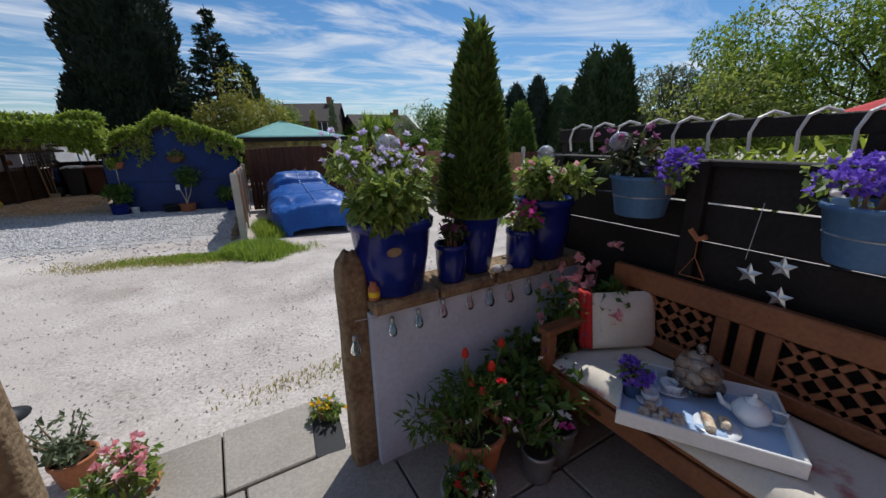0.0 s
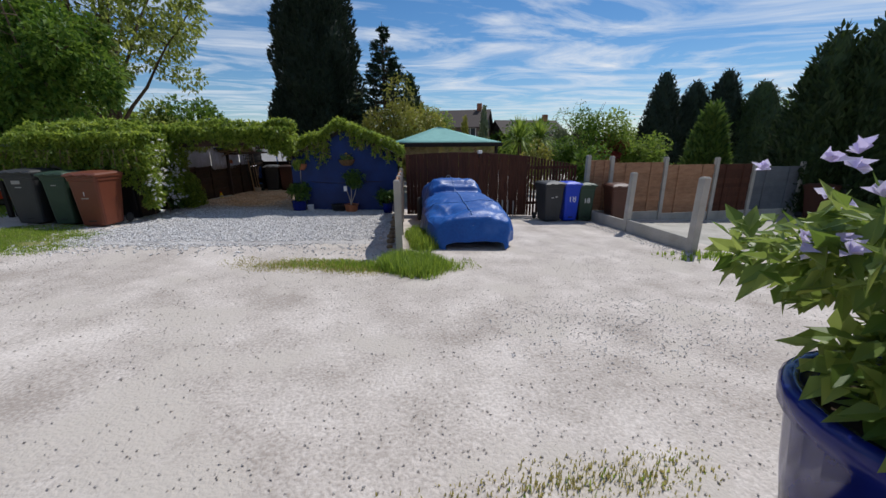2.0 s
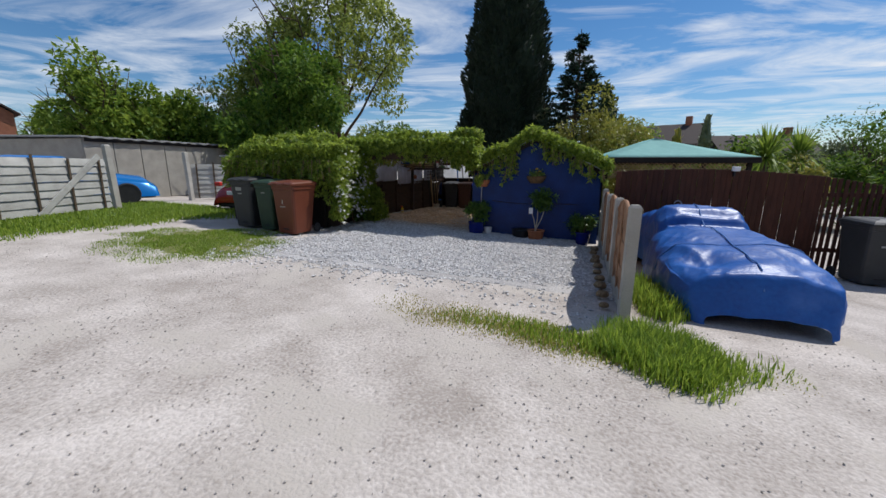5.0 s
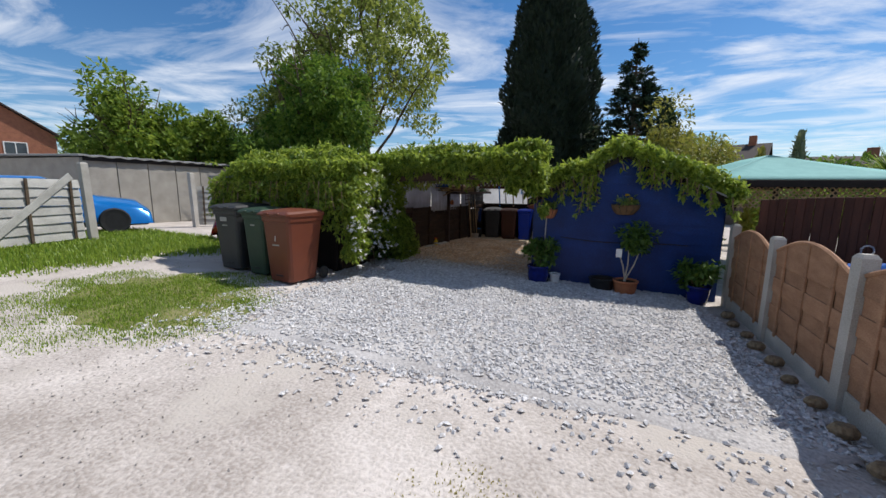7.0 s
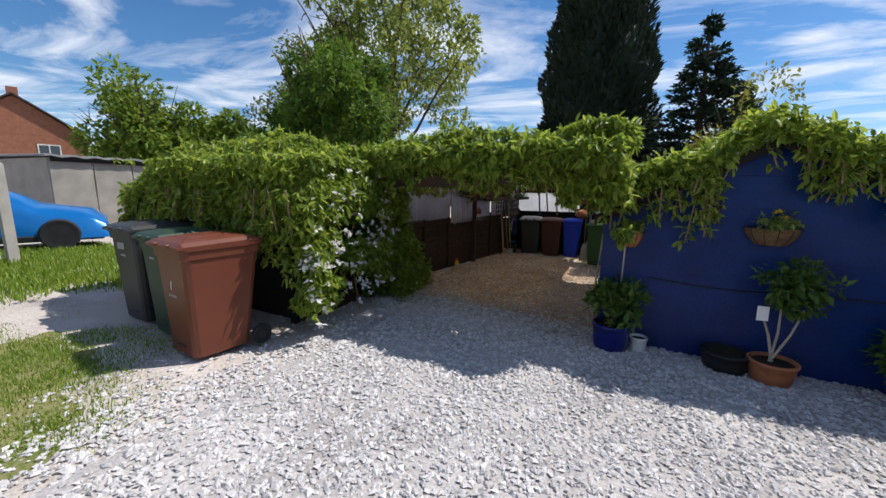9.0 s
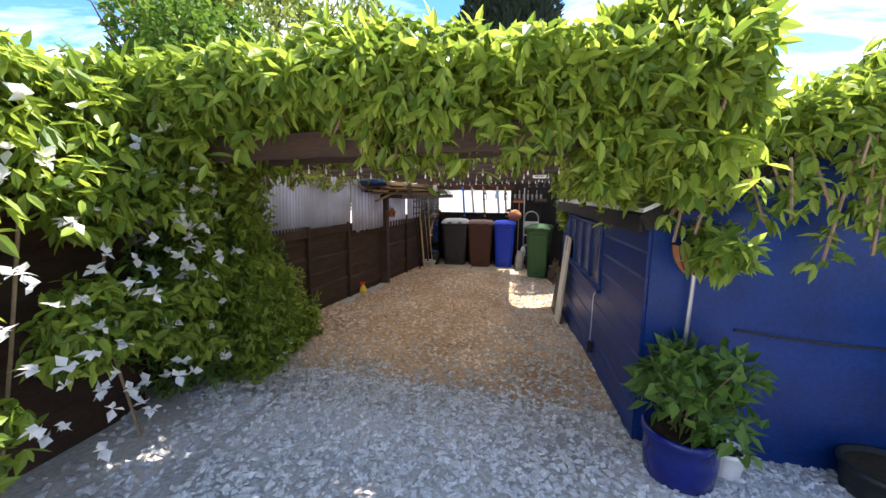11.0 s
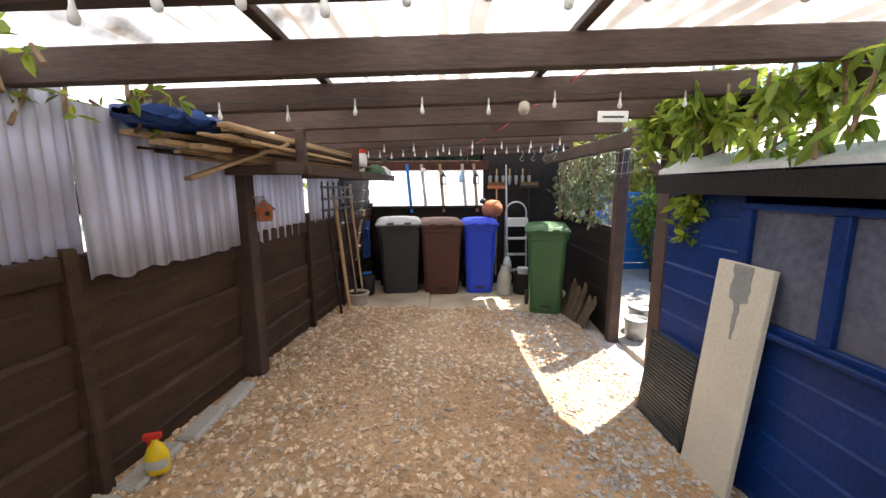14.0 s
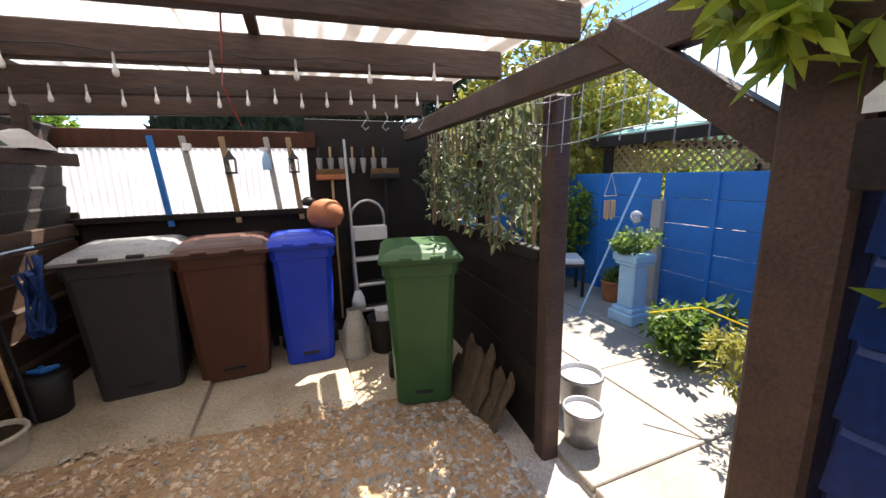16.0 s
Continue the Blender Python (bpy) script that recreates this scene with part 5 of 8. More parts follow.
broadleaf(-11.2, 9.0, 16.0, 7.0, "tall ash tree in airy summer leaf", L_ASH, 17000, 0.30, 0.32, 3, 0.16, 85, 0.15)
broadleaf(-9.6, 1.6, 7.6, 3.3, "dense dark green tree in front of the ash", L_TREEDARK, 17000, 0.24, 0.22, 4, 0.08, 40, 0.27)
cone_tree(0.1, 12.0, 16.0, 2.75, "very tall dark columnar cypress", L_CYPRESS, 24000, 0.34, 5, 0.02, rag=0.3, blunt=0.5)
cone_tree(-2.3, 10.5, 5.6, 1.5, "low dark cypress shoot beside the tall one", L_CYPRESS, 5000, 0.28, 6, power=0.7, rag=0.5)
fir(4.5, 9.3, 9.8, 3.0, "slender spruce with open drooping tiers", L_FIR, 7, 30, 0.24)
broadleaf(-16.0, 9.5, 10.5, 4.6, "airy green tree beside the ash", L_ASH, 14000, 0.28, 0.25, 14, 0.16, 26, 0.32)
fir(2.7, 10.5, 6.0, 1.7, "grey-green spruce behind the carport", L_PALE, 8, 16, 0.2)
cone_tree(6.4, 11.0, 7.4, 1.5, "dark conifer behind the garden shrubs", L_CONDARK, 4000, 0.26, 9, power=0.7, rag=0.4)
for i, (x, y, h, r) in enumerate(((4.5, 2.7, 5.1, 1.75), (6.1, 3.4, 4.9, 1.5), (7.6, 7.5, 5.2, 1.5))):
    broadleaf(x, y, h, r, "golden-green leafy garden shrub", L_GOLD if i < 2 else L_WOOD, 9500, 0.15, 0.08, 40 + i, 0.08, 24, 0.4, cat="shrub")
for i in range(5):
    x, y = 6.0 + i * 1.05 + 0.4 * math.sin(i * 5), 7.0 + 0.3 * math.sin(i)
    cone_tree(x, y, 4.4 + 0.8 * math.sin(i * 2.1), 0.5, "thin upright shoot above the shrubs", L_GOLD if i % 2 else L_PALE, 700, 0.17, 60 + i, power=0.5, rag=0.6)

# ---- background trees, houses, gazebo, car ----
def sky_at(ex, ey, az, dist):
    return ex + dist * math.sin(radians(az)), ey + dist * math.cos(radians(az))


for i, (az, d, h, r, m, lab) in enumerate((
        (-62, 26, 7.8, 2.9, L_WOOD, "bushy green tree behind the garage"), (-56.5, 28, 6.8, 3.4, L_WOOD, "light green tree behind the garage"),
        (-54, 36, 7.2, 3.5, L_ASH, "leafy tree at the end of the lane"), (-51, 30, 7.0, 3.5, L_TREEDARK, "dark bushy tree beyond the garage"),
        (-45, 32, 8.6, 3.2, L_PALE, "thin grey-green tree beyond the garage"))):
    x, y = sky_at(1.3, -10.8, az, d)
    broadleaf(x, y, h, r, lab, m, 6500, 0.34, 0.2, 80 + i, 0.08, 20, 0.38)
for i in range(9):
    x, y = sky_at(1.3, -10.8, -63 + i * 5, 38 + 3 * math.sin(i))
    broadleaf(x, y, 6.2 + math.sin(i * 1.7), 4.0, "mixed hedgerow tree beyond the lane", (L_WOOD, L_ASH, L_TREEDARK)[i % 3], 4200, 0.45, 0.2, 120 + i, 0.03, 18, 0.4)
# trees to the right of the houses
for i, (ex, ey, az, d, h, r, m, lab) in enumerate((
        (3.4, -17.1, 30.5, 33, 6.3, 2.4, L_TREEDARK, "round dark green garden tree"),
        (3.4, -17.1, 27.0, 26, 4.0, 1.4, L_PALE, "bare-twigged pale garden shrub"),
        (3.4, -17.1, 33.5, 24, 3.1, 1.3, L_RED, "copper-red leaved garden shrub"),
        (3.4, -17.1, 36.0, 30, 3.6, 2.0, L_WOOD, "green shrubs behind the panel fence"),
        (3.4, -17.1, 22.5, 27, 4.2, 1.5, L_WOOD, "green garden shrub below the house"),
        (3.5, -18.6, 60.0, 26, 6.8, 3.6, L_PALE, "pale willow with thin branches"),
        (3.5, -18.6, 69.0, 24, 8.0, 4.4, L_WOOD, "tall sunlit woodland tree"),
        (3.5, -18.6, 78.0, 22, 8.6, 4.6, L_WOOD, "tall sunlit woodland tree"),
        (3.5, -18.6, 65.0, 19, 5.2, 3.0, L_ASH, "green woodland tree"),
        (3.5, -18.6, 88.0, 22, 8.0, 4.6, L_ASH, "green woodland tree past the fence"))):
    x, y = sky_at(ex, ey, az, d)
    broadleaf(x, y, h, r, lab + (" in summer" if len(lab.split()) < 4 else ""), m, 15000 if r > 3 else 3600, 0.2 if r > 3 else 0.18, 0.16, 150 + i, 0.06, 26 if r > 3 else 20, 0.34)
for i, (ex, ey, az, d, h, r, m) in enumerate(((3.4, -17.1, 39.7, 34, 8.0, 2.0, L_CYPRESS), (3.4, -17.1, 43.0, 36, 7.4, 2.4, L_CYPRESS), (3.4, -17.1, 46.0, 36, 8.0, 2.2, L_CYPRESS), (3.4, -17.1, 49.5, 36, 7.0, 2.6, L_CONDARK),
                                              (3.5, -18.6, 51.3, 19, 5.9, 1.55, L_CONDARK), (3.5, -18.6, 54.0, 19, 6.0, 1.5, L_CONDARK), (3.4, -17.1, 45.5, 18, 3.9, 0.95, L_CON))):
    x, y = sky_at(ex, ey, az, d)
    cone_tree(x, y, h, r, "dark evergreen conifer beyond the fence" if m != L_CON else "neat cone-shaped green conifer", m, 6000, 0.26, 180 + i, power=0.6, rag=0.22)
for i in range(12):
    x, y = sky_at(3.4, -17.1, 8 + i * 7.5, 46 + 3 * math.sin(i * 2))
    broadleaf(x, y, 5.0 + 0.8 * math.sin(i * 1.3), 4.2, "distant mixed garden tree beyond the houses", (L_WOOD, L_ASH, L_TREEDARK, L_CONDARK)[i % 4], 3600, 0.5, 0.2, 220 + i, 0.02, 16, 0.42)


def palm(x, y, h, n, seed):
    t = thing("cordyline", "spiky cordyline palm with arching strap leaves", "palm", (x, y, P(x, y)), group="cordylines")
    q = random.Random(seed)
    part("trunk", Geo().tube([(0, 0, -0.1), (0.05, 0, h * 0.5), (0, 0.03, h)], [0.14, 0.11, 0.1], 8), M_BARK, t)
    g = Geo()
    for i in range(n):
        a, el = q.uniform(0, 6.28), q.uniform(-0.5, 1.45)
        L = q.uniform(1.0, 1.6)
        d = Vector((math.cos(a) * math.cos(el), math.sin(a) * math.cos(el), math.sin(el)))
        s = Vector((-math.sin(a), math.cos(a), 0)) * 0.034
        b = Vector((0, 0, h))
        m1, m2 = b + d * L * 0.55, b + d * L - Vector((0, 0, 0.22 * L * math.cos(el)))
        g.add([b - s * .6, b + s * .6, m1 + s, m1 - s, m2], [(0, 1, 2, 3), (3, 2, 4)])
    part("leaf_crown", g, L_WOOD, t)


palm(11.6, 3.2, 2.75, 220, 1)
palm(13.0, 3.8, 2.85, 220, 2)
for i, (x, y, h, r) in enumerate(((9.6, 4.5, 2.9, 1.3), (15.6, 3.6, 4.4, 1.7), (17.2, 3.0, 4.6, 1.8), (14.6, 1.2, 2.6, 1.2), (18.5, 1.5, 3.2, 1.6))):
    broadleaf(x, y, h, r, "dark green shrub behind the red-brown fence", (L_WOOD, L_TREEDARK)[i % 2], 3600, 0.18, 0.08, 320 + i, 0.05, 16, 0.4, cat="shrub")
broadleaf(11.6, 0.6, 2.9, 0.8, "pale leggy shrub with white flower heads", L_GOLD, 1600, 0.15, 0.05, 301, 0.1, 10, 0.4, cat="shrub")


def house(x, y, rz, w, d, eave, ridge, wallmat, lab, wins, gable=True):
    t = thing("house", lab, "house", (x, y, 0), rz)
    g = Geo().box((-w / 2, -d / 2, -1), (w / 2, d / 2, eave), 0.02)
    g.add([(-w / 2, -d / 2, eave), (-w / 2, d / 2, eave), (-w / 2, 0, ridge), (-w / 2 + .2, -d / 2, eave), (-w / 2 + .2, d / 2, eave), (-w / 2 + .2, 0, ridge)], [(0, 2, 1), (3, 4, 5), (0, 3, 5, 2), (1, 2, 5, 4)])
    g.add([(w / 2, -d / 2, eave), (w / 2, d / 2, eave), (w / 2, 0, ridge), (w / 2 - .2, -d / 2, eave), (w / 2 - .2, d / 2, eave), (w / 2 - .2, 0, ridge)], [(0, 1, 2), (3, 5, 4), (0, 2, 5, 3), (1, 4, 5, 2)])
    part("wall", g, wallmat, t)
    for s in (-1, 1):
        part("roof", Geo().grid(lambda u, v: (-w / 2 - 0.3 + (w + 0.6) * u, s * (d / 2 + 0.35) * v, ridge + 0.05 + (eave - 0.15 - ridge) * v), 2, 2, (0, 0, 0.12)), M_TILEROOF, t)
    part("chimney", Geo().box((w * 0.3, -0.3, ridge - 0.3), (w * 0.3 + 0.5, 0.3, ridge + 0.8), 0.02), M_BRICK, t)
    for (face, u, z0, ww, hh) in wins:
        m = Matrix.Translation((u, -d / 2, 0)) if face == "f" else Matrix.Translation((-w / 2 if face == "l" else w / 2, u, 0)) @ Matrix.Rotation(radians(-90 if face == "l" else 90), 4, "Z")
        f = part("window", Geo().box((-ww / 2 - .07, -0.05, z0 - .07), (ww / 2 + .07, 0.0, z0), 0.01, m).box((-ww / 2 - .07, -0.05, z0 + hh), (ww / 2 + .07, 0, z0 + hh + .07), 0.01, m).box((-ww / 2 - .07, -0.05, z0), (-ww / 2, 0, z0 + hh), 0.01, m).box((ww / 2, -0.05, z0), (ww / 2 + .07, 0, z0 + hh), 0.01, m).box((-.03, -0.05, z0), (.03, 0, z0 + hh), 0.01, m), M_WHITE, t)
        for s in (-1, 1):
            part("pane", Geo().box((min(s * .03, s * ww / 2), -0.02, z0), (max(s * .03, s * ww / 2), -0.004, z0 + hh), 0.002, m), M_WINDOW, f)


house(13.6, 26.0, -25, 6, 6.0, 3.7, 5.5, M_CLAD, "dark-roofed house beyond the gardens", [("l", -1.2, 2.8, 1.1, 0.9), ("f", -1.6, 2.7, 1.1, 0.9), ("f", 1.6, 2.7, 1.1, 0.9)])
house(21.5, 26.5, 0, 7, 6.0, 2.9, 4.5, M_CLAD, "dark-roofed house beyond the cordylines", [("f", -1.8, 2.4, 1.1, 0.9), ("f", 1.8, 2.4, 1.1, 0.9)])
house(-42.6, 3.9, -20, 9, 7.4, 5.6, 8.3, M_BRICK, "red brick house at the end of the lane", [("f", 2.6, 3.0, 1.1, 1.3), ("r", -1.7, 3.6, 1.1, 1.3), ("r", 1.5, 3.6, 1.1, 1.3), ("f", -2.4, 3.0, 1.1, 1.3)])

# gazebo
gz = thing("gazebo", "timber gazebo with a faded teal canvas hipped roof", "gazebo", (6.05, -1.6, 0))
A, B2, C1 = 1.8, 3.0, 0.8
ez, pz = 1.98, 2.58
for nm, q in (("canopy", [(-A, -B2, ez), (A, -B2, ez), (0, -C1, pz)]), ("canopy", [(A, -B2, ez), (A, B2, ez), (0, C1, pz), (0, -C1, pz)]), ("canopy", [(A, B2, ez), (-A, B2, ez), (0, C1, pz)]), ("canopy", [(-A, B2, ez), (-A, -B2, ez), (0, -C1, pz), (0, C1, pz)])):
    if len(q) == 3:
        q = [q[0], q[1], q[2], q[2]]
    c = [Vector(v) for v in q]
    part(nm, Geo().grid(lambda u, v: (c[0].lerp(c[1], u)).lerp(c[3].lerp(c[2], u), v) - Vector((0, 0, 0.05 * math.sin(math.pi * v) * (0.4 + 0.6 * math.sin(math.pi * u)))), 8, 6, (0, 0, 0.012)), M_TEAL, gz, smooth=True)
for sx in (-1, 1):
    for sy in (-1, 0, 1):
        part("post", Geo().box((sx * A * 0.93 - 0.05, sy * B2 * 0.93 - 0.05, -0.4), (sx * A * 0.93 + 0.05, sy * B2 * 0.93 + 0.05, ez - 0.04), 0.006), M_BLACKFENCE, gz)
for a, b in (((-A, -B2), (A, -B2)), ((A, -B2), (A, B2)), ((A, B2), (-A, B2)), ((-A, B2), (-A, -B2))):
    part("eaves_beam", Geo().beam((*a, ez - 0.07), (*b, ez - 0.07), 0.05, 0.13, 0.006), M_BLACKFENCE, gz)


def lattice(g, p0, p1, z0, z1, step=0.1, w=0.012):
    p0, p1 = Vector((*p0, 0)), Vector((*p1, 0))
    L, H = (p1 - p0).length, z1 - z0
    d = (p1 - p0).normalized()
    n = int((L + H) / step)
    for i in range(n + 1):
        for s in (1, -1):
            a = i * step - (H if s > 0 else 0)
            u0, v0, u1, v1 = a, 0.0, a + H, H
            if s < 0:
                u0, v0, u1, v1 = a, 0.0, a - H, H
            if min(u0, u1) < -0.001 or max(u0, u1) > L + 0.001:
                if u0 < 0:
                    v0, u0 = v0 + (0 - u0), 0
                if u1 > L:
                    v1, u1 = v1 - (u1 - L), L
                if u1 < 0:
                    v1, u1 = v1 + u1, 0
                if u0 > L:
                    v0, u0 = v0 + (u0 - L), L
            if v1 - v0 > 0.02:
                g.beam(p0 + d * u0 + Vector((0, 0, z0 + v0)), p0 + d * u1 + Vector((0, 0, z0 + v1)), w, 0.022, 0.002)
    return g


g = Geo()
lattice(g, (-A * 0.93, -B2 * 0.93), (A * 0.93, -B2 * 0.93), 1.45, 1.84)
part("lattice", g, M_TIMBER, gz, "pale timber lattice under the eaves")
g = Geo()
lattice(g, (-A * 0.9, B2 * 0.93), (-A * 0.9, -B2 * 0.3), 1.52, 1.86)
part("lattice", g, M_TIMBER, gz)

# covered car
car = thing("covered_car", "low car hidden under a creased blue tarpaulin", "car", (5.26, -9.0, P(5.3, -9.1)), -2.5)


def car_z(s):
    pts = ((0, 0.52), (0.03, 0.62), (0.1, 0.71), (0.25, 0.80), (0.42, 0.86), (0.52, 0.86), (0.545, 1.02), (0.60, 1.14), (0.63, 1.15), (0.74, 1.0), (0.82, 0.95), (0.94, 0.9), (1.0, 0.7))
    for (a, za), (b, zb) in zip(pts, pts[1:]):
        if s <= b:
            k = (s - a) / (b - a)
            return za + (zb - za) * (k * k * (3 - 2 * k))
    return pts[-1][1]


def car_fn(u, v):
    s = u
    L = 4.0
    a = math.pi * v
    top = car_z(min(1, max(0, s)))
    endk = min(1, min(s, 1 - s) / 0.10)
    hw = 0.82 * (0.66 + 0.34 * endk ** 0.5) * (1 - 0.05 * s - 0.16 * max(0.0, min(1.0, (s - 0.42) / 0.12)))
    cx = -math.cos(a)
    ex = math.copysign(abs(cx) ** 0.36, cx)
    ez = max(0.0, math.sin(a)) ** 0.42
    x = ex * hw * (1 - 0.10 * (1 - abs(cx)))
    z = 0.14 + (top - 0.14) * ez
    if 0.03 > s:
        z *= 0.35 + 0.65 * (s / 0.03)
    if s > 0.97:
        z *= 0.35 + 0.65 * ((1 - s) / 0.03)
    y = -L / 2 + L * s + (0.06 * (1 - ez) * (-1 if s < 0.5 else 1) if endk < 1 else 0)
    k = 0.05 * noise1(x * 1.7, y * 1.3, z * 2) + 0.06 * (0.3 - abs(noise1(x * 2.6 + y * 1.4, y * 1.5, z * 2.6 + 3))) + 0.028 * (0.25 - abs(noise1(x * 6 - y * 4, y * 3.2, z * 6)))
    fold = 0.02 * math.sin(9 * y + 5 * z + 3 * x) * (1 - ez)
    nrm = Vector((ex, 0, ez)).normalized()
    sag = -0.10 * math.exp(-((s - 0.12) / 0.05) ** 2) * math.exp(-((x + 0.45) / 0.25) ** 2) if ez > 0.7 else 0
    return x + nrm.x * (k + fold), y, max(0.03, z + nrm.z * k + sag)


part("cover", Geo().grid(car_fn, 150, 100), M_TARP, car, smooth=True)
part("cord", Geo().tube([Vector(car_fn(0.02 + i * 0.032, 0.5)) + Vector((0.0, 0, 0.012)) for i in range(31)], 0.008, 6), M_TARPLIGHT, car, "faded seam cord")
part("cord", Geo().tube([Vector(car_fn(0.25, 0.03 + i * 0.0313)) + Vector((0.0, 0, 0.01)) for i in range(31)], 0.007, 6), M_TARPLIGHT, car)
for sx in (-1, 1):
    for sy in (-1.25, 1.3):
        m = Matrix.Translation((sx * 0.68, sy, 0.3)) @ Matrix.Rotation(radians(90), 4, "Y")
        part("wheel", Geo().lathe([(0.18, -0.09), (0.28, -0.1), (0.31, -0.06), (0.31, 0.06), (0.28, 0.1), (0.18, 0.09)], n=24, m=m), M_RUBBER, car)


def parked_car(x, y, rz, paint, lab):
    """A small hatchback; its tail looks along its own -y."""
    c = thing("car", lab, "car", (x, y, P(x, y)), rz)
    prof = [(-2.0, 0.35), (-2.02, 0.55), (-1.95, 0.85), (-1.75, 1.0), (-1.45, 1.35), (-0.9, 1.46), (0.1, 1.45), (0.75, 1.15), (1.0, 0.98), (1.75, 0.86), (1.98, 0.65), (2.0, 0.35)]
    def fn(u, v):
        k = u * (len(prof) - 1)
        i = min(int(k), len(prof) - 2)
        f = k - i
        py, pz = prof[i][0] * (1 - f) + prof[i + 1][0] * f, prof[i][1] * (1 - f) + prof[i + 1][1] * f
        w = 0.84 - 0.17 * max(0, (pz - 0.9) / 0.55)
        e = math.sin(math.pi * v) ** 0.28
        return (2 * v - 1) * w * (1 if 0 < v < 1 else 1.0), py, 0.22 + (pz * 0.94 - 0.22) * e
    part("body", Geo().grid(fn, 44, 20), paint, c, smooth=True)
    part("side_skirt", Geo().box((-0.8, -1.9, 0.18), (0.8, 1.9, 0.3), 0.02), M_BLACK, c)
    part("rear_window", Geo().grid(lambda u, v: (-0.5 + u, -1.735 + 0.25 * v, 1.06 + 0.27 * v), 4, 4, (0, -0.012, 0.01)), M_WINDOW, c)
    for s in (-1, 1):
        part("side_window", Geo().grid(lambda u, v: (s * (0.80 - 0.11 * v), -1.3 + 1.8 * u * (1 - 0.15 * v) + 0.15 * v, 0.98 + 0.32 * v), 6, 3, (s * 0.012, 0, 0)), M_WINDOW, c)
        part("tail_light", Geo().box((s * 0.62 - 0.1, -2.02, 0.78), (s * 0.62 + 0.1, -1.9, 0.9), 0.02), M_RED, c)
        for yy in (-1.25, 1.25):
            m = Matrix.Translation((s * 0.76, yy, 0.31)) @ Matrix.Rotation(radians(90), 4, "Y")
            wh = part("wheel", Geo().lathe([(0.2, -0.09), (0.28, -0.1), (0.31, -0.06), (0.31, 0.06), (0.28, 0.1), (0.2, 0.09)], n=24, m=m), M_RUBBER, c)
            part("rim", Geo().lathe([(0.0, -0.085), (0.06, -0.09), (0.19, -0.075), (0.2, -0.06), (0.2, 0.06), (0.19, 0.075), (0.06, 0.09), (0, 0.085)], n=10, m=m), M_ALU, wh)
    part("number_plate", Geo().box((-0.26, -2.045, 0.55), (0.26, -2.02, 0.66), 0.005), M_WHITE, c)


parked_car(-9.95, -7.9, -24, M_CARBLUE, "bright metallic blue hatchback parked by the garage")
parked_car(-5.4, -4.5, -4, M_CARRED, "dark red hatchback parked behind the hedge")

# ---- climbing vines ----
def vine(name, lab, groups, material, seed, stems=(), flowers=(), cat="climber"):
    """Compound leaves at groups of points, with woody stems and flowers as parts."""
    t = thing(name, lab, cat)
    g = Geo()
    for i, (pts, size, droop) in enumerate(groups):
        pts = np.repeat(np.asarray(pts, float), 3, axis=0)
        leaves(g, pts, size, droop, 0.42, seed + i, spread=1.0, nice=True)
    part("foliage", g, material, t)
    if stems:
        s = Geo()
        for a in stems:
            s.tube(a, 0.008, 5)
        tagged(part("vine_stem", s, M_ROPE, t), kind="stuff")
    for m, pts, size in flowers:
        f = Geo()
        q = np.random.default_rng(seed)
        for c in pts:
            leaves(f, np.repeat(np.array([c]), 6, axis=0), size, 0.0, 0.7, int(q.integers(1e6)), np.tile(np.array([0.3, -0.6, 0.3]), (6, 1)), spread=0.7)
        tagged(part("blossom", f, m, t), kind="stuff")
    return t


vq = np.random.default_rng(5)


def mound(n, x0, x1, y0, y1, zb, zt, thick=0.28, seed=0.0):
    """Points over a rounded hedge top and its sides."""
    out = []
    while len(out) < n:
        u, v = vq.uniform(0, 1), vq.uniform(0, 1)
        x, y = x0 + (x1 - x0) * u, y0 + (y1 - y0) * v
        e = min(1, 4.5 * min(u, 1 - u)) ** 0.5 * min(1, 4.5 * min(v, 1 - v)) ** 0.5
        top = zb + (zt - zb) * e + 0.19 * noise1(x * 1.6, y * 1.6, seed) + 0.06 * noise1(x * 5, y * 5, seed)
        d = thick * vq.uniform(0, 1) ** 1.6
        out.append((x, y, top - d))
    return out


def face(n, p0, p1, zf0, zf1, depth, seed=0.0, gap=0.0, power=1.0):
    """Points over an upright leafy face from p0 to p1, between two heights."""
    out = []
    while len(out) < n:
        u, v = vq.uniform(0, 1), vq.uniform(0, 1) ** power
        x, y = p0[0] + (p1[0] - p0[0]) * u, p0[1] + (p1[1] - p0[1]) * u
        b, t = zf0(u), zf1(u)
        z = t - (t - b) * v
        if noise1(x * 2.1, y * 2.1, z * 1.7 + seed) < gap - 0.5 + 0.35 * v:
            continue
        k = vq.uniform(-1, 1) * depth + 0.10 * noise1(x * 3, z * 3, seed)
        nx, ny = -(p1[1] - p0[1]), p1[0] - p0[0]
        L = math.hypot(nx, ny)
        out.append((x + nx / L * k, y + ny / L * k, z))
    return out


def strands(n, x0, x1, y0, y1, ztop, lmin, lmax, per=9, seed=1):
    q = random.Random(seed)
    pts, stems = [], []
    for _ in range(n):
        x, y = q.uniform(x0, x1), q.uniform(y0, y1)
        L = q.uniform(lmin, lmax)
        z0 = ztop(x, y)
        dx, dy = q.uniform(-0.1, 0.1), q.uniform(-0.1, 0.1)
        stems.append([(x + dx * k / 4, y + dy * k / 4, z0 - L * k / 4) for k in range(5)])
        for k in range(max(2, int(per * L / 0.4))):
            u = q.uniform(0, 1)
            pts.append((x + dx * u + q.uniform(-0.05, 0.05), y + dy * u + q.uniform(-0.05, 0.05), z0 - L * u))
    return pts, stems


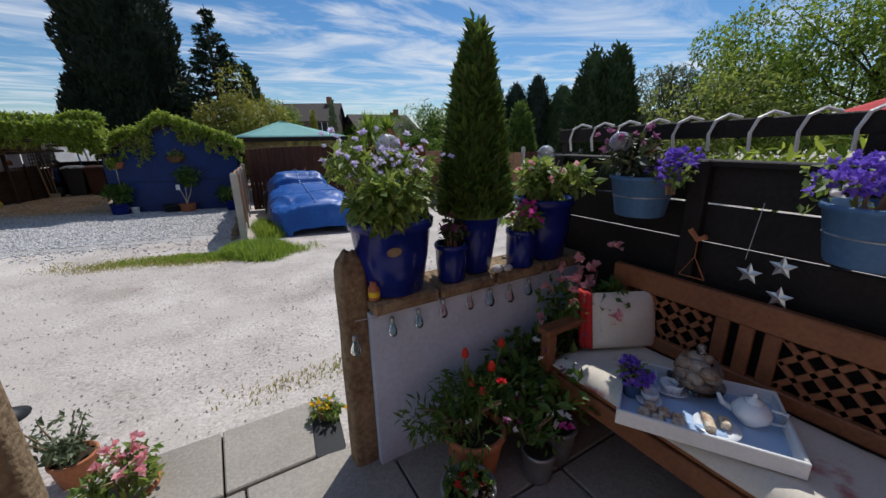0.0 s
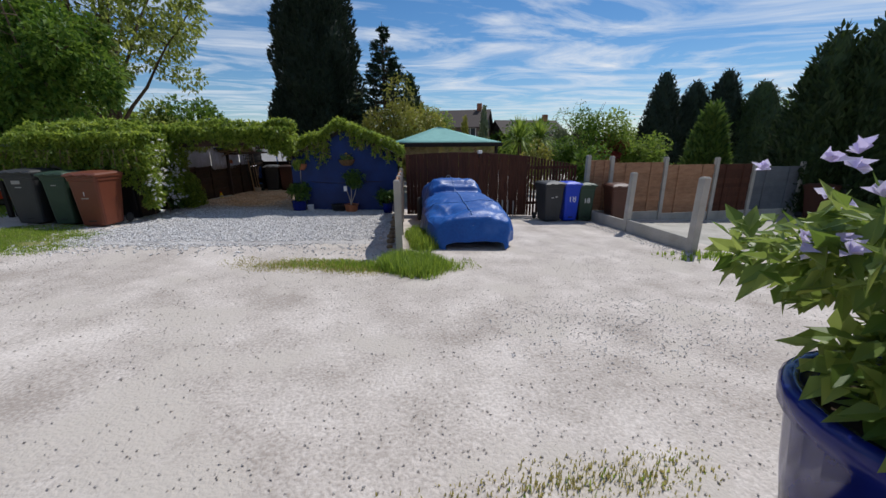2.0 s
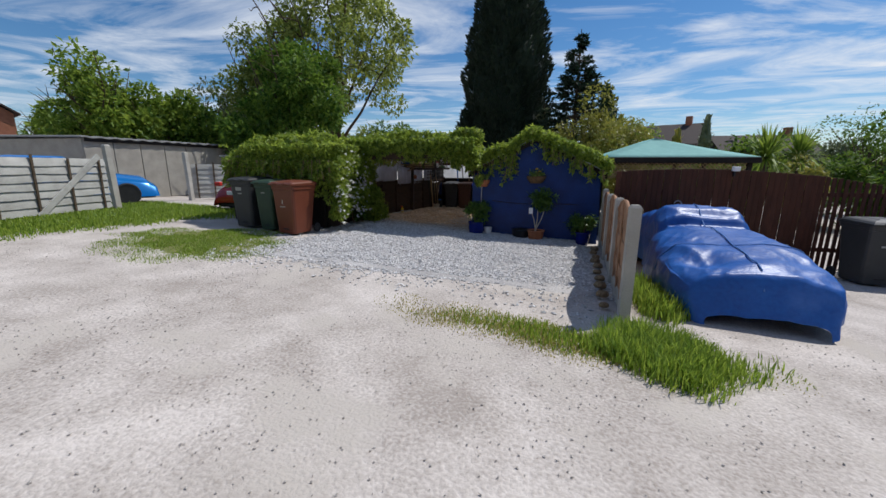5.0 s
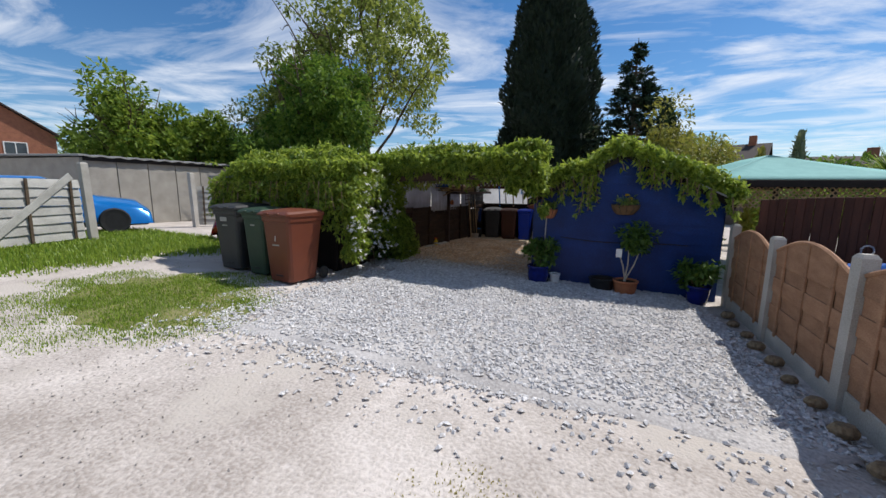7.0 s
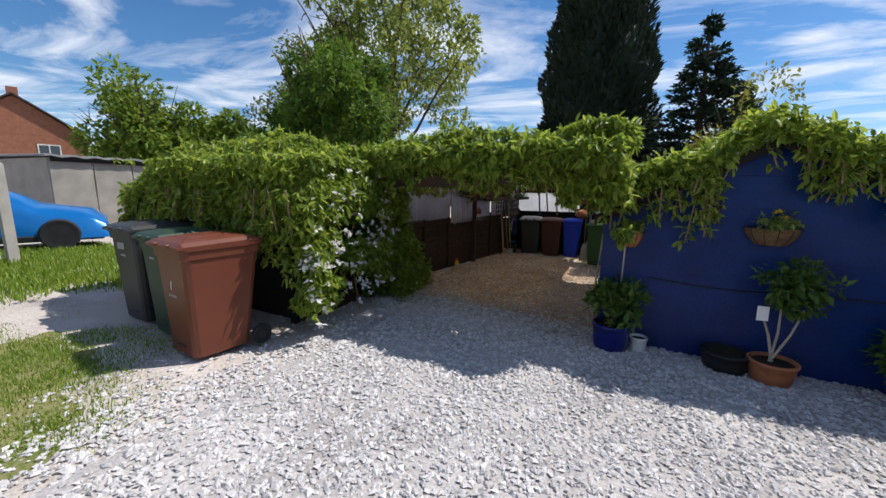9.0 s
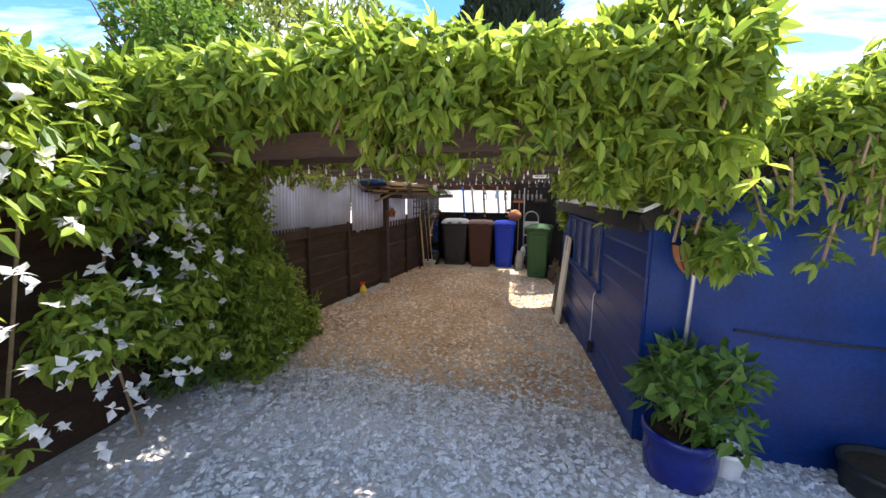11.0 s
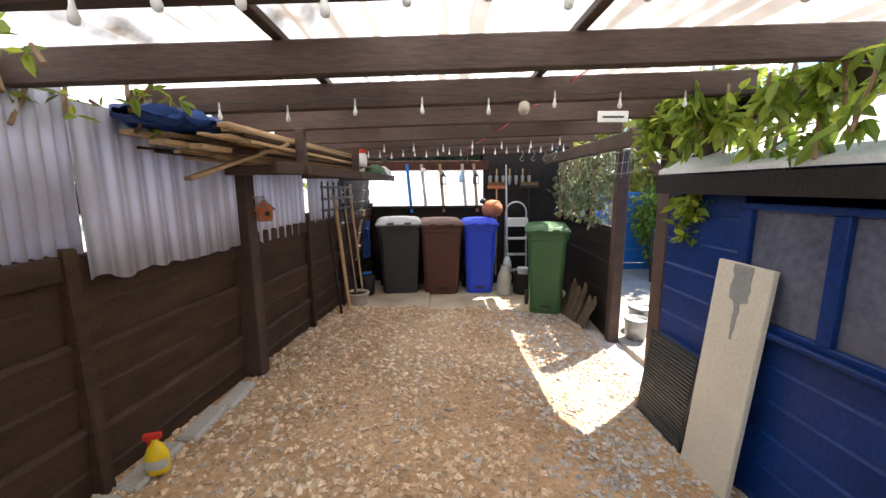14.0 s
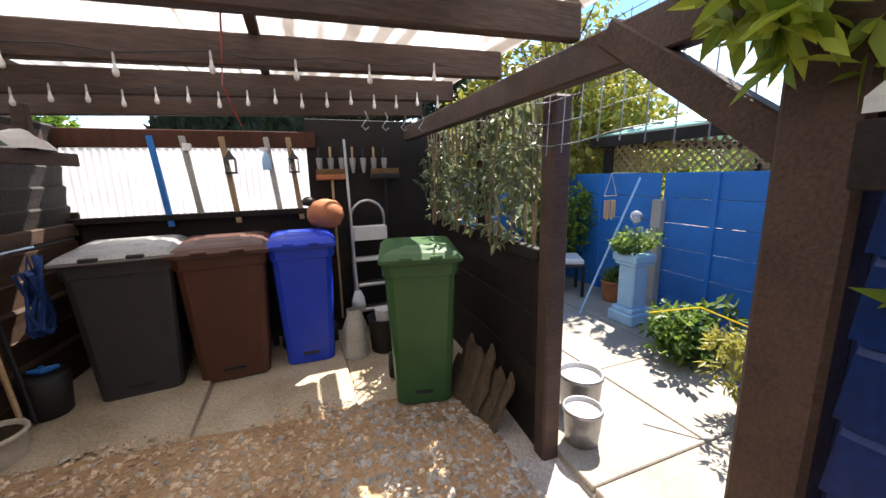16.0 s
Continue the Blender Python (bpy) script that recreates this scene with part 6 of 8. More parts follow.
# lean-to store hidden under the hedge
st = thing("lean_to_store", "small timber store with pale panels smothered by vines", "shed")
for x in (-4.5, -3.2, -2.05):
    part("post", Geo().box((x - 0.04, -7.62, 0.2), (x + 0.04, -7.54, 1.95), 0.006), M_BLACKFENCE, st)
part("panel", Geo().box((-4.45, -7.5, 0.25), (-3.2, -7.47, 1.9), 0.004), M_FADED, st)
part("panel", Geo().box((-3.19, -7.5, 0.25), (-2.0, -7.47, 1.9), 0.004), M_BLACKFENCE, st)
part("side_panel", Geo().box((-2.02, -7.46, 0.25), (-1.99, -6.5, 1.9), 0.004), M_BROWNFENCE, st)
part("side_panel", Geo().box((-4.52, -7.46, 0.25), (-4.49, -6.2, 1.9), 0.004), M_BLACKFENCE, st)
part("roof", Geo().box((-4.7, -7.75, 1.92), (-1.85, -6.2, 1.97), 0.006), M_FELT, st)
h_pts = mound(5600, -4.35, -1.35, -8.05, -6.1, 1.75, 2.40, 0.35, 1.0)
f1 = face(2100, (-4.3, -7.98), (-1.55, -7.95), lambda u: 1.45 - 0.2 * noise1(u * 7, 2) - 0.7 * max(0, u - 0.6) * 2, lambda u: 2.2, 0.12, 1.0, 0.0, 1.3)
f2 = face(4600, (-1.5, -8.0), (-1.62, -6.3), lambda u: 0.55 + 0.35 * noise1(u * 5, 7), lambda u: 2.2, 0.14, 4.0, 0.2, 1.25)
s_p, s_s = strands(70, -4.3, -1.45, -8.15, -7.9, lambda x, y: 1.85, 0.25, 0.6, 14, 3)
vine("hedge_vine", "thick sunlit creeper smothering a timber store", [(h_pts, 0.086, 0.6), (f1, 0.084, 1.0), (f2, 0.08, 0.9), (s_p, 0.084, 1.0)], L_VINE, 300, s_s,)
# clematis with white flowers down the hedge's corner and along the fence
c1 = face(1500, (-1.78, -6.7), (-2.0, -5.0), lambda u: P(-1.9, -6) + 0.1 + 0.25 * noise1(u * 4, 3), lambda u: 1.95 - 0.75 * u, 0.16, 9.0, 0.1)
fl = [(-1.36 + vq.normal() * 0.05 - 0.12 * k, -7.75 + 1.5 * k + vq.normal() * 0.1, 2.05 - 1.5 * vq.uniform(0, 1)) for k in vq.uniform(0, 1, 105)]
fl += [(-1.40 + vq.normal() * 0.06, -7.95 + vq.normal() * 0.1, 1.15 + vq.normal() * 0.22) for _ in range(30)]
fl += [(-1.50 + vq.normal() * 0.05, -5.75 + vq.normal() * 0.1, 0.33 + vq.normal() * 0.05) for _ in range(3)]
vine("clematis", "dark-leaved clematis with white star flowers on the fence", [(c1, 0.085, 0.7)], L_VINEDARK, 330, [[(-1.75, -7.4, 0.3), (-1.7, -7.3, 1.0), (-1.75, -7.1, 2.0)], [(-1.7, -6.8, 0.28), (-1.76, -6.9, 1.1), (-1.7, -6.7, 2.0)]], [(F_WHITE, fl, 0.052)])
ib = face(4000, (-1.62, -6.15), (-1.72, -4.95), lambda u: 0.2, lambda u: 1.25 - 0.35 * u, 0.20, 3.0, 0.0)
ib2 = face(900, (-1.85, -6.5), (-1.95, -5.5), lambda u: 1.0, lambda u: 2.15 - 0.2 * u, 0.15, 5.0, 0.0)
ib2 += face(800, (-1.68, -6.05), (-1.74, -5.5), lambda u: 1.0, lambda u: 2.15, 0.13, 6.0, -0.1)
vine("fence_vine", "leafy creeper spilling over the dark fence inside", [(ib, 0.064, 0.5), (ib2, 0.068, 0.6)], L_VINE, 340, [[(-1.8, -6.2 + 0.3 * i, 0.25), (-1.72 + 0.05 * math.sin(i), -6.1 + 0.3 * i, 0.8), (-1.85, -6.2 + 0.32 * i, 1.5 - 0.15 * i)] for i in range(5)])
# swag over the carport's front beam
p_pts = mound(4200, -2.3, 1.45, -6.75, -5.75, 2.1, 2.47, 0.32, 7.0)
s_p, s_s = strands(90, -2.1, 1.3, -6.75, -5.8, lambda x, y: 2.22 + 0.05 * math.sin(x * 5), 0.1, 0.3, 18, 4)
t_p, t_s = strands(70, -1.9, 1.2, -5.8, -5.35, lambda x, y: 2.12 + 0.04 * math.sin(x * 5), 0.1, 0.28, 18, 14)
fr = face(1700, (-2.2, -6.72), (1.35, -6.72), lambda u: 2.1 + 0.06 * math.sin(u * 17) - (0.1 if u < 0.12 else 0), lambda u: 2.38, 0.1, 11.0, -0.2)
vine("carport_vine", "creeper swagged over the carport's front beam", [(p_pts, 0.10, 0.6), (s_p, 0.095, 1.2), (fr, 0.095, 0.9), (t_p, 0.08, 1.2)], L_VINE, 350, s_s + t_s)
# corner column and the shed's gable
cc = face(3000, (0.75, -6.4), (1.45, -6.4), lambda u: 1.75 - 0.35 * u + 0.2 * noise1(u * 6, 3), lambda u: 2.5 + 0.1 * math.sin(3 * u), 0.22, 13.0, -0.1)
ga1, ga2 = [], []
for i in range(3800):
    u = vq.uniform(-1, 1)
    x = sm + u * 1.65
    z = APEX + 0.08 - abs(u) * 0.70 + 0.14 * noise1(x * 2.2, 4.0) + vq.uniform(-0.12, 0.18)
    ga1.append((x, -6.2 + vq.uniform(-0.16, 0.5), z))
s_p, s_s = strands(45, 1.25, 4.2, -6.36, -6.2, lambda x, y: APEX - abs(x - sm) * 0.44 - 0.05, 0.1, 0.36, 13, 6)
s_p2, s_s2 = strands(6, 1.95, 2.3, -6.28, -6.2, lambda x, y: 2.0, 0.4, 0.8, 15, 7)
vine("shed_vine", "creeper trailing along the blue shed's gable", [(cc, 0.09, 0.9), (ga1, 0.088, 0.7), (s_p, 0.088, 1.1), (s_p2, 0.085, 1.0)], L_VINE, 360, s_s + s_s2)
rs = face(1900, (1.22, -5.6), (1.3, -4.1), lambda u: 1.62 + 0.15 * math.sin(u * 21), lambda u: 2.08, 0.13, 17.0, 0.1)
near = face(90, (1.2, -2.95), (1.25, -2.7), lambda u: 1.22, lambda u: 1.5, 0.08, 19.0, 0.0) + face(330, (1.14, -3.1), (1.32, -2.2), lambda u: 1.74 + 0.08 * math.sin(u * 9), lambda u: 2.12, 0.16, 29.0, 0.0)
s_p, s_s = strands(46, 0.98, 1.4, -5.3, -2.8, lambda x, y: 2.02, 0.15, 0.4, 16, 8)
vine("side_vine", "bright creeper trailing along the carport's side beam", [(rs, 0.092, 0.7), (near, 0.092, 0.5), (s_p, 0.10, 1.0)], L_VINE, 370, s_s)
sv, sv_s = strands(70, -1.95, -1.5, -5.6, -2.6, lambda x, y: roof(x) + 0.05, 0.06, 0.22, 10, 9)
vine("eaves_vine", "thin creeper along the fence-side eaves", [(sv, 0.07, 0.4)], L_VINE, 380, sv_s)
tr = face(800, (1.50, -1.25), (1.62, 0.7), lambda u: 1.12, lambda u: 1.95, 0.12, 23.0, -0.1)
vine("trellis_bamboo", "thin bamboo and climbers on the divider trellis", [(tr, 0.07, 0.8)], L_PALE, 390, [[(1.5 + 0.06 * math.sin(i), -1.2 + i * 0.085, 1.08), (1.52, -1.19 + i * 0.085, 1.95)] for i in range(22)])

# ---- front garden ----
GF = 0.45


def paving(name, x0, x1, y0, y1, z, cols, rows, lab, skip=None, thick=0.05, material=None):
    t = thing(name, lab, "paving", kind="structure")
    part("base", Geo().box((x0 - 0.01, y0 - 0.01, z - 0.45), (x1 + 0.01, y1 + 0.01, z - 0.035), 0.01), M_SOIL if material is None else material, t)
    w, d = (x1 - x0) / cols, (y1 - y0) / rows
    for i in range(cols):
        for j in range(rows):
            dz = 0.004 * noise1(i * 3.1, j * 2.3)
            part("slab", Geo().box((x0 + i * w + 0.005, y0 + j * d + 0.005, z - thick + dz), (x0 + (i + 1) * w - 0.005, y0 + (j + 1) * d - 0.005, z + dz), 0.006), material or M_SLAB, t)
    return t


paving("garden_paving", 1.0, 5.25, -20.2, -17.05, GF, 7, 5, "worn stone paving in the front garden")
paving("entrance_step", 2.85, 3.85, -17.04, -16.62, GF - 0.005, 2, 1, "worn stone step between the gate posts")


def stone_post(x, y, h, w, lab, seed, lean=(0, 0)):
    """A rough hewn gate post with a broken, rounded head."""
    def fn(u, v):
        a = 2 * math.pi * u
        c, s = math.cos(a), math.sin(a)
        k = max(abs(c), abs(s)) ** 0.75
        r = w / 2 / k
        z = h * v
        top = 1.0
        if v > 0.9:
            top = math.sqrt(max(0.0, 1 - ((v - 0.9) / 0.1) ** 2 * 0.85))
        r *= top * (1.08 - 0.1 * v) * (1 + 0.07 * noise1(c * 2, s * 2, z * 4 + seed))
        return c * r * 1.0 + lean[0] * v, s * r * 0.85 + lean[1] * v, z + 0.02 * noise1(c * 3, s * 3, seed) * (v > 0.9)
    g = Geo().grid(fn, 28, 26)
    k = len(g.v)
    g.v.append((lean[0], lean[1], h * 1.0))
    for i in range(28):
        g.f.append((i * 27 + 26, (i + 1) * 27 + 26, k))
    return solo("gate_post", g, M_SANDSTONE, lab, "post", (x, y, GF), smooth=True)


stone_post(3.93, -17.16, 0.99, 0.12, "rough weathered stone gate post beside the white wall", 1.0)
stone_post(2.82, -17.12, 1.05, 0.15, "thick hewn sandstone gate post with a broken head", 5.0, (0.0, 0.0))


def garden_wall(x0, x1, y0, y1, lab):
    t = thing("garden_wall", lab, "wall", kind="structure")
    def fn(u, v):
        x = x0 + (x1 - x0) * u
        return x, y0 + 0.008 * noise1(x * 6, v * 5), GF - 0.02 + (1.19 - GF + 0.02) * v
    part("face", Geo().grid(fn, 30, 18, (0, y1 - y0, 0)), M_WHITEWALL, t)
    n = 4
    w = (x1 - x0) / n
    for i in range(n):
        part("coping_stone", Geo().box((x0 + i * w + 0.004, y0 - 0.035 + 0.01 * noise1(i, 2.0), 1.192), (x0 + (i + 1) * w - 0.004, y1 + 0.03, 1.25 + 0.006 * noise1(i, 5.0)), 0.014), M_SANDSTONE, t)
    return t


garden_wall(3.97, 5.2, -17.25, -17.08, "low white rendered garden wall with brown stone coping")
garden_wall(1.2, 2.74, -17.25, -17.08, "low white rendered wall with stone coping and ornaments")


def pot(x, y, z, r, h, material, lab, rb=None, band=True, soil=True, name="plant_pot", mark=False):
    rb = rb or r * 0.72
    t = thing(name, lab, "plant pot", (x, y, z), group="plant pots")
    part("body", Geo().lathe([(rb * 0.9, 0), (rb, 0.008), ((r + rb) / 2 * 1.03, h * 0.5), (r * 0.98, h * 0.86), (r * 1.05, h * 0.88), (r * 1.06, h * 0.97), (r * 1.02, h), (r * 0.93, h), (r * 0.9, h * 0.86)], n=32), material, t, smooth=True)
    if soil:
        part("soil", Geo().lathe([(0, h * 0.88), (r * 0.5, h * 0.9), (r * 0.9, h * 0.87)], n=20), M_SOIL, t)
    if mark:
        part("plaque", Geo().lathe([(0, 0), (0.028, 0.002), (0.03, 0.006), (0, 0.007)], n=16, m=Matrix.Translation((-0.055, -(r + rb) / 2 * 1.02, h * 0.66)) @ Matrix.Rotation(radians(90), 4, "X"), squash=0.6), M_SANDSTONE, t)
    return t


def bush(name, x, y, z, r, h, n, size, material, lab, seed, flowers=(), droop=0.3, cat="plant", stems=6, aspect=0.5):
    """A potted plant: stems, a lumpy leafy crown and separate flower heads."""
    t = thing(name, lab, cat, (x, y, z))
    q = random.Random(seed)
    for i in range(stems):
        a = q.uniform(0, 6.28)
        g = Geo().tube([(0.02 * math.cos(a), 0.02 * math.sin(a), -0.03), (r * 0.35 * math.cos(a), r * 0.35 * math.sin(a), h * 0.5), (r * 0.7 * math.cos(a), r * 0.7 * math.sin(a), h * q.uniform(0.6, 0.95))], [0.006, 0.005, 0.003], 5)
        part("stem", g, M_ROPE, t)
    p, d = cloud(n, (0, 0, h * 0.52), (r, r, h * 0.52), seed, 0.4, 16, 0.42)
    part("foliage", leaves(Geo(), p, size, droop, aspect, seed, d * 0.7), material, t)
    for m, count, fs, where in flowers:
        pts, dd = cloud(count, (0, 0, h * where), (r * 1.02, r * 1.02, h * 0.45), seed + 9, 0.95, 12, 0.4)
        for c, dv in zip(pts, dd):
            f = Geo()
            leaves(f, np.repeat(np.array([c]), 7, axis=0), fs, -0.1, 0.85, q.randrange(10 ** 6), np.tile(np.array([0, -0.4, 0.5]) + dv * 0.6, (7, 1)), fold=0.5, spread=0.75)
            part("flower", f, m, t)
    return t


CT = 1.252
pot(4.11, -17.17, CT, 0.165, 0.31, M_GLAZE, "large cobalt glazed pot on the wall coping", 0.125, mark=True)
bush("bedding_plant", 4.11, -17.17, CT + 0.28, 0.28, 0.31, 2800, 0.044, L_POT, "bushy variegated plant with pale lilac flowers", 401, [(F_LILAC, 80, 0.018, 0.85)])
pot(4.37, -17.22, CT, 0.072, 0.17, M_GLAZE, "small cobalt glazed pot with a rolled rim", 0.062)
bush("bedding_plant", 4.37, -17.22, CT + 0.15, 0.075, 0.13, 150, 0.035, L_BRONZE, "small dusky mauve flowering plant", 402, [(F_MAUVE, 15, 0.020, 0.7)])
pot(4.53, -17.17, CT, 0.115, 0.30, M_GLAZE, "tall cobalt glazed pot holding a conifer", 0.075)
ct = cone_tree(4.53, -17.17, 0.80, 0.155, "small dense green conifer in a blue pot", L_CON, 6500, 0.045, 403, 0.0, 0.62, 0.12, -0.3, z=CT + 0.27, trunk=0.02)
pot(4.755, -17.24, CT, 0.07, 0.185, M_GLAZE, "small cobalt glazed cylindrical pot", 0.066)
bush("bedding_plant", 4.755, -17.24, CT + 0.16, 0.095, 0.13, 190, 0.04, L_POT, "small plant with magenta daisy flowers", 404, [(F_MAGENTA, 20, 0.023, 0.8)])
pot(4.97, -17.17, CT, 0.145, 0.31, M_GLAZE, "large dark cobalt glazed pot near the fence", 0.115)
bush("bedding_plant", 4.97, -17.17, CT + 0.29, 0.2, 0.21, 700, 0.055, L_POT, "leafy green plant with pink blooms", 405, [(F_PINK, 8, 0.024, 0.7)])
for x, y, s in ((4.6, -17.26, 0.035), (4.655, -17.27, 0.028), (4.55, -17.13, 0.02)):
    g = Geo().lathe([(0, 0), (s * 0.8, s * 0.1), (s, s * 0.45), (s * 0.7, s * 0.85), (0, s)], n=12, squash=0.7)
    solo("pebble", g, M_CHIP, "pale smooth pebble resting on the coping", "pebble", (x, y, CT if s > 0.025 else CT + 0.29), smooth=True)
g = thing("trinket_jar", "tiny brown glass jar with a gold label", "jar", (3.995, -17.24, CT))
part("jar", Geo().lathe([(0.02, 0), (0.023, 0.005), (0.023, 0.05), (0.014, 0.062), (0.014, 0.075)], n=16), M_TERRA, g, smooth=True)
part("label", Geo().lathe([(0.0235, 0.014), (0.0235, 0.036)], n=16), M_YELLOW, g)


def globe(x, y, z, r, lab, base):
    t = thing("solar_globe", lab, "garden light", (x, y, z), group="solar globes")
    part("globe", Geo().lathe([(r * math.sin(math.pi * i / 14), -r * math.cos(math.pi * i / 14)) for i in range(15)], n=24), M_CRACKLE, t, smooth=True)
    part("collar", Geo().lathe([(r * 0.4, -r * 1.12), (r * 0.45, -r * 1.0), (r * 0.35, -r * 0.9)], n=16), M_STEEL, t)
    part("stake", Geo().tube([(0, 0, -r), (0, 0, base - z)], 0.005, 6), M_STEEL, t)
    return t


globe(4.165, -17.06, 1.83, 0.052, "crackled glass solar globe on a stake", CT + 0.25)
globe(4.985, -17.15, 1.775, 0.043, "crackled glass solar globe above a pot", CT + 0.25)
globe(5.0, -17.55, 1.83, 0.045, "crackled glass solar globe in a hanging bucket", 1.6)
bf = thing("metal_butterfly", "rusty metal butterfly ornament on a wire", "ornament", (4.29, -17.0, 1.56))
part("wire", Geo().tube([(0, 0, 0), (0, 0, 0.27)], 0.003, 5), M_STEEL, bf)
part("wing", Geo().grid(lambda u, v: (-0.02 - 0.07 * v, 0.01 * v, 0.26 + 0.10 * (u - 0.3) * (0.3 + v)), 5, 5, (0, 0.002, 0)), M_TERRA, bf)
part("wing", Geo().grid(lambda u, v: (0.0 + 0.09 * v, 0.01 * v, 0.25 + 0.05 * (u - 0.5) * (0.3 + v)), 5, 5, (0, 0.002, 0)), M_TERRA, bf)

# string of little bulb lights on the wall
for i in range(8):
    x = 3.93 + i * 0.12 + (0.02 if i > 3 else 0)
    y, z = (-17.275, 1.165 - 0.012 * math.sin(i * 1.3))
    if i == 0:
        x, y, z = 3.9, -17.245, 1.10
    t = thing("bulb_light", "coloured glass bulb light hung on the white wall", "light", (x, y, z), group="bulb lights")
    mm = (M_BULBBLUE, M_BULBBLUE, M_BULBBLUE, M_BULBPINK, M_BULBPINK, M_BULBBLUE, M_BULBPINK, M_BULBBLUE)[i]
    part("glass", Geo().lathe([(0.009, 0.0), (0.011, -0.012), (0.019, -0.035), (0.021, -0.05), (0.015, -0.064), (0, -0.068)], n=16), mm, t, smooth=True)
    part("cap", Geo().lathe([(0.009, 0.0), (0.010, 0.018), (0.004, 0.022)], n=12), M_STEEL, t)
wire = [(3.9 + i * 0.1, -17.27, 1.195 - 0.008 * math.sin(i * 2.1)) for i in range(13)]
solo("light_cable", Geo().tube(wire, 0.002, 5), M_WIRE, "thin cable of the bulb lights along the wall", "cable")

# black fence on the right
bfz = thing("fence_east", "tall black-stained boarded fence with light through its gaps", "fence", kind="structure")
for i in range(8):
    z0 = GF + 0.02 + i * 0.16
    for a, b in ((-20.2, -18.75), (-18.74, -17.05)):
        part("board", Geo().box((5.24 + 0.006 * (i % 2), a, z0), (5.265 + 0.006 * (i % 2), b, z0 + (0.152 if i > 4 else 0.164)), 0.004), M_BLACKFENCE, bfz)
for y in (-20.1, -18.75, -17.78, -17.05):
    part("post", Geo().box((5.19, y - 0.035, GF - 0.02), (5.238, y + 0.035, 1.76), 0.005), M_BLACKFENCE, bfz)
part("cap_rail", Geo().box((5.21, -20.2, 1.735), (5.31, -17.0, 1.76), 0.004), M_BLACKFENCE, bfz)
part("high_rail", Geo().beam((5.42, -20.2, 1.93), (5.42, -16.85, 1.86), 0.045, 0.075, 0.005), M_BLACKFENCE, bfz)
for y in (-16.9, -18.2, -19.5):
    part("stay", Geo().box((5.40, y - 0.025, 1.0), (5.44, y + 0.025, 1.86), 0.004), M_BLACKFENCE, bfz)
for i in range(13):
    y = -16.95 - i * 0.15
    z = 1.86 + (-16.85 - y) * 0.02
    hook = [(5.40, y, z - 0.09), (5.385, y, z - 0.02), (5.385, y - 0.02, z + 0.035), (5.42, y - 0.05, z + 0.06), (5.46, y - 0.085, z + 0.045)]
    solo("fence_hook", Geo().tube(hook, 0.007, 6), M_WHITE, "white curved metal hook on the top rail", "hook", group="fence hooks")
vine("fence_top_ivy", "sunlit ivy along the fence behind the bench", [(mound(500, 5.3, 5.75, -19.6, -17.6, 1.62, 1.84, 0.12, 3.0), 0.06, 0.2)], L_VINE, 420)
pr = thing("parasol", "red canvas parasol over the next garden", "parasol", (9.0, -18.3, -0.2))
part("canopy", Geo().lathe([(1.5, 2.05), (1.5, 2.12), (0.05, 2.62), (0.0, 2.64)], n=8), M_REDCLOTH, pr)
part("pole", Geo().tube([(0, 0, -0.5), (0, 0, 2.6)], 0.022, 8), M_TIMBER, pr)


def hanging_bucket(x, y, z, r, seed, fl, lab):
    t = thing("hanging_bucket", lab, "bucket", (x, y, z))
    part("bucket", Geo().lathe([(r * 0.72, 0), (r * 0.75, 0.006), (r * 0.95, 0.15), (r * 1.02, 0.155), (r * 1.02, 0.17), (r * 0.93, 0.17), (r * 0.9, 0.14)], n=28), M_ZINC, t, smooth=True)
    part("soil", Geo().lathe([(0, 0.15), (r * 0.9, 0.145)], n=20), M_SOIL, t)
    part("band", Geo().tube([(r * 0.86 * math.cos(a), r * 0.86 * math.sin(a), 0.085) for a in [k * 2 * math.pi / 20 for k in range(21)]], 0.003, 5), M_STEEL, t)
    part("bracket", Geo().tube([(r, 0, 0.16), (5.24 - x, 0, 0.2)], 0.005, 5), M_STEEL, t)
    return t


hanging_bucket(5.08, -17.62, 1.53, 0.13, 1, None, "blue-grey tin bucket hung on the black fence")
bush("bedding_plant", 5.05, -17.57, 1.68, 0.15, 0.17, 420, 0.045, L_BRONZE, "trailing plant with dusky pink flowers in a bucket", 411, [(F_MAUVE, 20, 0.024, 0.85)])
bush("campanula", 5.06, -17.76, 1.66, 0.1, 0.13, 100, 0.03, L_POT, "mound of bright purple campanula flowers", 412, [(F_PURPLE, 87, 0.019, 0.6)])
hanging_bucket(5.06, -18.32, 1.50, 0.13, 2, None, "teal-blue tin bucket hung further along the fence")
bush("campanula", 5.04, -18.28, 1.64, 0.16, 0.16, 150, 0.035, L_POT, "trailing purple campanula in a tin bucket", 413, [(F_PURPLE, 100, 0.020, 0.6), (F_WHITE, 7, 0.027, 0.3)])

# bench with lattice back, tray and tea things
be = thing("bench", "orange-brown wooden bench with a lattice back", "bench", (0, 0, GF))
for i in range(4):
    part("seat_slat", Geo().box((4.70 + i * 0.12, -19.3, 0.40), (4.808 + i * 0.12, -17.5, 0.425), 0.005), M_ORANGEWOOD, be)
part("front_rail", Geo().box((4.69, -19.3, 0.31), (4.725, -17.5, 0.395), 0.005), M_ORANGEWOOD, be)
for x in (4.72, 5.15):
    for y in (-19.25, -17.55):
        part("leg", Geo().box((x - 0.03, y - 0.03, 0), (x + 0.03, y + 0.03, 0.4 if x < 5 else 0.76), 0.005), M_ORANGEWOOD, be)
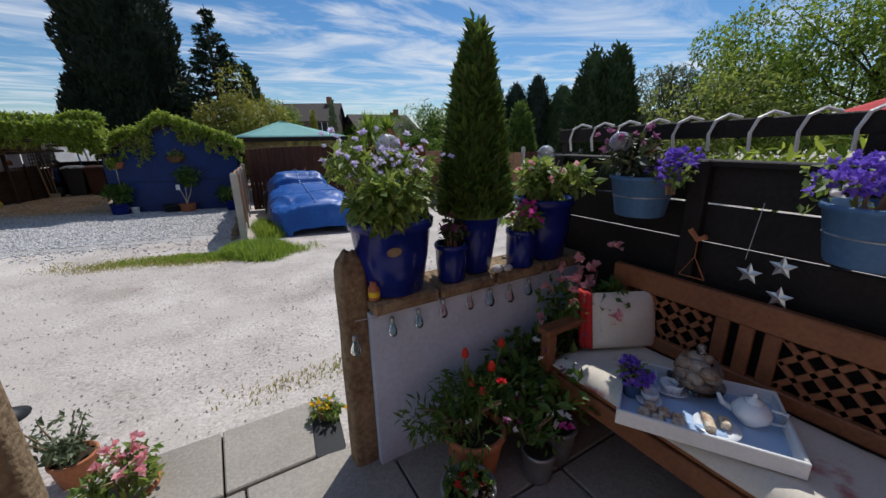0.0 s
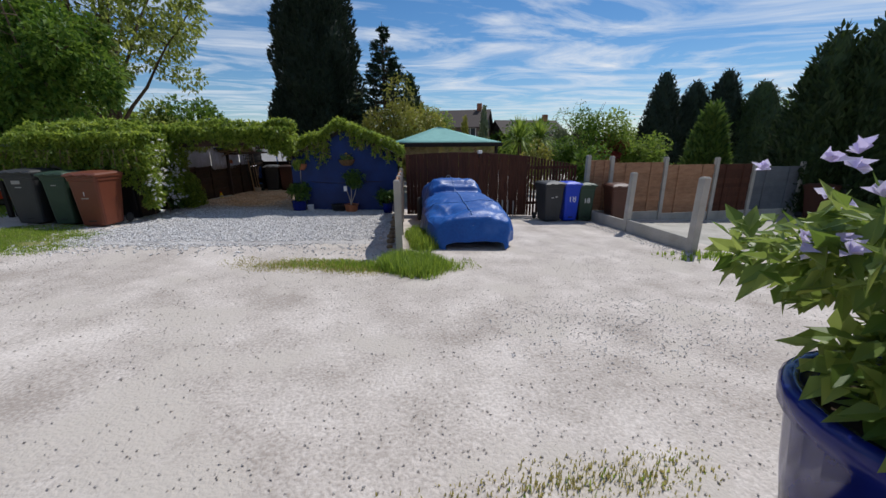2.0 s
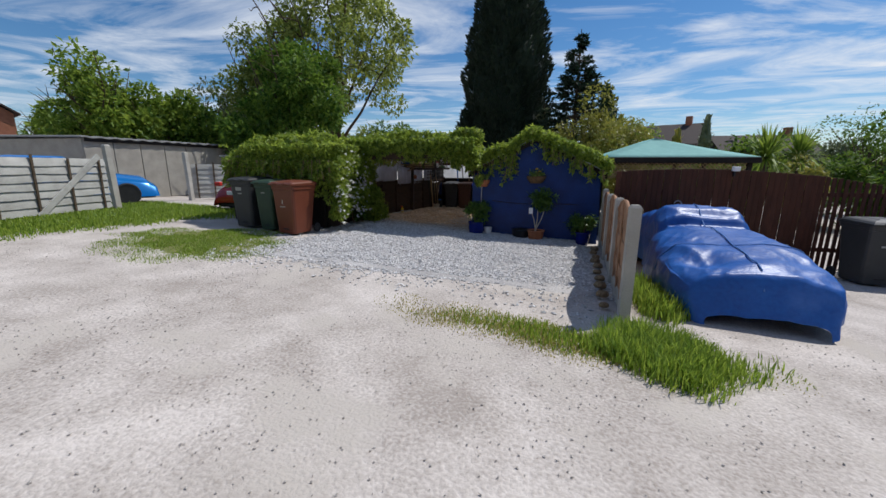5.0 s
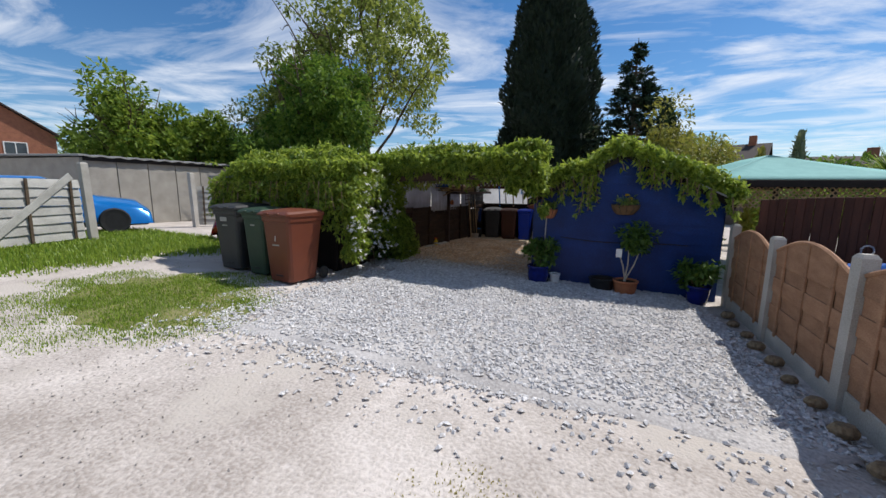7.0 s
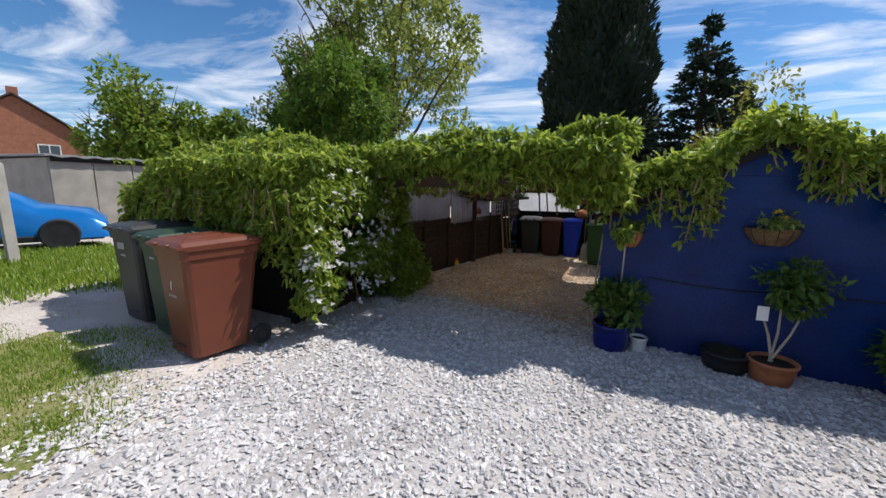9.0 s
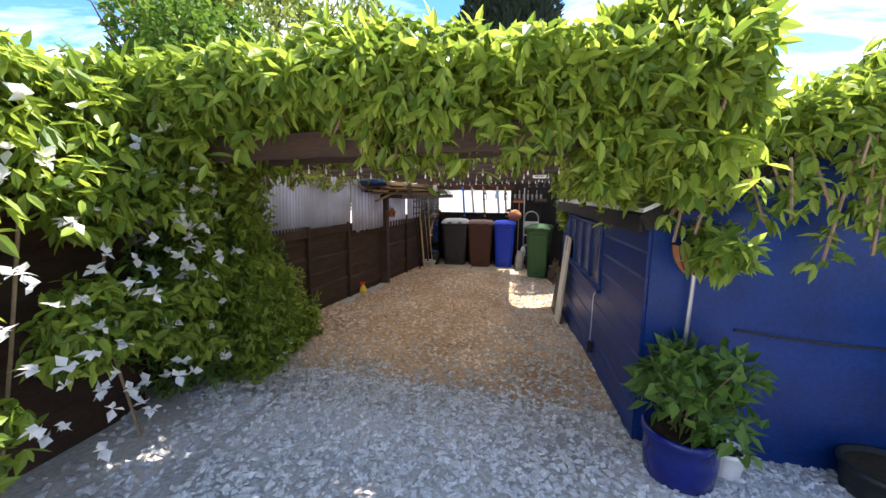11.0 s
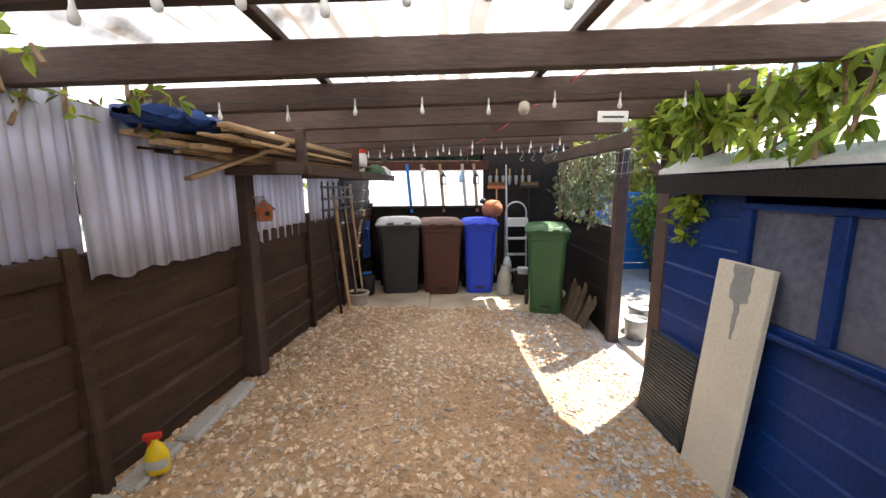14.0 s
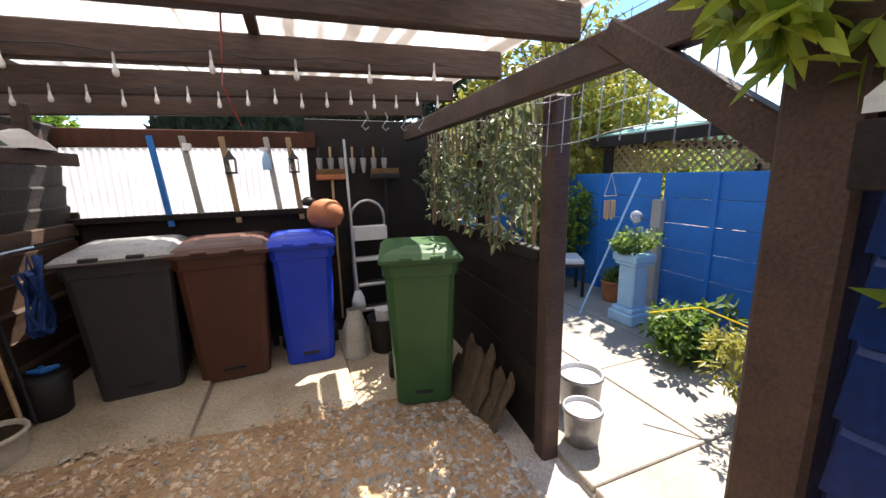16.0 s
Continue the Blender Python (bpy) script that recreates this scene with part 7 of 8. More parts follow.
part("arm", Geo().box((4.64, -17.56, 0.58), (5.18, -17.49, 0.61), 0.006), M_ORANGEWOOD, be)
part("arm_post", Geo().box((4.66, -17.55, 0.4), (4.71, -17.5, 0.58), 0.005), M_ORANGEWOOD, be)
part("top_rail", Geo().beam((5.15, -17.5, 0.77), (5.15, -19.3, 0.77), 0.04, 0.10, 0.006), M_ORANGEWOOD, be)
part("low_rail", Geo().beam((5.15, -17.5, 0.49), (5.15, -19.3, 0.49), 0.035, 0.06, 0.006), M_ORANGEWOOD, be)
for y in (-17.98, -18.06, -18.14, -18.55, -18.63):
    part("back_slat", Geo().box((5.14, y - 0.025, 0.5), (5.16, y + 0.025, 0.74), 0.004), M_ORANGEWOOD, be)
for a, b in ((-17.94, -17.58), (-18.52, -18.17), (-19.1, -18.68)):
    g = lattice(Geo(), (5.15, a), (5.15, b), 0.52, 0.73, 0.09, 0.012)
    part("lattice", g, M_ORANGEWOOD, be)
solo("bench_cushion", Geo().grid(lambda u, v: (4.69 + 0.46 * u, -19.3 + 1.78 * v, GF + 0.43 + 0.045 * min(1, 8 * min(u, 1 - u, v, 1 - v)) ** 0.5 + 0.004 * noise1(u * 6, v * 14)), 14, 40, (0, 0, -0.004)), M_FLORAL, "cream floral seat cushion with red roses", "cushion", smooth=True)
cu = thing("scatter_cushion", "floral scatter cushion with a red edge", "cushion", (5.0, -17.70, GF + 0.475), -28)
part("pad", Geo().grid(lambda u, v: ((u - 0.5) * 0.30, 0.03 * (2 * v - 1) - 0.06 * math.sin(math.pi * u) ** 0.5 * math.sin(math.pi * v) ** 0.5 + 0.06, 0.25 * v), 14, 14).grid(lambda u, v: ((u - 0.5) * 0.30, 0.03 * (2 * v - 1) + 0.06 * math.sin(math.pi * u) ** 0.5 * math.sin(math.pi * v) ** 0.5 + 0.06, 0.25 * v), 14, 14), M_FLORAL, cu, smooth=True)
part("edge", Geo().grid(lambda u, v: (-0.15 - 0.04 * u, 0.03 * (2 * v - 1) + 0.05 + 0.02 * math.sin(u * 3), 0.25 * v), 4, 10, (0, 0.06, 0)), M_REDCLOTH, cu, "red cloth border", smooth=True)

laid_before = set(o.name for o in bpy.data.objects)
tr2 = thing("tea_tray", "white wooden tray laid for afternoon tea", "tray", (4.93, -18.12, GF + 0.482), -6)
part("base", Geo().box((-0.2, -0.3, 0), (0.22, 0.3, 0.01), 0.003), M_BLUECLOTH, tr2)
for lo, hi in (((-0.215, -0.315, 0), (-0.2, 0.315, 0.07)), ((0.22, -0.315, 0), (0.235, 0.315, 0.07)), ((-0.2, -0.315, 0), (0.22, -0.3, 0.07)), ((-0.2, 0.3, 0), (0.22, 0.315, 0.07))):
    part("side", Geo().box(lo, hi, 0.004), M_WHITE, tr2)
TZ = GF + 0.494


def plate(x, y, r, lab, z=TZ):
    t = thing("plate", lab, "plate", (x, y, z))
    part("dish", Geo().lathe([(0, 0.003), (r * 0.55, 0.003), (r * 0.62, 0.008), (r, 0.018), (r, 0.021), (r * 0.6, 0.012), (0, 0.008)], n=28), M_CHINA, t, smooth=True)
    return t


def cup(x, y, lab, rz=0):
    t = plate(x, y, 0.055, lab)
    t["category"] = "teacup"
    t.name = "teacup"
    part("cup", Geo().lathe([(0.018, 0.01), (0.02, 0.016), (0.033, 0.035), (0.038, 0.06), (0.036, 0.06), (0.03, 0.036), (0, 0.02)], n=20), M_CHINA, t, smooth=True)
    part("handle", Geo().tube([(0.034, 0, 0.052), (0.055, 0, 0.05), (0.055, 0, 0.03), (0.03, 0, 0.026)], 0.004, 6), M_CHINA, t)


plate(4.84, -18.17, 0.085, "floral china plate with slices of cake")
for i, (x, y) in enumerate(((4.82, -18.14), (4.86, -18.2), (4.87, -18.14))):
    solo("cake_slice", Geo().box((x - 0.03, y - 0.018, TZ + 0.012), (x + 0.03, y + 0.018, TZ + 0.045), 0.006), M_CAKE, "slice of cream cake on a plate", "cake", group="cake slices")
for i, (x, y) in enumerate(((4.79, -17.95), (4.82, -17.90), (4.85, -17.98), (4.78, -18.02), (4.87, -17.93), (4.83, -18.03))):
    solo("sandwich", Geo().box((x - 0.028, y - 0.022, TZ), (x + 0.028, y + 0.022, TZ + 0.035), 0.007), M_CAKE, "small iced cake on the tea tray", "cake", group="tea cakes")
cup(4.93, -17.93, "floral china teacup on a saucer")
cup(5.04, -18.05, "floral china teacup on a saucer")
cup(5.04, -18.02, "floral china teacup on a saucer")
solo("napkin", Geo().grid(lambda u, v: (5.0 + 0.14 * u, -17.98 + 0.13 * v, TZ + 0.02 + 0.03 * noise1(u * 4, v * 4) + 0.03 * u), 12, 12, (0, 0, 0.003)), M_BLUECLOTH, "crumpled pale blue napkin on the tray", "napkin", smooth=True)
solo("napkin", Geo().grid(lambda u, v: (4.74 + 0.1 * u, -18.2 + 0.22 * v, TZ + 0.012 + 0.02 * noise1(u * 4, v * 6)), 10, 14, (0, 0, 0.003)), M_BLUECLOTH, "pale blue napkin under the cakes", "napkin", smooth=True)
tp = thing("teapot", "white floral china teapot", "teapot", (4.94, -18.31, TZ))
part("body", Geo().lathe([(0.035, 0), (0.04, 0.006), (0.068, 0.04), (0.07, 0.065), (0.05, 0.095), (0.03, 0.105)], n=28), M_CHINA, tp, smooth=True)
part("lid", Geo().lathe([(0.034, 0.103), (0.03, 0.113), (0.01, 0.122), (0.008, 0.13), (0.012, 0.138), (0, 0.144)], n=20), M_CHINA, tp, smooth=True)
part("spout", Geo().tube([(0.02, 0.06, 0.04), (0.02, 0.1, 0.06), (0.02, 0.12, 0.1)], [0.016, 0.011, 0.008], 10), M_CHINA, tp, smooth=True)
part("handle", Geo().tube([(-0.01, -0.06, 0.085), (-0.02, -0.11, 0.085), (-0.02, -0.11, 0.03), (-0.01, -0.06, 0.025)], 0.007, 8), M_CHINA, tp, smooth=True)
cs = thing("cake_stand", "glass-domed cake stand full of scones", "cake stand", (5.10, -18.14, TZ))
part("stand", Geo().lathe([(0.05, 0), (0.045, 0.006), (0.01, 0.02), (0.01, 0.035), (0.115, 0.045), (0.12, 0.052), (0, 0.05)], n=28), M_BULB, cs, smooth=True)
part("dome", Geo().lathe([(0.098, 0.053), (0.10, 0.12), (0.075, 0.175), (0.025, 0.198), (0.014, 0.206), (0.024, 0.222), (0.014, 0.24), (0, 0.243)], n=28), M_BULB, cs, smooth=True)
for i in range(14):
    a = i * 2.4
    solo("scone", Geo().lathe([(0.026, 0), (0.034, 0.008), (0.031, 0.024), (0, 0.032)], n=12), M_CAKE, "golden scone under the glass dome", "scone", (5.10 + 0.052 * math.cos(a) * (i % 5 > 0), -18.14 + 0.052 * math.sin(a) * (i % 5 > 0), TZ + 0.054 + 0.03 * (i // 5)), smooth=True, group="scones")
pot(4.97, -17.86, TZ, 0.045, 0.07, M_ZINC, "small tin pot on the tea tray", 0.036)
bush("campanula", 4.97, -17.86, TZ + 0.06, 0.09, 0.1, 120, 0.03, L_POT, "purple campanula in a small tin pot", 414, [(F_PURPLE, 110, 0.022, 0.6)])

# the laid tray stands askew on the bench
TRAY = Matrix.Translation((4.82, -18.08, GF + 0.482)) @ Matrix.Rotation(radians(37), 4, "Z") @ Matrix.Scale(0.78, 4) @ Matrix.Translation((-4.93, 18.12, -GF - 0.482))
for ob in list(bpy.data.objects):
    if ob.name not in laid_before and ob.parent is None:
        ob.matrix_world = TRAY @ ob.matrix_world


def ornament(name, lab, pts_list, material, at):
    t = thing(name, lab, "ornament", at)
    for nm, pts, r in pts_list:
        part(nm, Geo().tube(pts, r, 6), material, t)


for k, (dy, dz) in enumerate(((0, 0), (-0.09, 0.05), (-0.1, -0.06))):
    t = solo("hanging_star", Geo().add([(0, 0.042 * math.cos(a) * (1 if i % 2 == 0 else 0.45), 0.042 * math.sin(a) * (1 if i % 2 == 0 else 0.45)) for i, a in enumerate([j * math.pi / 5 + 0.3 for j in range(10)])] + [(0.006, 0, 0), (-0.006, 0, 0)], [(i, (i + 1) % 10, 10) for i in range(10)] + [((i + 1) % 10, i, 11) for i in range(10)]), M_ALU, "white cut-out ornament hung on the black fence", "ornament", (5.17, -18.02 + dy, 1.36 + dz), group="hanging ornaments")
solo("ornament_cord", Geo().tube([(5.17, -18.0, 1.41), (5.2, -18.01, 1.62)], 0.0015, 5), M_WIRE, "thin cord of the hanging ornaments", "cord")
ornament("wire_mobile", "rusty wire cockerel mobile hung on the fence", [("frame", [(0, -0.05, 0), (0, 0.05, 0), (0, 0, 0.09), (0, -0.05, 0)], 0.003), ("hanger", [(0, 0, 0.09), (0, 0.0, 0.17)], 0.002), ("bird", [(0, -0.03, 0.18), (0, 0.0, 0.165), (0, 0.035, 0.2)], 0.012)], M_TERRA, (5.19, -17.82, 1.28))

# planters on the paving below the wall
pot(4.30, -17.50, GF, 0.125, 0.24, M_TERRA, "terracotta pot of tulips below the white wall", 0.09)
bush("tulips", 4.26, -17.46, GF + 0.2, 0.24, 0.26, 800, 0.05, L_VINEDARK, "feathery green plants with red tulip buds", 421, [(F_RED, 3, 0.027, 0.9)], aspect=0.22)
tl = thing("tulip_leaves", "tall pointed tulip leaves and red buds", "plant", (4.33, -17.45, GF + 0.22))
q = random.Random(4)
for i in range(9):
    a = q.uniform(0, 6.28)
    L, s = q.uniform(0.2, 0.34), Vector((-math.sin(a), math.cos(a), 0)) * 0.016
    d = Vector((math.cos(a) * 0.35, math.sin(a) * 0.35, 1)).normalized()
    part("leaf", Geo().grid(lambda u, v: d * L * u + s * (2 * v - 1) * math.sin(math.pi * (0.12 + 0.88 * u)) + Vector((0, 0, -0.06 * u * u)), 6, 2), L_POT, tl)
for x, y, z in ((-0.03, 0.02, 0.31), (0.07, -0.03, 0.24), (0.0, -0.06, 0.16), (0.16, 0.02, 0.3)):
    part("bud", Geo().lathe([(0, 0), (0.014, 0.01), (0.017, 0.025), (0.008, 0.048), (0, 0.052)], c=(x, y, z), n=10), F_RED, tl, smooth=True)
    part("stalk", Geo().tube([(x * 0.3, y * 0.3, -0.03), (x, y, z)], 0.003, 5), L_POT, tl)
pot(4.16, -17.66, GF, 0.10, 0.17, M_GALV, "round galvanised bowl planter", 0.08)
bush("bedding_plant", 4.16, -17.66, GF + 0.14, 0.09, 0.10, 200, 0.035, L_VINEDARK, "small bedding plant with red and white flowers", 422, [(F_RED, 6, 0.020, 0.8), (F_WHITE, 7, 0.015, 0.6)])
pot(4.52, -17.66, GF, 0.07, 0.15, M_GALV, "slim galvanised pot below the wall", 0.055)
bush("pansies", 4.53, -17.6, GF + 0.15, 0.15, 0.2, 420, 0.04, L_VINEDARK, "dark leafy pansies with pale and magenta flowers", 423, [(F_WHITE, 12, 0.020, 0.75), (F_MAGENTA, 8, 0.024, 0.7)])
pot(4.66, -17.62, GF, 0.09, 0.19, M_GALV, "tall galvanised bucket planter", 0.07)
bush("shade_shrub", 4.62, -17.43, GF + 0.03, 0.33, 0.48, 1300, 0.06, L_VINEDARK, "dense dark green shrub in the wall's corner", 424, [(F_MAUVE, 10, 0.020, 0.8), (F_WHITE, 6, 0.019, 0.7)])
pot(5.04, -17.42, GF, 0.13, 0.32, M_TERRA, "tall terracotta pot between wall and bench", 0.1)
bush("rose_bush", 5.0, -17.45, GF + 0.3, 0.25, 0.5, 1000, 0.05, L_VINEDARK, "dark-leaved bush with pink pompom roses", 425, [(F_PINK, 24, 0.036, 0.75)])
bt = thing("trough", "black plastic trough planted with pansies", "planter", (3.82, -16.86, GF - 0.16), -8)
part("body", Geo().box((-0.06, -0.2, 0), (0.06, 0.2, 0.15), 0.012), M_BLACK, bt)
part("rim", Geo().box((-0.07, -0.21, 0.14), (0.07, 0.21, 0.16), 0.006), M_BLACK, bt)
bush("pansies", 3.83, -16.8, GF - 0.02, 0.1, 0.12, 220, 0.035, L_POT, "yellow and white pansies in a trough", 426, [(F_YELLOW, 11, 0.023, 0.7), (F_WHITE, 8, 0.020, 0.8)])
# left of the entrance
pot(2.47, -17.16, CT, 0.16, 0.31, M_GLAZE, "large cobalt glazed pot on the coping", 0.125)
bush("bedding_plant", 2.47, -17.16, CT + 0.28, 0.25, 0.3, 2200, 0.046, L_POT, "bushy green plant with pale lilac flowers", 431, [(F_LILAC, 40, 0.018, 0.85)])
for x, y, s in ((2.66, -17.2, 0.05), (2.7, -17.16, 0.04), (2.6, -17.25, 0.035)):
    solo("pebble", Geo().lathe([(0, 0), (s * 0.9, s * 0.2), (s, s * 0.5), (s * 0.7, s * 0.95), (0, s * 1.1)], n=14, squash=0.8), M_SANDSTONE if s > 0.045 else M_CHIP, "rounded stone resting on the coping", "pebble", (x, y, CT), smooth=True)
sl = thing("solar_lamp", "black post-top solar lamp on a spike", "garden light", (2.62, -16.5, P(2.6, -16.5)))
part("spike", Geo().tube([(0, 0, -0.05), (0, 0, 0.4)], 0.012, 8), M_BLACK, sl)
part("lens", Geo().lathe([(0.03, 0.38), (0.04, 0.45), (0.04, 0.46)], n=16), M_BULB, sl)
part("cap", Geo().lathe([(0.075, 0.46), (0.078, 0.467), (0.03, 0.495), (0.012, 0.505), (0.01, 0.52), (0, 0.522)], n=20), M_BLACK, sl, smooth=True)
pot(2.74, -16.42, P(2.7, -16.4), 0.09, 0.15, M_TERRA, "terracotta pot beside the solar lamp", 0.07)
bush("sprawling_herb", 2.72, -16.42, P(2.7, -16.4) + 0.1, 0.15, 0.26, 300, 0.04, L_PALE, "straggly grey-green herb with dry stems", 432)
pot(3.0, -16.78, GF - 0.15, 0.11, 0.16, M_TERRA, "terracotta pot beside the step", 0.085)
bush("carnations", 2.99, -16.78, GF, 0.15, 0.17, 350, 0.045, L_POT, "pink pompom flowers in a pot by the step", 433, [(F_PINK, 20, 0.032, 0.85)])
bush("carnations", 2.72, -17.42, GF + 0.05, 0.14, 0.35, 320, 0.045, L_POT, "red flowers at the foot of the gate post", 434, [(F_RED, 11, 0.020, 0.8)])
# house wall and path behind the camera
hw = thing("wall_south", "brick house wall behind the front garden", "wall", kind="structure")
part("face", Geo().box((-1.0, -22.2, -0.2), (8.0, -21.9, 5.2), 0.02), M_BRICK, hw)

# ---- things in the carport ----
sb = thing("concrete_floor", "pale concrete slab strip at the back of the carport", "floor", kind="structure")
for i, (a, b) in enumerate(((-1.45, -0.42), (-0.41, 0.55), (0.56, 1.6))):
    part("slab", Geo().box((a, -0.62, -0.2), (b, 0.82, 0.068 - 0.036 * i), 0.008), M_TANSLAB, sb)

# timber rack under the roof
rk = thing("timber_rack", "dark timber rack hung under the carport roof", "rack")
for y in (-2.55, -1.45, -0.35):
    x = lw(y)
    part("hanger", Geo().box((x + 0.52, y - 0.025, 1.68), (x + 0.58, y + 0.025, roof(x) + 0.02), 0.005), M_BEAM, rk)
    part("bearer", Geo().box((x + 0.02, y - 0.03, 1.62), (x + 0.6, y + 0.03, 1.68), 0.005), M_BEAM, rk)
part("front_rail", Geo().beam((lw(-2.9) + 0.55, -2.9, 1.65), (lw(-0.1) + 0.6, -0.1, 1.65), 0.035, 0.07, 0.005), M_BEAM, rk)
q = random.Random(12)
for i in range(44):
    x0 = q.uniform(0.06, 0.5)
    y0, y1 = q.uniform(-3.35, -2.8), q.uniform(-1.2, -0.5)
    z = 1.695 + 0.028 * (i // 8) + q.uniform(0, 0.012)
    w, h = q.uniform(0.03, 0.09), q.uniform(0.012, 0.028)
    a = Vector((lw(y0) + x0, y0, z + q.uniform(0, 0.03)))
    b = Vector((lw(y1) + x0 + q.uniform(-0.08, 0.08), y1, z + q.uniform(-0.005, 0.02)))
    solo("timber_length", Geo().beam(a, b, w, h, 0.003), M_TIMBER if q.random() < 0.75 else M_BROWNFENCE, "length of bare timber lying on the rack", "timber", group="timber lengths")
solo("timber_offcut", Geo().beam((lw(-3.1) + 0.28, -3.2, 1.58), (lw(-2.6) + 0.5, -2.65, 1.80), 0.06, 0.018, 0.003), M_TIMBER, "pale timber offcut sticking out below the rack", "timber")
solo("pipe_length", Geo().tube([(lw(-3.1) + 0.4, -3.05, 1.80), (lw(-1.2) + 0.46, -1.2, 1.82)], 0.03, 12), M_BROWNFENCE, "brown plastic pipe lying on the rack", "pipe")
solo("tarp_roll", Geo().grid(lambda u, v: (lw(-3.05) + 0.2 + (0.17 * math.cos(6.28 * u) + 0.07 * noise1(math.cos(6.28 * u) * 3, v * 6)) * (0.05 + math.sin(math.pi * v)) ** 0.35, -3.42 + 0.62 * v, 1.855 + (0.05 * math.sin(6.28 * u) + 0.05 * noise1(math.sin(6.28 * u) * 3, v * 7, 2)) * (0.05 + math.sin(math.pi * v)) ** 0.35), 36, 18), M_PVC, "crumpled dark blue tarpaulin on the timber rack", "tarpaulin", smooth=True)
jr = thing("jar", "clear plastic jar with a red lid on the rack", "jar", (-1.06, -1.2, 1.74))
part("body", Geo().lathe([(0.04, 0), (0.045, 0.01), (0.045, 0.11), (0.035, 0.13)], n=16), M_WHITE, jr, smooth=True)
part("lid", Geo().lathe([(0.042, 0.13), (0.042, 0.165), (0.02, 0.17)], n=16), M_RED, jr)
for i, (x, y, m, lab) in enumerate(((-1.0, -0.75, M_BINGREEN, "green plastic tray heaped on the rack"), (-1.12, -0.5, M_WHITE, "white plastic bag on the rack"), (-0.98, -0.4, M_WHITE, "white plastic bottle lying on the rack"))):
    solo(("tray", "bag", "bottle")[i], Geo().grid(lambda u, v: (x - 0.12 + 0.24 * u, y - 0.12 + 0.24 * v, 1.69 + 0.09 * math.sin(math.pi * u) ** 0.5 * math.sin(math.pi * v) ** 0.5 * (1 + 0.5 * noise1(u * 5, v * 5, i))), 12, 12), m, lab, ("tray", "bag", "bottle")[i], smooth=True)
bb = thing("bird_box", "small terracotta-coloured bird box on the post", "bird box", (-1.58, -2.30, 1.30), 20)
part("box", Geo().box((-0.05, -0.06, 0), (0.05, 0.06, 0.09), 0.006), M_TERRA, bb)
part("roof", Geo().add([(-0.07, -0.09, 0.08), (0.07, -0.09, 0.08), (0.07, 0.09, 0.08), (-0.07, 0.09, 0.08), (0, -0.09, 0.15), (0, 0.09, 0.15)], [(0, 1, 4), (2, 3, 5), (1, 2, 5, 4), (3, 0, 4, 5), (3, 2, 1, 0)]), M_TERRA, bb)
part("hole", Geo().lathe([(0.018, 0), (0.018, 0.004), (0, 0.004)], n=14, m=Matrix.Translation((0.02, -0.06, 0.055)) @ Matrix.Rotation(radians(90), 4, "X")), M_BLACK, bb)
solo("wire_bundle", Geo().tube([(-1.58 + 0.05 * math.cos(i * 1.9), -2.36 + 0.05 * math.sin(i * 2.3), 1.44 + 0.04 * math.sin(i * 1.1)) for i in range(22)], 0.003, 5), M_STEEL, "tangled bundle of wire on the timber post", "wire")
yb = thing("spray_bottle", "yellow weedkiller spray bottle with a red trigger", "bottle", (-1.66, -3.46, P(-1.6, -3.4) + 0.06), 15)
part("body", Geo().lathe([(0.045, 0), (0.05, 0.008), (0.05, 0.09), (0.032, 0.135), (0.015, 0.155), (0.014, 0.17)], n=18, squash=0.65), M_YELLOW, yb, smooth=True)
part("label", Geo().grid(lambda u, v: (0.0505 * math.cos(-2.6 + 2.2 * u), 0.033 * math.sin(-2.6 + 2.2 * u), 0.03 + 0.045 * v), 8, 2), M_FADED, yb, "pale printed label")
part("trigger", Geo().box((-0.045, -0.012, 0.17), (0.03, 0.012, 0.2), 0.005).box((-0.03, -0.008, 0.135), (-0.02, 0.008, 0.172), 0.003), M_RED, yb)
for y in (-3.75, -3.4, -3.05, -2.75):
    solo("kerb_stone", Geo().box((lw(y) + 0.05, y - 0.16, P(-1.7, y) - 0.02), (lw(y) + 0.17 + 0.02 * noise1(y, 2), y + 0.16, P(-1.7, y) + 0.06), 0.015), M_CONC, "rough concrete kerb at the foot of the fence", "kerb", group="kerb stones")

# string lights along the rafters
for k, y in enumerate((-5.32, -4.22, -3.12, -1.22, -0.62)):
    n = 18 if y < -1.5 else 20
    cab = []
    for i in range(n):
        u = i / (n - 1)
        x = -1.7 + 2.75 * u if y < -1 else -1.35 + 2.5 * u
        z = roof(x) + 0.03 - 0.012 * math.sin(i * 2.0)
        cab += [(x, y - 0.032, z)]
        if k in (0, 1, 4) or i % 2 == 0:
            t = thing("fairy_light", "small clear teardrop bulb on a cable", "light", (x, y - 0.034, z), group="fairy lights")
            part("bulb", Geo().lathe([(0.004, -0.03), (0.006, -0.045), (0.011, -0.062), (0.009, -0.075), (0, -0.08)], n=10), M_WHITE, t, smooth=True)
            part("socket", Geo().lathe([(0.003, 0.0), (0.0045, -0.012), (0.005, -0.032)], n=8), M_WIRE, t)
    solo("fairy_light_cable", Geo().tube(cab, 0.0025, 5), M_BLACK, "black cable of the fairy lights along a rafter", "cable", group="fairy light cables")
solo("red_cord", Geo().tube([(0.35, -3.3, roof(0.3) + 0.1), (0.18, -2.0, roof(0.2) + 0.03), (0.02, -0.9, roof(0) + 0.0), (0.05, -0.6, 1.80)], 0.003, 5), M_RED, "thin red cord strung under the rafters", "cord")
sg = thing("junction_box", "small white sign fixed on a rafter", "sign", (0.82, -2.535, 1.975))
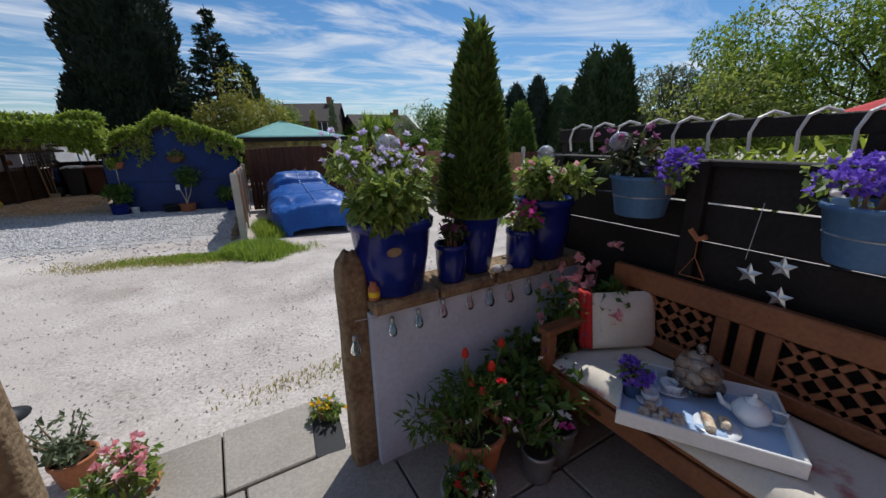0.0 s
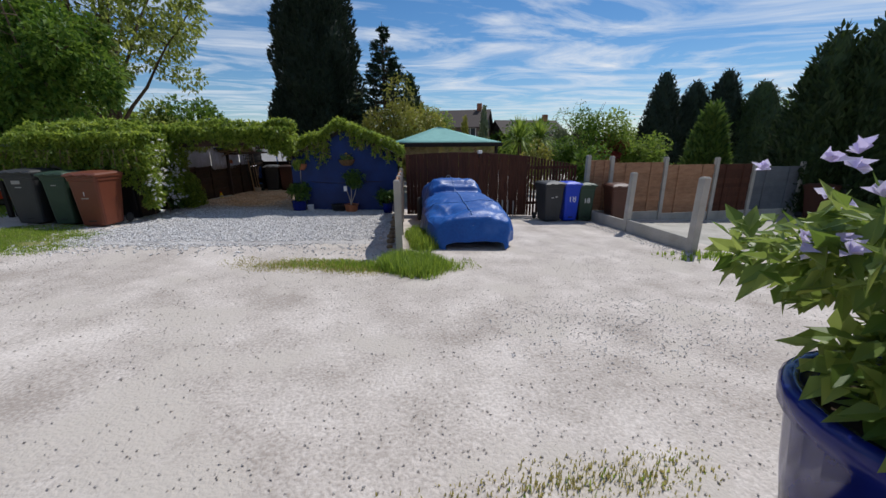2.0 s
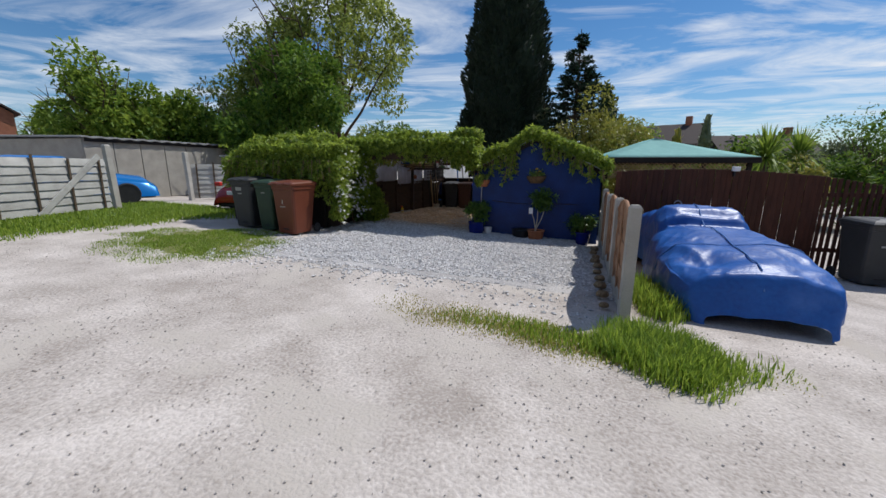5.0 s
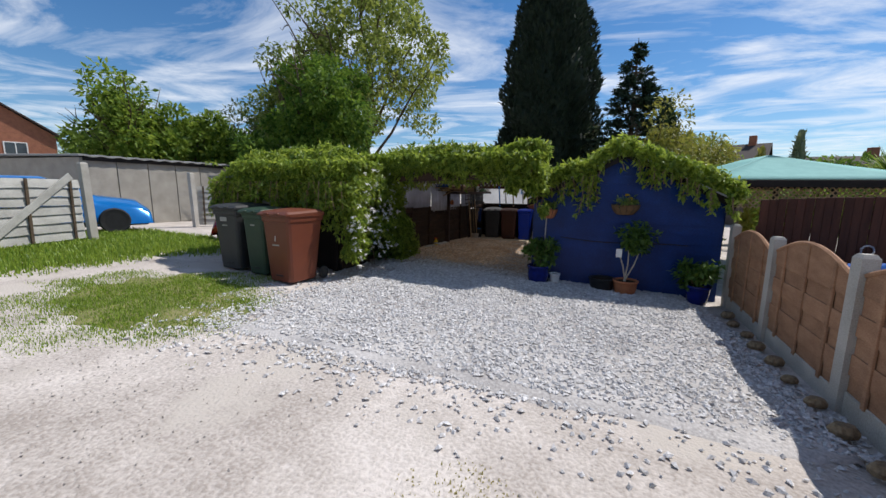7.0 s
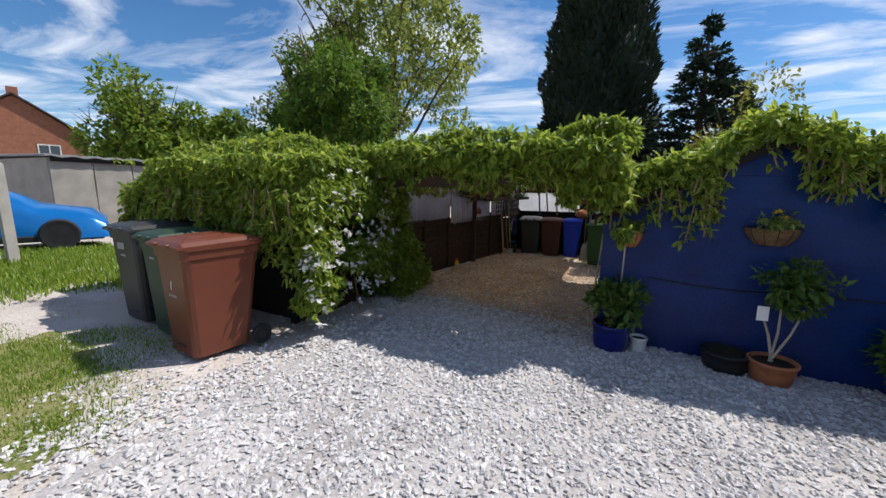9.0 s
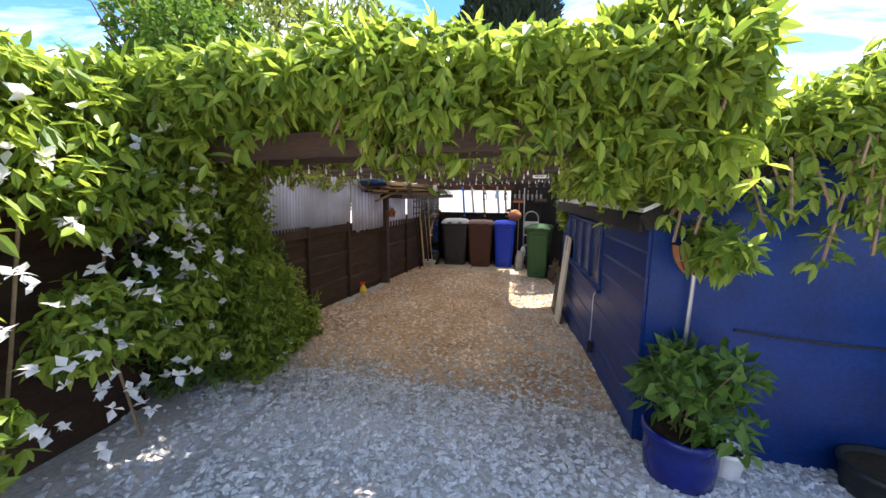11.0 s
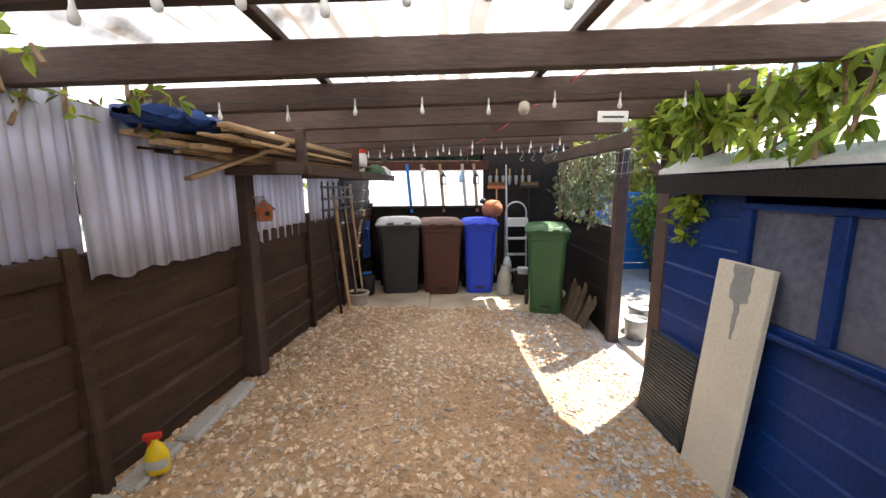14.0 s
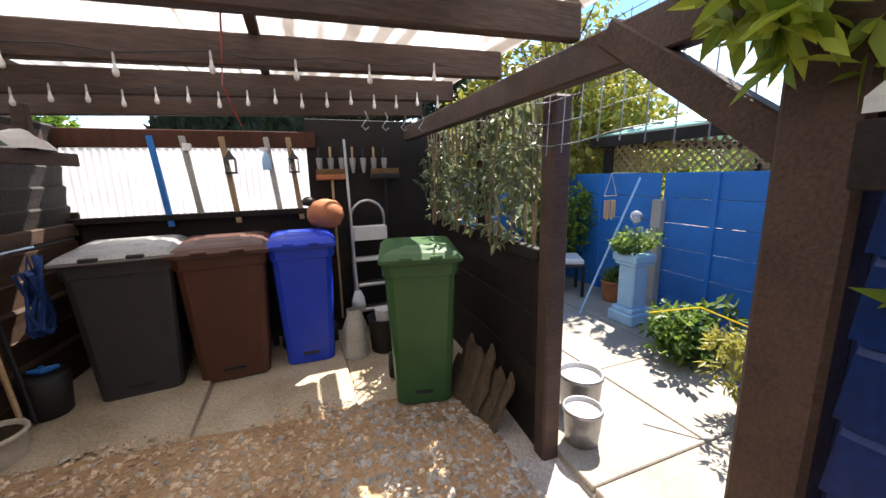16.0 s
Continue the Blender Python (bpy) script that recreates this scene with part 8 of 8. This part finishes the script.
part("plate", Geo().box((-0.1, -0.012, -0.035), (0.1, 0.0, 0.035), 0.004), M_WHITE, sg)
part("slot", Geo().box((-0.07, -0.0145, -0.008), (0.07, -0.011, 0.004), 0.001), M_BINGREY, sg)
solo("lamp_holder", Geo().lathe([(0.02, 0), (0.03, 0.02), (0.025, 0.05), (0.01, 0.06)], n=12), M_CREAM, "small dusty lamp fitting under a rafter", "lamp", (0.1, -3.12, roof(0.1) - 0.055), smooth=True)

# against the back wall
for i, (x, kind) in enumerate(((-0.2, "lantern"), (0.3, "lantern"), (0.08, "spray"), (-0.5, "hook"))):
    y, z = 0.76, 1.74
    if kind == "lantern":
        t = thing("lantern", "small black candle lantern hanging from the lintel", "lantern", (x, y, z - 0.17), group="lanterns")
        part("base", Geo().box((-0.045, -0.045, 0), (0.045, 0.045, 0.015), 0.003), M_BLACK, t)
        for sx in (-1, 1):
            for sy in (-1, 1):
                part("bar", Geo().box((sx * 0.038 - 0.004, sy * 0.038 - 0.004, 0.015), (sx * 0.038 + 0.004, sy * 0.038 + 0.004, 0.12), 0.001), M_BLACK, t)
        part("glass", Geo().box((-0.032, -0.032, 0.016), (0.032, 0.032, 0.118), 0.002), M_BULB, t)
        part("roof", Geo().lathe([(0.06, 0.12), (0.058, 0.128), (0.02, 0.17), (0.012, 0.19), (0, 0.195)], n=4, m=Matrix.Rotation(radians(45), 4, "Z")), M_BLACK, t)
        part("ring", Geo().tube([(0.018 * math.cos(a), 0, 0.21 + 0.018 * math.sin(a)) for a in [k * 0.63 for k in range(11)]], 0.003, 5), M_BLACK, t)
    elif kind == "spray":
        t = thing("spray_bottle", "pale green spray bottle hung on the lintel", "bottle", (x, y, z - 0.14))
        part("body", Geo().lathe([(0.035, 0), (0.038, 0.01), (0.036, 0.09), (0.014, 0.14), (0.014, 0.16)], n=16), M_PALEBLUE, t, smooth=True)
        part("trigger", Geo().box((-0.05, -0.012, 0.16), (0.02, 0.012, 0.19), 0.004), M_WHITE, t)
    else:
        solo("wall_hook", Geo().box((x - 0.03, 0.75, 1.76), (x + 0.03, 0.79, 1.82), 0.006), M_WHITE, "white plastic bracket on the lintel", "bracket")
gd2 = thing("gourd_planter", "round terracotta hanging pot on the back wall", "pot", (0.52, 0.52, 1.20))
part("body", Geo().lathe([(0.05, -0.12), (0.12, -0.09), (0.16, -0.01), (0.15, 0.06), (0.1, 0.12), (0.03, 0.14)], n=24), M_TERRA, gd2, smooth=True)
part("handle", Geo().lathe([(0, 0), (0.05, 0.01), (0.06, 0.05), (0.03, 0.08), (0, 0.085)], n=16, m=Matrix.Translation((-0.13, 0.02, 0.08))), M_BLACK, gd2, smooth=True)
ld = thing("stepladder", "folded white aluminium stepladder against the back wall", "ladder", (0.92, 0.62, -0.02), 0)
pts = [(-0.17, 0.05, 0), (-0.16, 0.1, 1.1)] + [(0.16 * math.cos(math.pi - a), 0.1, 1.16 + 0.16 * math.sin(a)) for a in [k * math.pi / 8 for k in range(9)]] + [(0.16, 0.1, 1.1), (0.17, 0.05, 0)]
part("frame", Geo().tube(pts, 0.014, 8), M_ALU, ld, smooth=True)
for i, z in enumerate((0.25, 0.5, 0.75, 0.95)):
    part("tread", Geo().box((-0.16, -0.03, z), (0.16, 0.09, z + (0.03 if i < 3 else 0.13)), 0.006), M_WHITE if i > 1 else M_ALU, ld)
mp = thing("mop", "long-handled white mop leaning on the wall", "mop", (0.74, 0.42, 0.4))
part("handle", Geo().tube([(0, 0, 0.05), (-0.01, 0.18, 1.45)], 0.012, 8), M_ALU, mp)
part("head", Geo().lathe([(0.03, 0.1), (0.06, 0.02), (0.065, -0.06), (0.03, -0.11), (0, -0.11)], n=14), M_WHITE, mp, smooth=True)
for i, (x, lab, m) in enumerate(((0.62, "yard brush with a brown head hung up", M_TERRA), (1.12, "black broom hung head-up on the wall", M_BLACK))):
    t = thing("broom", lab, "broom", (x, 0.74, 0.0))
    part("handle", Geo().tube([(0, 0, 0.15), (0, 0, 1.5)], 0.012, 8), M_TIMBER if i == 0 else M_BLACK, t)
    part("head", Geo().box((-0.14, -0.03, 1.5), (0.14, 0.03, 1.55), 0.008), m, t)
    part("bristles", Geo().box((-0.135, -0.025, 1.55), (0.135, 0.025, 1.6), 0.004), M_COIR, t)
for i in range(7):
    x = 0.52 + i * 0.1
    t = thing("hand_tool", "small garden hand tool hanging from a hook", "tool", (x, 0.76, 1.62), group="hand tools")
    part("handle", Geo().tube([(0, 0, 0.18), (0.0, 0, 0.08)], 0.011, 8), M_TIMBER if i % 2 else M_BLACK, t)
    part("blade", Geo().grid(lambda u, v: ((u - 0.5) * 0.055 * (1 - 0.6 * v * v), -0.012 * math.cos((u - 0.5) * 3), 0.08 - 0.14 * v), 5, 6, (0, 0.003, 0)), M_STEEL, t)
for i in range(4):
    x, y = 0.8 + 0.16 * i, -0.1 + 0.05 * i
    solo("s_hook", Geo().tube([(x, y, roof(x) + 0.02), (x + 0.02, y, roof(x) - 0.02), (x, y, roof(x) - 0.05), (x - 0.025, y, roof(x) - 0.085), (x, y, roof(x) - 0.11), (x + 0.025, y, roof(x) - 0.09)], 0.004, 6), M_STEEL, "steel hook hanging under a rafter", "hook", group="hooks")
sk = solo("rubble_sack", Geo().grid(lambda u, v: (0.66 + 0.11 * math.cos(6.28 * u) * (1 - 0.45 * v * v) * (1 + 0.25 * noise1(math.cos(6.28 * u) * 2, math.sin(6.28 * u) * 2, v * 4)), 0.18 + 0.1 * math.sin(6.28 * u) * (1 - 0.45 * v * v), 0.0 + 0.42 * v), 24, 16), M_FADED, "crumpled pale sack slumped beside the blue bin", "sack", smooth=True)
tub = thing("black_tub", "black plastic tub with white pots inside", "tub", (0.92, 0.2, 0.0))
part("tub", Geo().lathe([(0.11, 0), (0.12, 0.01), (0.14, 0.3), (0.15, 0.31), (0.13, 0.31), (0.11, 0.05)], n=20), M_BLACK, tub, smooth=True)
part("contents", Geo().lathe([(0.06, 0.2), (0.08, 0.38), (0.07, 0.38)], n=16), M_WHITE, tub)
for i, (x, y, rz, h, w) in enumerate(((1.28, -0.85, 10, 0.55, 0.3), (1.33, -1.05, 6, 0.42, 0.22), (1.26, -0.68, 14, 0.36, 0.2))):
    solo("slate_piece", Geo().grid(lambda u, v: (0.16 * v - 0.1, (u - 0.5) * w * (1 + 0.3 * noise1(u * 3, v * 3, i)), h * v * (0.8 + 0.25 * noise1(u * 4, i))), 8, 8, (0.02, 0, 0)), M_BARK, "broken dark stone slab leaning on the divider fence", "stone", (x, y, -0.06), rz=rz, group="stone slabs")
for i, (x, y, s) in enumerate(((1.0, -0.95, 0.06), (1.12, -1.0, 0.05))):
    solo("rock", Geo().lathe([(0, 0), (s * 0.9, s * 0.15), (s, s * 0.5), (s * 0.6, s * 0.9), (0, s)], n=10, squash=0.7), M_SANDSTONE, "rough rock lying on the gravel", "rock", (x, y, -0.03))
dw = pot(-1.33, -0.42, 0.03, 0.14, 0.2, M_CREAM, "wide cream stone planter with soil", 0.11)
tb = thing("black_bucket", "black bucket with a blue tap fitting on its lid", "bucket", (-1.3, 0.02, 0.07))
part("body", Geo().lathe([(0.1, 0), (0.11, 0.01), (0.13, 0.26), (0.12, 0.27), (0, 0.27)], n=20), M_BLACK, tb, smooth=True)
part("fitting", Geo().tube([(-0.07, 0, 0.30), (0.0, 0, 0.295), (0.08, 0.02, 0.31)], [0.012, 0.025, 0.012], 8), M_BLUEWALL, tb)
part("lever", Geo().tube([(0.0, 0, 0.29), (0.0, 0.0, 0.33)], 0.015, 8), M_BLUEWALL, tb)
for i in range(7):
    y = -0.95 + i * 0.14
    x = lw(y) + 0.08 + 0.04 * (i % 2)
    t = thing("long_tool", "long-handled garden tool leaning on the fence", "tool", (x + 0.02, y, P(x, y) + 0.02), group="garden tools")
    top = Vector((-0.06, 0.03, 1.25 + 0.05 * (i % 3)))
    part("shaft", Geo().tube([(0.06, 0, 0.0), top], 0.014, 8), M_TIMBER if i % 3 else M_BLACK, t)
    if i % 2:
        part("grip", Geo().tube([top, top + Vector((0.0, -0.06, 0.06)), top + Vector((0.0, -0.06, 0.13)), top + Vector((0, 0.06, 0.13)), top + Vector((0, 0.06, 0.06)), top], 0.011, 6), M_PALESTEM, t)
    else:
        part("tines", Geo().tube([top + Vector((0, -0.08, 0.12)), top + Vector((0, -0.08, 0.02)), top + Vector((0, 0.08, 0.02)), top + Vector((0, 0.08, 0.12))], 0.008, 6), M_STEEL, t)
tlz = thing("tool_lattice", "black wooden trellis holding tools on the fence", "trellis")
for i in range(6):
    y = -1.1 + i * 0.16
    part("upright", Geo().box((lw(y) + 0.07, y, 1.22), (lw(y) + 0.085, y + 0.025, 1.6), 0.002), M_BLACK, tlz)
for z in (1.3, 1.42, 1.54):
    part("crossbar", Geo().beam((lw(-1.15) + 0.09, -1.15, z), (lw(-0.2) + 0.09, -0.2, z), 0.012, 0.025, 0.002), M_BLACK, tlz)
solo("rope_coil", Geo().tube([(lw(0.1) + 0.16 + 0.04 * math.sin(i * 0.9), 0.1 + 0.07 * math.cos(i * 1.1), 1.08 - 0.5 * abs(math.sin(i * 0.37))) for i in range(60)], 0.011, 6), M_PVC, "hanks of blue nylon rope hanging on the fence", "rope")

# boards leaning on the shed
bd = thing("worktop_offcut", "cream board with a torn notch leaning on the shed", "board", (1.06, -3.33, P(1.05, -3.4)), 0)
T = Matrix.Rotation(radians(4.8), 4, "Y")
part("board", Geo().box((0, -0.14, 0.0), (0.03, 0.19, 1.2), 0.004, T), M_CREAM, bd)
part("stain", Geo().grid(lambda u, v: T @ Vector((-0.0025, 0.02 + 0.01 * noise1(v * 9, 3.0) + (u - 0.5) * ((0.11 if v < 0.5 else 0.05 * (1.25 - v)) + 0.02 * noise1(v * 8, 1.0)), 1.195 - 0.38 * v)), 6, 24, (0.003, 0, 0)), M_FELT, bd, "torn grey patch")
vg = thing("vent_grille", "dark slatted plastic grille leaning on the shed", "grille", (1.07, -2.87, P(1.05, -2.9)), 0)
T2 = Matrix.Rotation(radians(7), 4, "Y")
part("frame", Geo().box((0, -0.24, 0), (0.012, -0.22, 0.62), 0.002, T2).box((0, 0.22, 0), (0.012, 0.24, 0.62), 0.002, T2).box((0, -0.24, 0.6), (0.012, 0.24, 0.62), 0.002, T2), M_BLACK, vg)
for i in range(26):
    part("slat", Geo().box((-0.004, -0.22, 0.01 + i * 0.023), (0.014, 0.22, 0.024 + i * 0.023), 0.002, T2), M_BINGREY, vg)
ex = thing("extension_lead", "black socket hanging on a white cable", "socket", (SX0 - 0.045, -4.9, -0.13))
part("cable", Geo().tube([(0.02, -0.03, 0.97), (0.0, 0.0, 0.9), (0.0, 0.01, 0.6), (0, 0.03, 0.46)], 0.005, 6), M_WHITE, ex)
part("socket", Geo().box((-0.02, 0.0, 0.34), (0.02, 0.05, 0.46), 0.008), M_BLACK, ex)

# ---- patio beyond the posts ----
pat = paving("patio", 1.55, 4.1, -2.58, 1.9, -0.05, 3, 5, "smooth pale concrete patio slabs", material=M_SLAB)
bwf = thing("fence_blue", "bright blue painted panelled fence with lattice above", "fence", kind="structure")
for k, (a, b) in enumerate(((-2.7, -1.1), (-1.05, 0.1), (0.15, 1.9))):
    for i in range(6):
        z0 = -0.15 + i * 0.275
        part("panel_board", Geo().box((4.12, a, z0), (4.15, b, z0 + 0.27), 0.008), M_BLUEWALL, bwf)
    part("batten", Geo().box((4.095, (a + b) / 2 - 0.025, -0.15), (4.12, (a + b) / 2 + 0.025, 1.48), 0.004), M_BLUEWALL, bwf)
for y in (-1.08, 0.12):
    part("post", Geo().box((4.04, y - 0.06, -0.2), (4.14, y + 0.06, 1.2), 0.01), M_CONC, bwf)
for i in range(6):
    z0 = -0.2 + i * 0.27
    part("panel_board", Geo().box((1.75, 1.92, z0), (4.1, 1.95, z0 + 0.265), 0.008), M_BLUEWALL, bwf)
col = thing("pedestal_planter", "pale blue painted pedestal planter", "planter", (3.5, -0.12, -0.05))
part("base", Geo().box((-0.16, -0.16, 0), (0.16, 0.16, 0.12), 0.012).box((-0.135, -0.135, 0.12), (0.135, 0.135, 0.17), 0.01), M_PALEBLUE, col)
part("shaft", Geo().box((-0.1, -0.1, 0.17), (0.1, 0.1, 0.62), 0.014), M_PALEBLUE, col)
part("capital", Geo().box((-0.13, -0.13, 0.62), (0.13, 0.13, 0.66), 0.01).box((-0.15, -0.15, 0.66), (0.15, 0.15, 0.74), 0.012), M_PALEBLUE, col)
bush("trailing_plant", 3.5, -0.12, 0.66, 0.27, 0.3, 900, 0.05, L_VINEDARK, "dark green trailing plant on the pedestal", 501)
globe(3.45, -0.15, 1.07, 0.06, "pale glass globe light on the pedestal", 0.7)
solo("cane", Geo().tube([(3.15, 0.25, -0.05), (3.75, 0.1, 1.45)], 0.012, 8), M_PALEBLUE, "pale blue cane leaning on the fence", "cane")
bush("acer_shrub", 2.85, -1.75, 0.12, 0.42, 0.45, 1600, 0.07, L_GOLD, "bright lime-green cut-leaved acer", 502, aspect=0.3)
pot(2.85, -1.75, -0.05, 0.17, 0.25, M_GLAZE, "dark blue glazed pot holding the acer", 0.13)
bush("fern", 3.3, -0.95, -0.03, 0.4, 0.5, 900, 0.09, L_VINEDARK, "dark green fern in the fence's shade", 503)
solo("twig", Geo().tube([(2.5, -1.15, 0.55), (2.72, -1.35, 0.62), (2.95, -1.55, 0.5)], 0.006, 6), M_YELLOW, "yellow-tipped twig above the acer", "twig")
for x, y, r, h, lab in ((1.95, -1.12, 0.14, 0.26, "grey plastic bucket of pale gravel"), (1.74, -1.38, 0.11, 0.22, "smaller grey pot by the post")):
    t = pot(x, y, -0.05, r, h, M_GALV, lab, r * 0.85, soil=False)
    part("gravel", Geo().lathe([(0, h * 0.9), (r * 0.5, h * 0.91), (r * 0.92, h * 0.87)], n=16), M_CHIP, t)
ch = thing("garden_chair", "dark garden chair with a white cushion", "chair", (3.52, 1.0, -0.05), 60)
part("seat", Geo().box((-0.24, -0.24, 0.38), (0.24, 0.24, 0.42), 0.01), M_BLACK, ch)
part("back", Geo().box((-0.24, 0.2, 0.42), (0.24, 0.24, 0.85), 0.01), M_BLACK, ch)
for sx in (-1, 1):
    for sy in (-1, 1):
        part("leg", Geo().box((sx * 0.21 - 0.02, sy * 0.21 - 0.02, 0), (sx * 0.21 + 0.02, sy * 0.21 + 0.02, 0.38), 0.004), M_BLACK, ch)
solo("chair_cushion", Geo().box((-0.22, -0.22, 0.42), (0.22, 0.2, 0.49), 0.03).box((-0.2, 0.13, 0.49), (0.2, 0.2, 0.85), 0.03), M_WHITE, "plump white cushions on the garden chair", "cushion", (3.52, 1.0, -0.05), rz=60)
pot(3.85, 0.45, -0.05, 0.15, 0.26, M_TERRA, "terracotta pot below the blue fence", 0.12)
bush("patio_plant", 3.85, 0.45, 0.18, 0.16, 0.2, 260, 0.06, L_VINEDARK, "low green plant in a terracotta pot", 504)
bush("patio_shrub", 3.75, 1.55, -0.05, 0.5, 1.65, 2400, 0.09, L_WOOD, "tall leafy shrub in the patio corner", 505)
wc = thing("wind_chime", "bamboo wind chime hanging before the blue fence", "wind chime", (3.6, 0.35, 1.2))
part("frame", Geo().tube([(-0.09, 0, 0.05), (0, 0, 0.3), (0.09, 0, 0.05), (-0.09, 0, 0.05)], 0.006, 6), M_FADED, wc)
for i in range(5):
    part("tube", Geo().tube([(-0.07 + i * 0.035, 0, 0.0), (-0.07 + i * 0.035, 0, -0.2 - 0.02 * (i % 2))], 0.011, 8), M_TIMBER, wc)
solo("chime_bracket", Geo().tube([(3.6, 0.35, 1.5), (4.12, 0.35, 1.5)], 0.006, 6), M_STEEL, "thin bracket carrying the wind chime", "bracket")
# plant netting over the open side
nt = thing("plant_netting", "square wire netting stretched beside the carport", "netting")
for i in range(14):
    y = -2.6 + i * 0.11
    part("strand", Geo().tube([(1.42, y, 1.62 + 0.02 * math.sin(i)), (1.46, y + 0.02, 2.1)], 0.0025, 4), M_STEEL, nt)
for j in range(5):
    part("strand", Geo().tube([(1.43, -2.6 + i * 0.2, 1.66 + j * 0.1 - 0.02 * math.sin(i * 1.4)) for i in range(8)], 0.0025, 4), M_STEEL, nt)

# ---- pots and baskets on the shed's front ----
pot(1.36, -6.36, P(1.36, -6.6), 0.19, 0.32, M_GLAZE, "large blue glazed pot at the shed's corner", 0.17)
bush("hydrangea", 1.36, -6.34, P(1.36, -6.6) + 0.28, 0.32, 0.5, 700, 0.1, L_VINEDARK, "dark leafy shrub in a blue pot", 601)
pot(1.64, -6.28, P(1.64, -6.5), 0.09, 0.19, M_WHITE, "small white plastic pot on the chippings", 0.07)
pot(2.78, -6.38, P(2.78, -6.6), 0.19, 0.24, M_TERRA, "terracotta pot holding a small tree", 0.15)
bt2 = thing("standard_tree", "small leafy tree with pale bare stems in a pot", "tree", (2.76, -6.36, P(2.78, -6.6) + 0.2))
for a, b in (((0.02, 0, 0), (-0.13, 0, 0.55)), ((0, 0, 0), (0.04, 0.03, 0.6)), ((0.02, 0, 0.05), (0.2, 0, 0.55))):
    part("stem", Geo().tube([a, (Vector(a) + Vector(b)) / 2 + Vector((0.02, 0, 0)), b], [0.014, 0.011, 0.008], 6), M_PALESTEM, bt2)
p, d = cloud(700, (0.03, 0, 0.75), (0.34, 0.2, 0.26), 602, 0.4, 12, 0.42)
part("crown", leaves(Geo(), p, 0.085, 0.4, 0.5, 602, d), L_VINEDARK, bt2)
solo("plant_label", Geo().box((2.60, -6.415, 0.66), (2.69, -6.41, 0.80), 0.001), M_WHITE, "white paper label tied to the small tree", "label")
pot(2.42, -6.3, P(2.4, -6.5), 0.2, 0.22, M_BLACK, "black plastic pot below the shed wall", 0.17)
pot(3.82, -6.4, P(3.8, -6.6), 0.17, 0.3, M_GLAZE, "blue glazed pot near the side fence", 0.13)
bush("potted_shrub", 3.8, -6.38, P(3.8, -6.6) + 0.26, 0.34, 0.42, 700, 0.1, L_VINEDARK, "leafy shrub in a blue pot by the fence", 603)


def wall_basket(x, z, w, lab, seed, material, fl):
    t = thing("wall_basket", lab, "basket", (x, SY0 - 0.03, z))
    part("liner", Geo().grid(lambda u, v: (w / 2 * math.cos(math.pi * u) * (1 - 0.45 * v ** 2), -0.5 * w * 0.8 * math.sin(math.pi * u) * (1 - 0.45 * v ** 2), -0.17 * v), 18, 8), material, t, smooth=True)
    for i in range(7):
        u = i / 6
        part("wire", Geo().tube([(w / 2 * 1.02 * math.cos(math.pi * u) * (1 - 0.45 * v ** 2), -0.5 * w * 0.82 * math.sin(math.pi * u) * (1 - 0.45 * v ** 2) - 0.003, -0.17 * v) for v in [k / 5 for k in range(6)]], 0.004, 5), M_BLACK, t)
    part("rim", Geo().tube([(w / 2 * 1.03 * math.cos(math.pi * k / 12), -0.5 * w * 0.83 * math.sin(math.pi * k / 12), 0) for k in range(13)], 0.006, 6), M_BLACK, t)
    bush("basket_plant", x, SY0 - 0.03 - w * 0.2, z - 0.02, w * 0.5, 0.15, 260, 0.06, L_POT, "small plants in a wall basket", seed, fl)


wall_basket(1.47, 1.42, 0.3, "terracotta-coloured wall basket on the blue shed", 611, M_TERRA, [])
wall_basket(2.72, 1.52, 0.44, "coir-lined wire wall basket on the shed gable", 612, M_COIR, [(F_YELLOW, 2, 0.05, 1.0)])
solo("basket_pole", Geo().tube([(1.42, SY0 - 0.06, 0.45), (1.44, SY0 - 0.06, 1.26)], 0.012, 8), M_STEEL, "thin grey pole below the wall basket", "pole")
solo("wall_cable", Geo().tube([(1.7 + i * 0.2, SY0 - 0.03, 0.92 - 0.03 * math.sin(i * 0.5) - 0.02 * i * 0.4) for i in range(11)], 0.008, 6), M_BLACK, "dark cable sagging across the shed front", "cable")
for i in range(10):
    y = -10.9 + i * 0.42
    x = fx(y) - 0.13 + 0.02 * math.sin(i * 3)
    s = 0.06 + 0.03 * abs(math.sin(i * 2.3))
    solo("edge_stone", Geo().lathe([(0, 0), (s * 0.9, s * 0.1), (s, s * 0.5), (s * 0.65, s * 0.95), (0, s)], n=9, squash=0.75), M_SANDSTONE, "rough brown stone edging the chippings", "rock", (x - 0.05, y, P(x, y) + 0.02), group="edge stones")
solo("fence_ornament", Geo().tube([(5.55 + 0.07 * math.cos(a), GY - 0.02, 1.0 + 0.07 * math.sin(a)) for a in [k * 0.7 for k in range(10)]], 0.012, 6), M_STEEL, "round metal ornament on the red-brown fence", "ornament")
lt = thing("flood_light", "small white security light on the fence top", "light", (6.45, GY - 0.06, 1.66))
part("head", Geo().box((-0.06, -0.06, 0), (0.06, 0.03, 0.09), 0.01), M_WHITE, lt)
part("arm", Geo().box((-0.015, 0.0, -0.1), (0.015, 0.06, 0.02), 0.004), M_BLACK, lt)
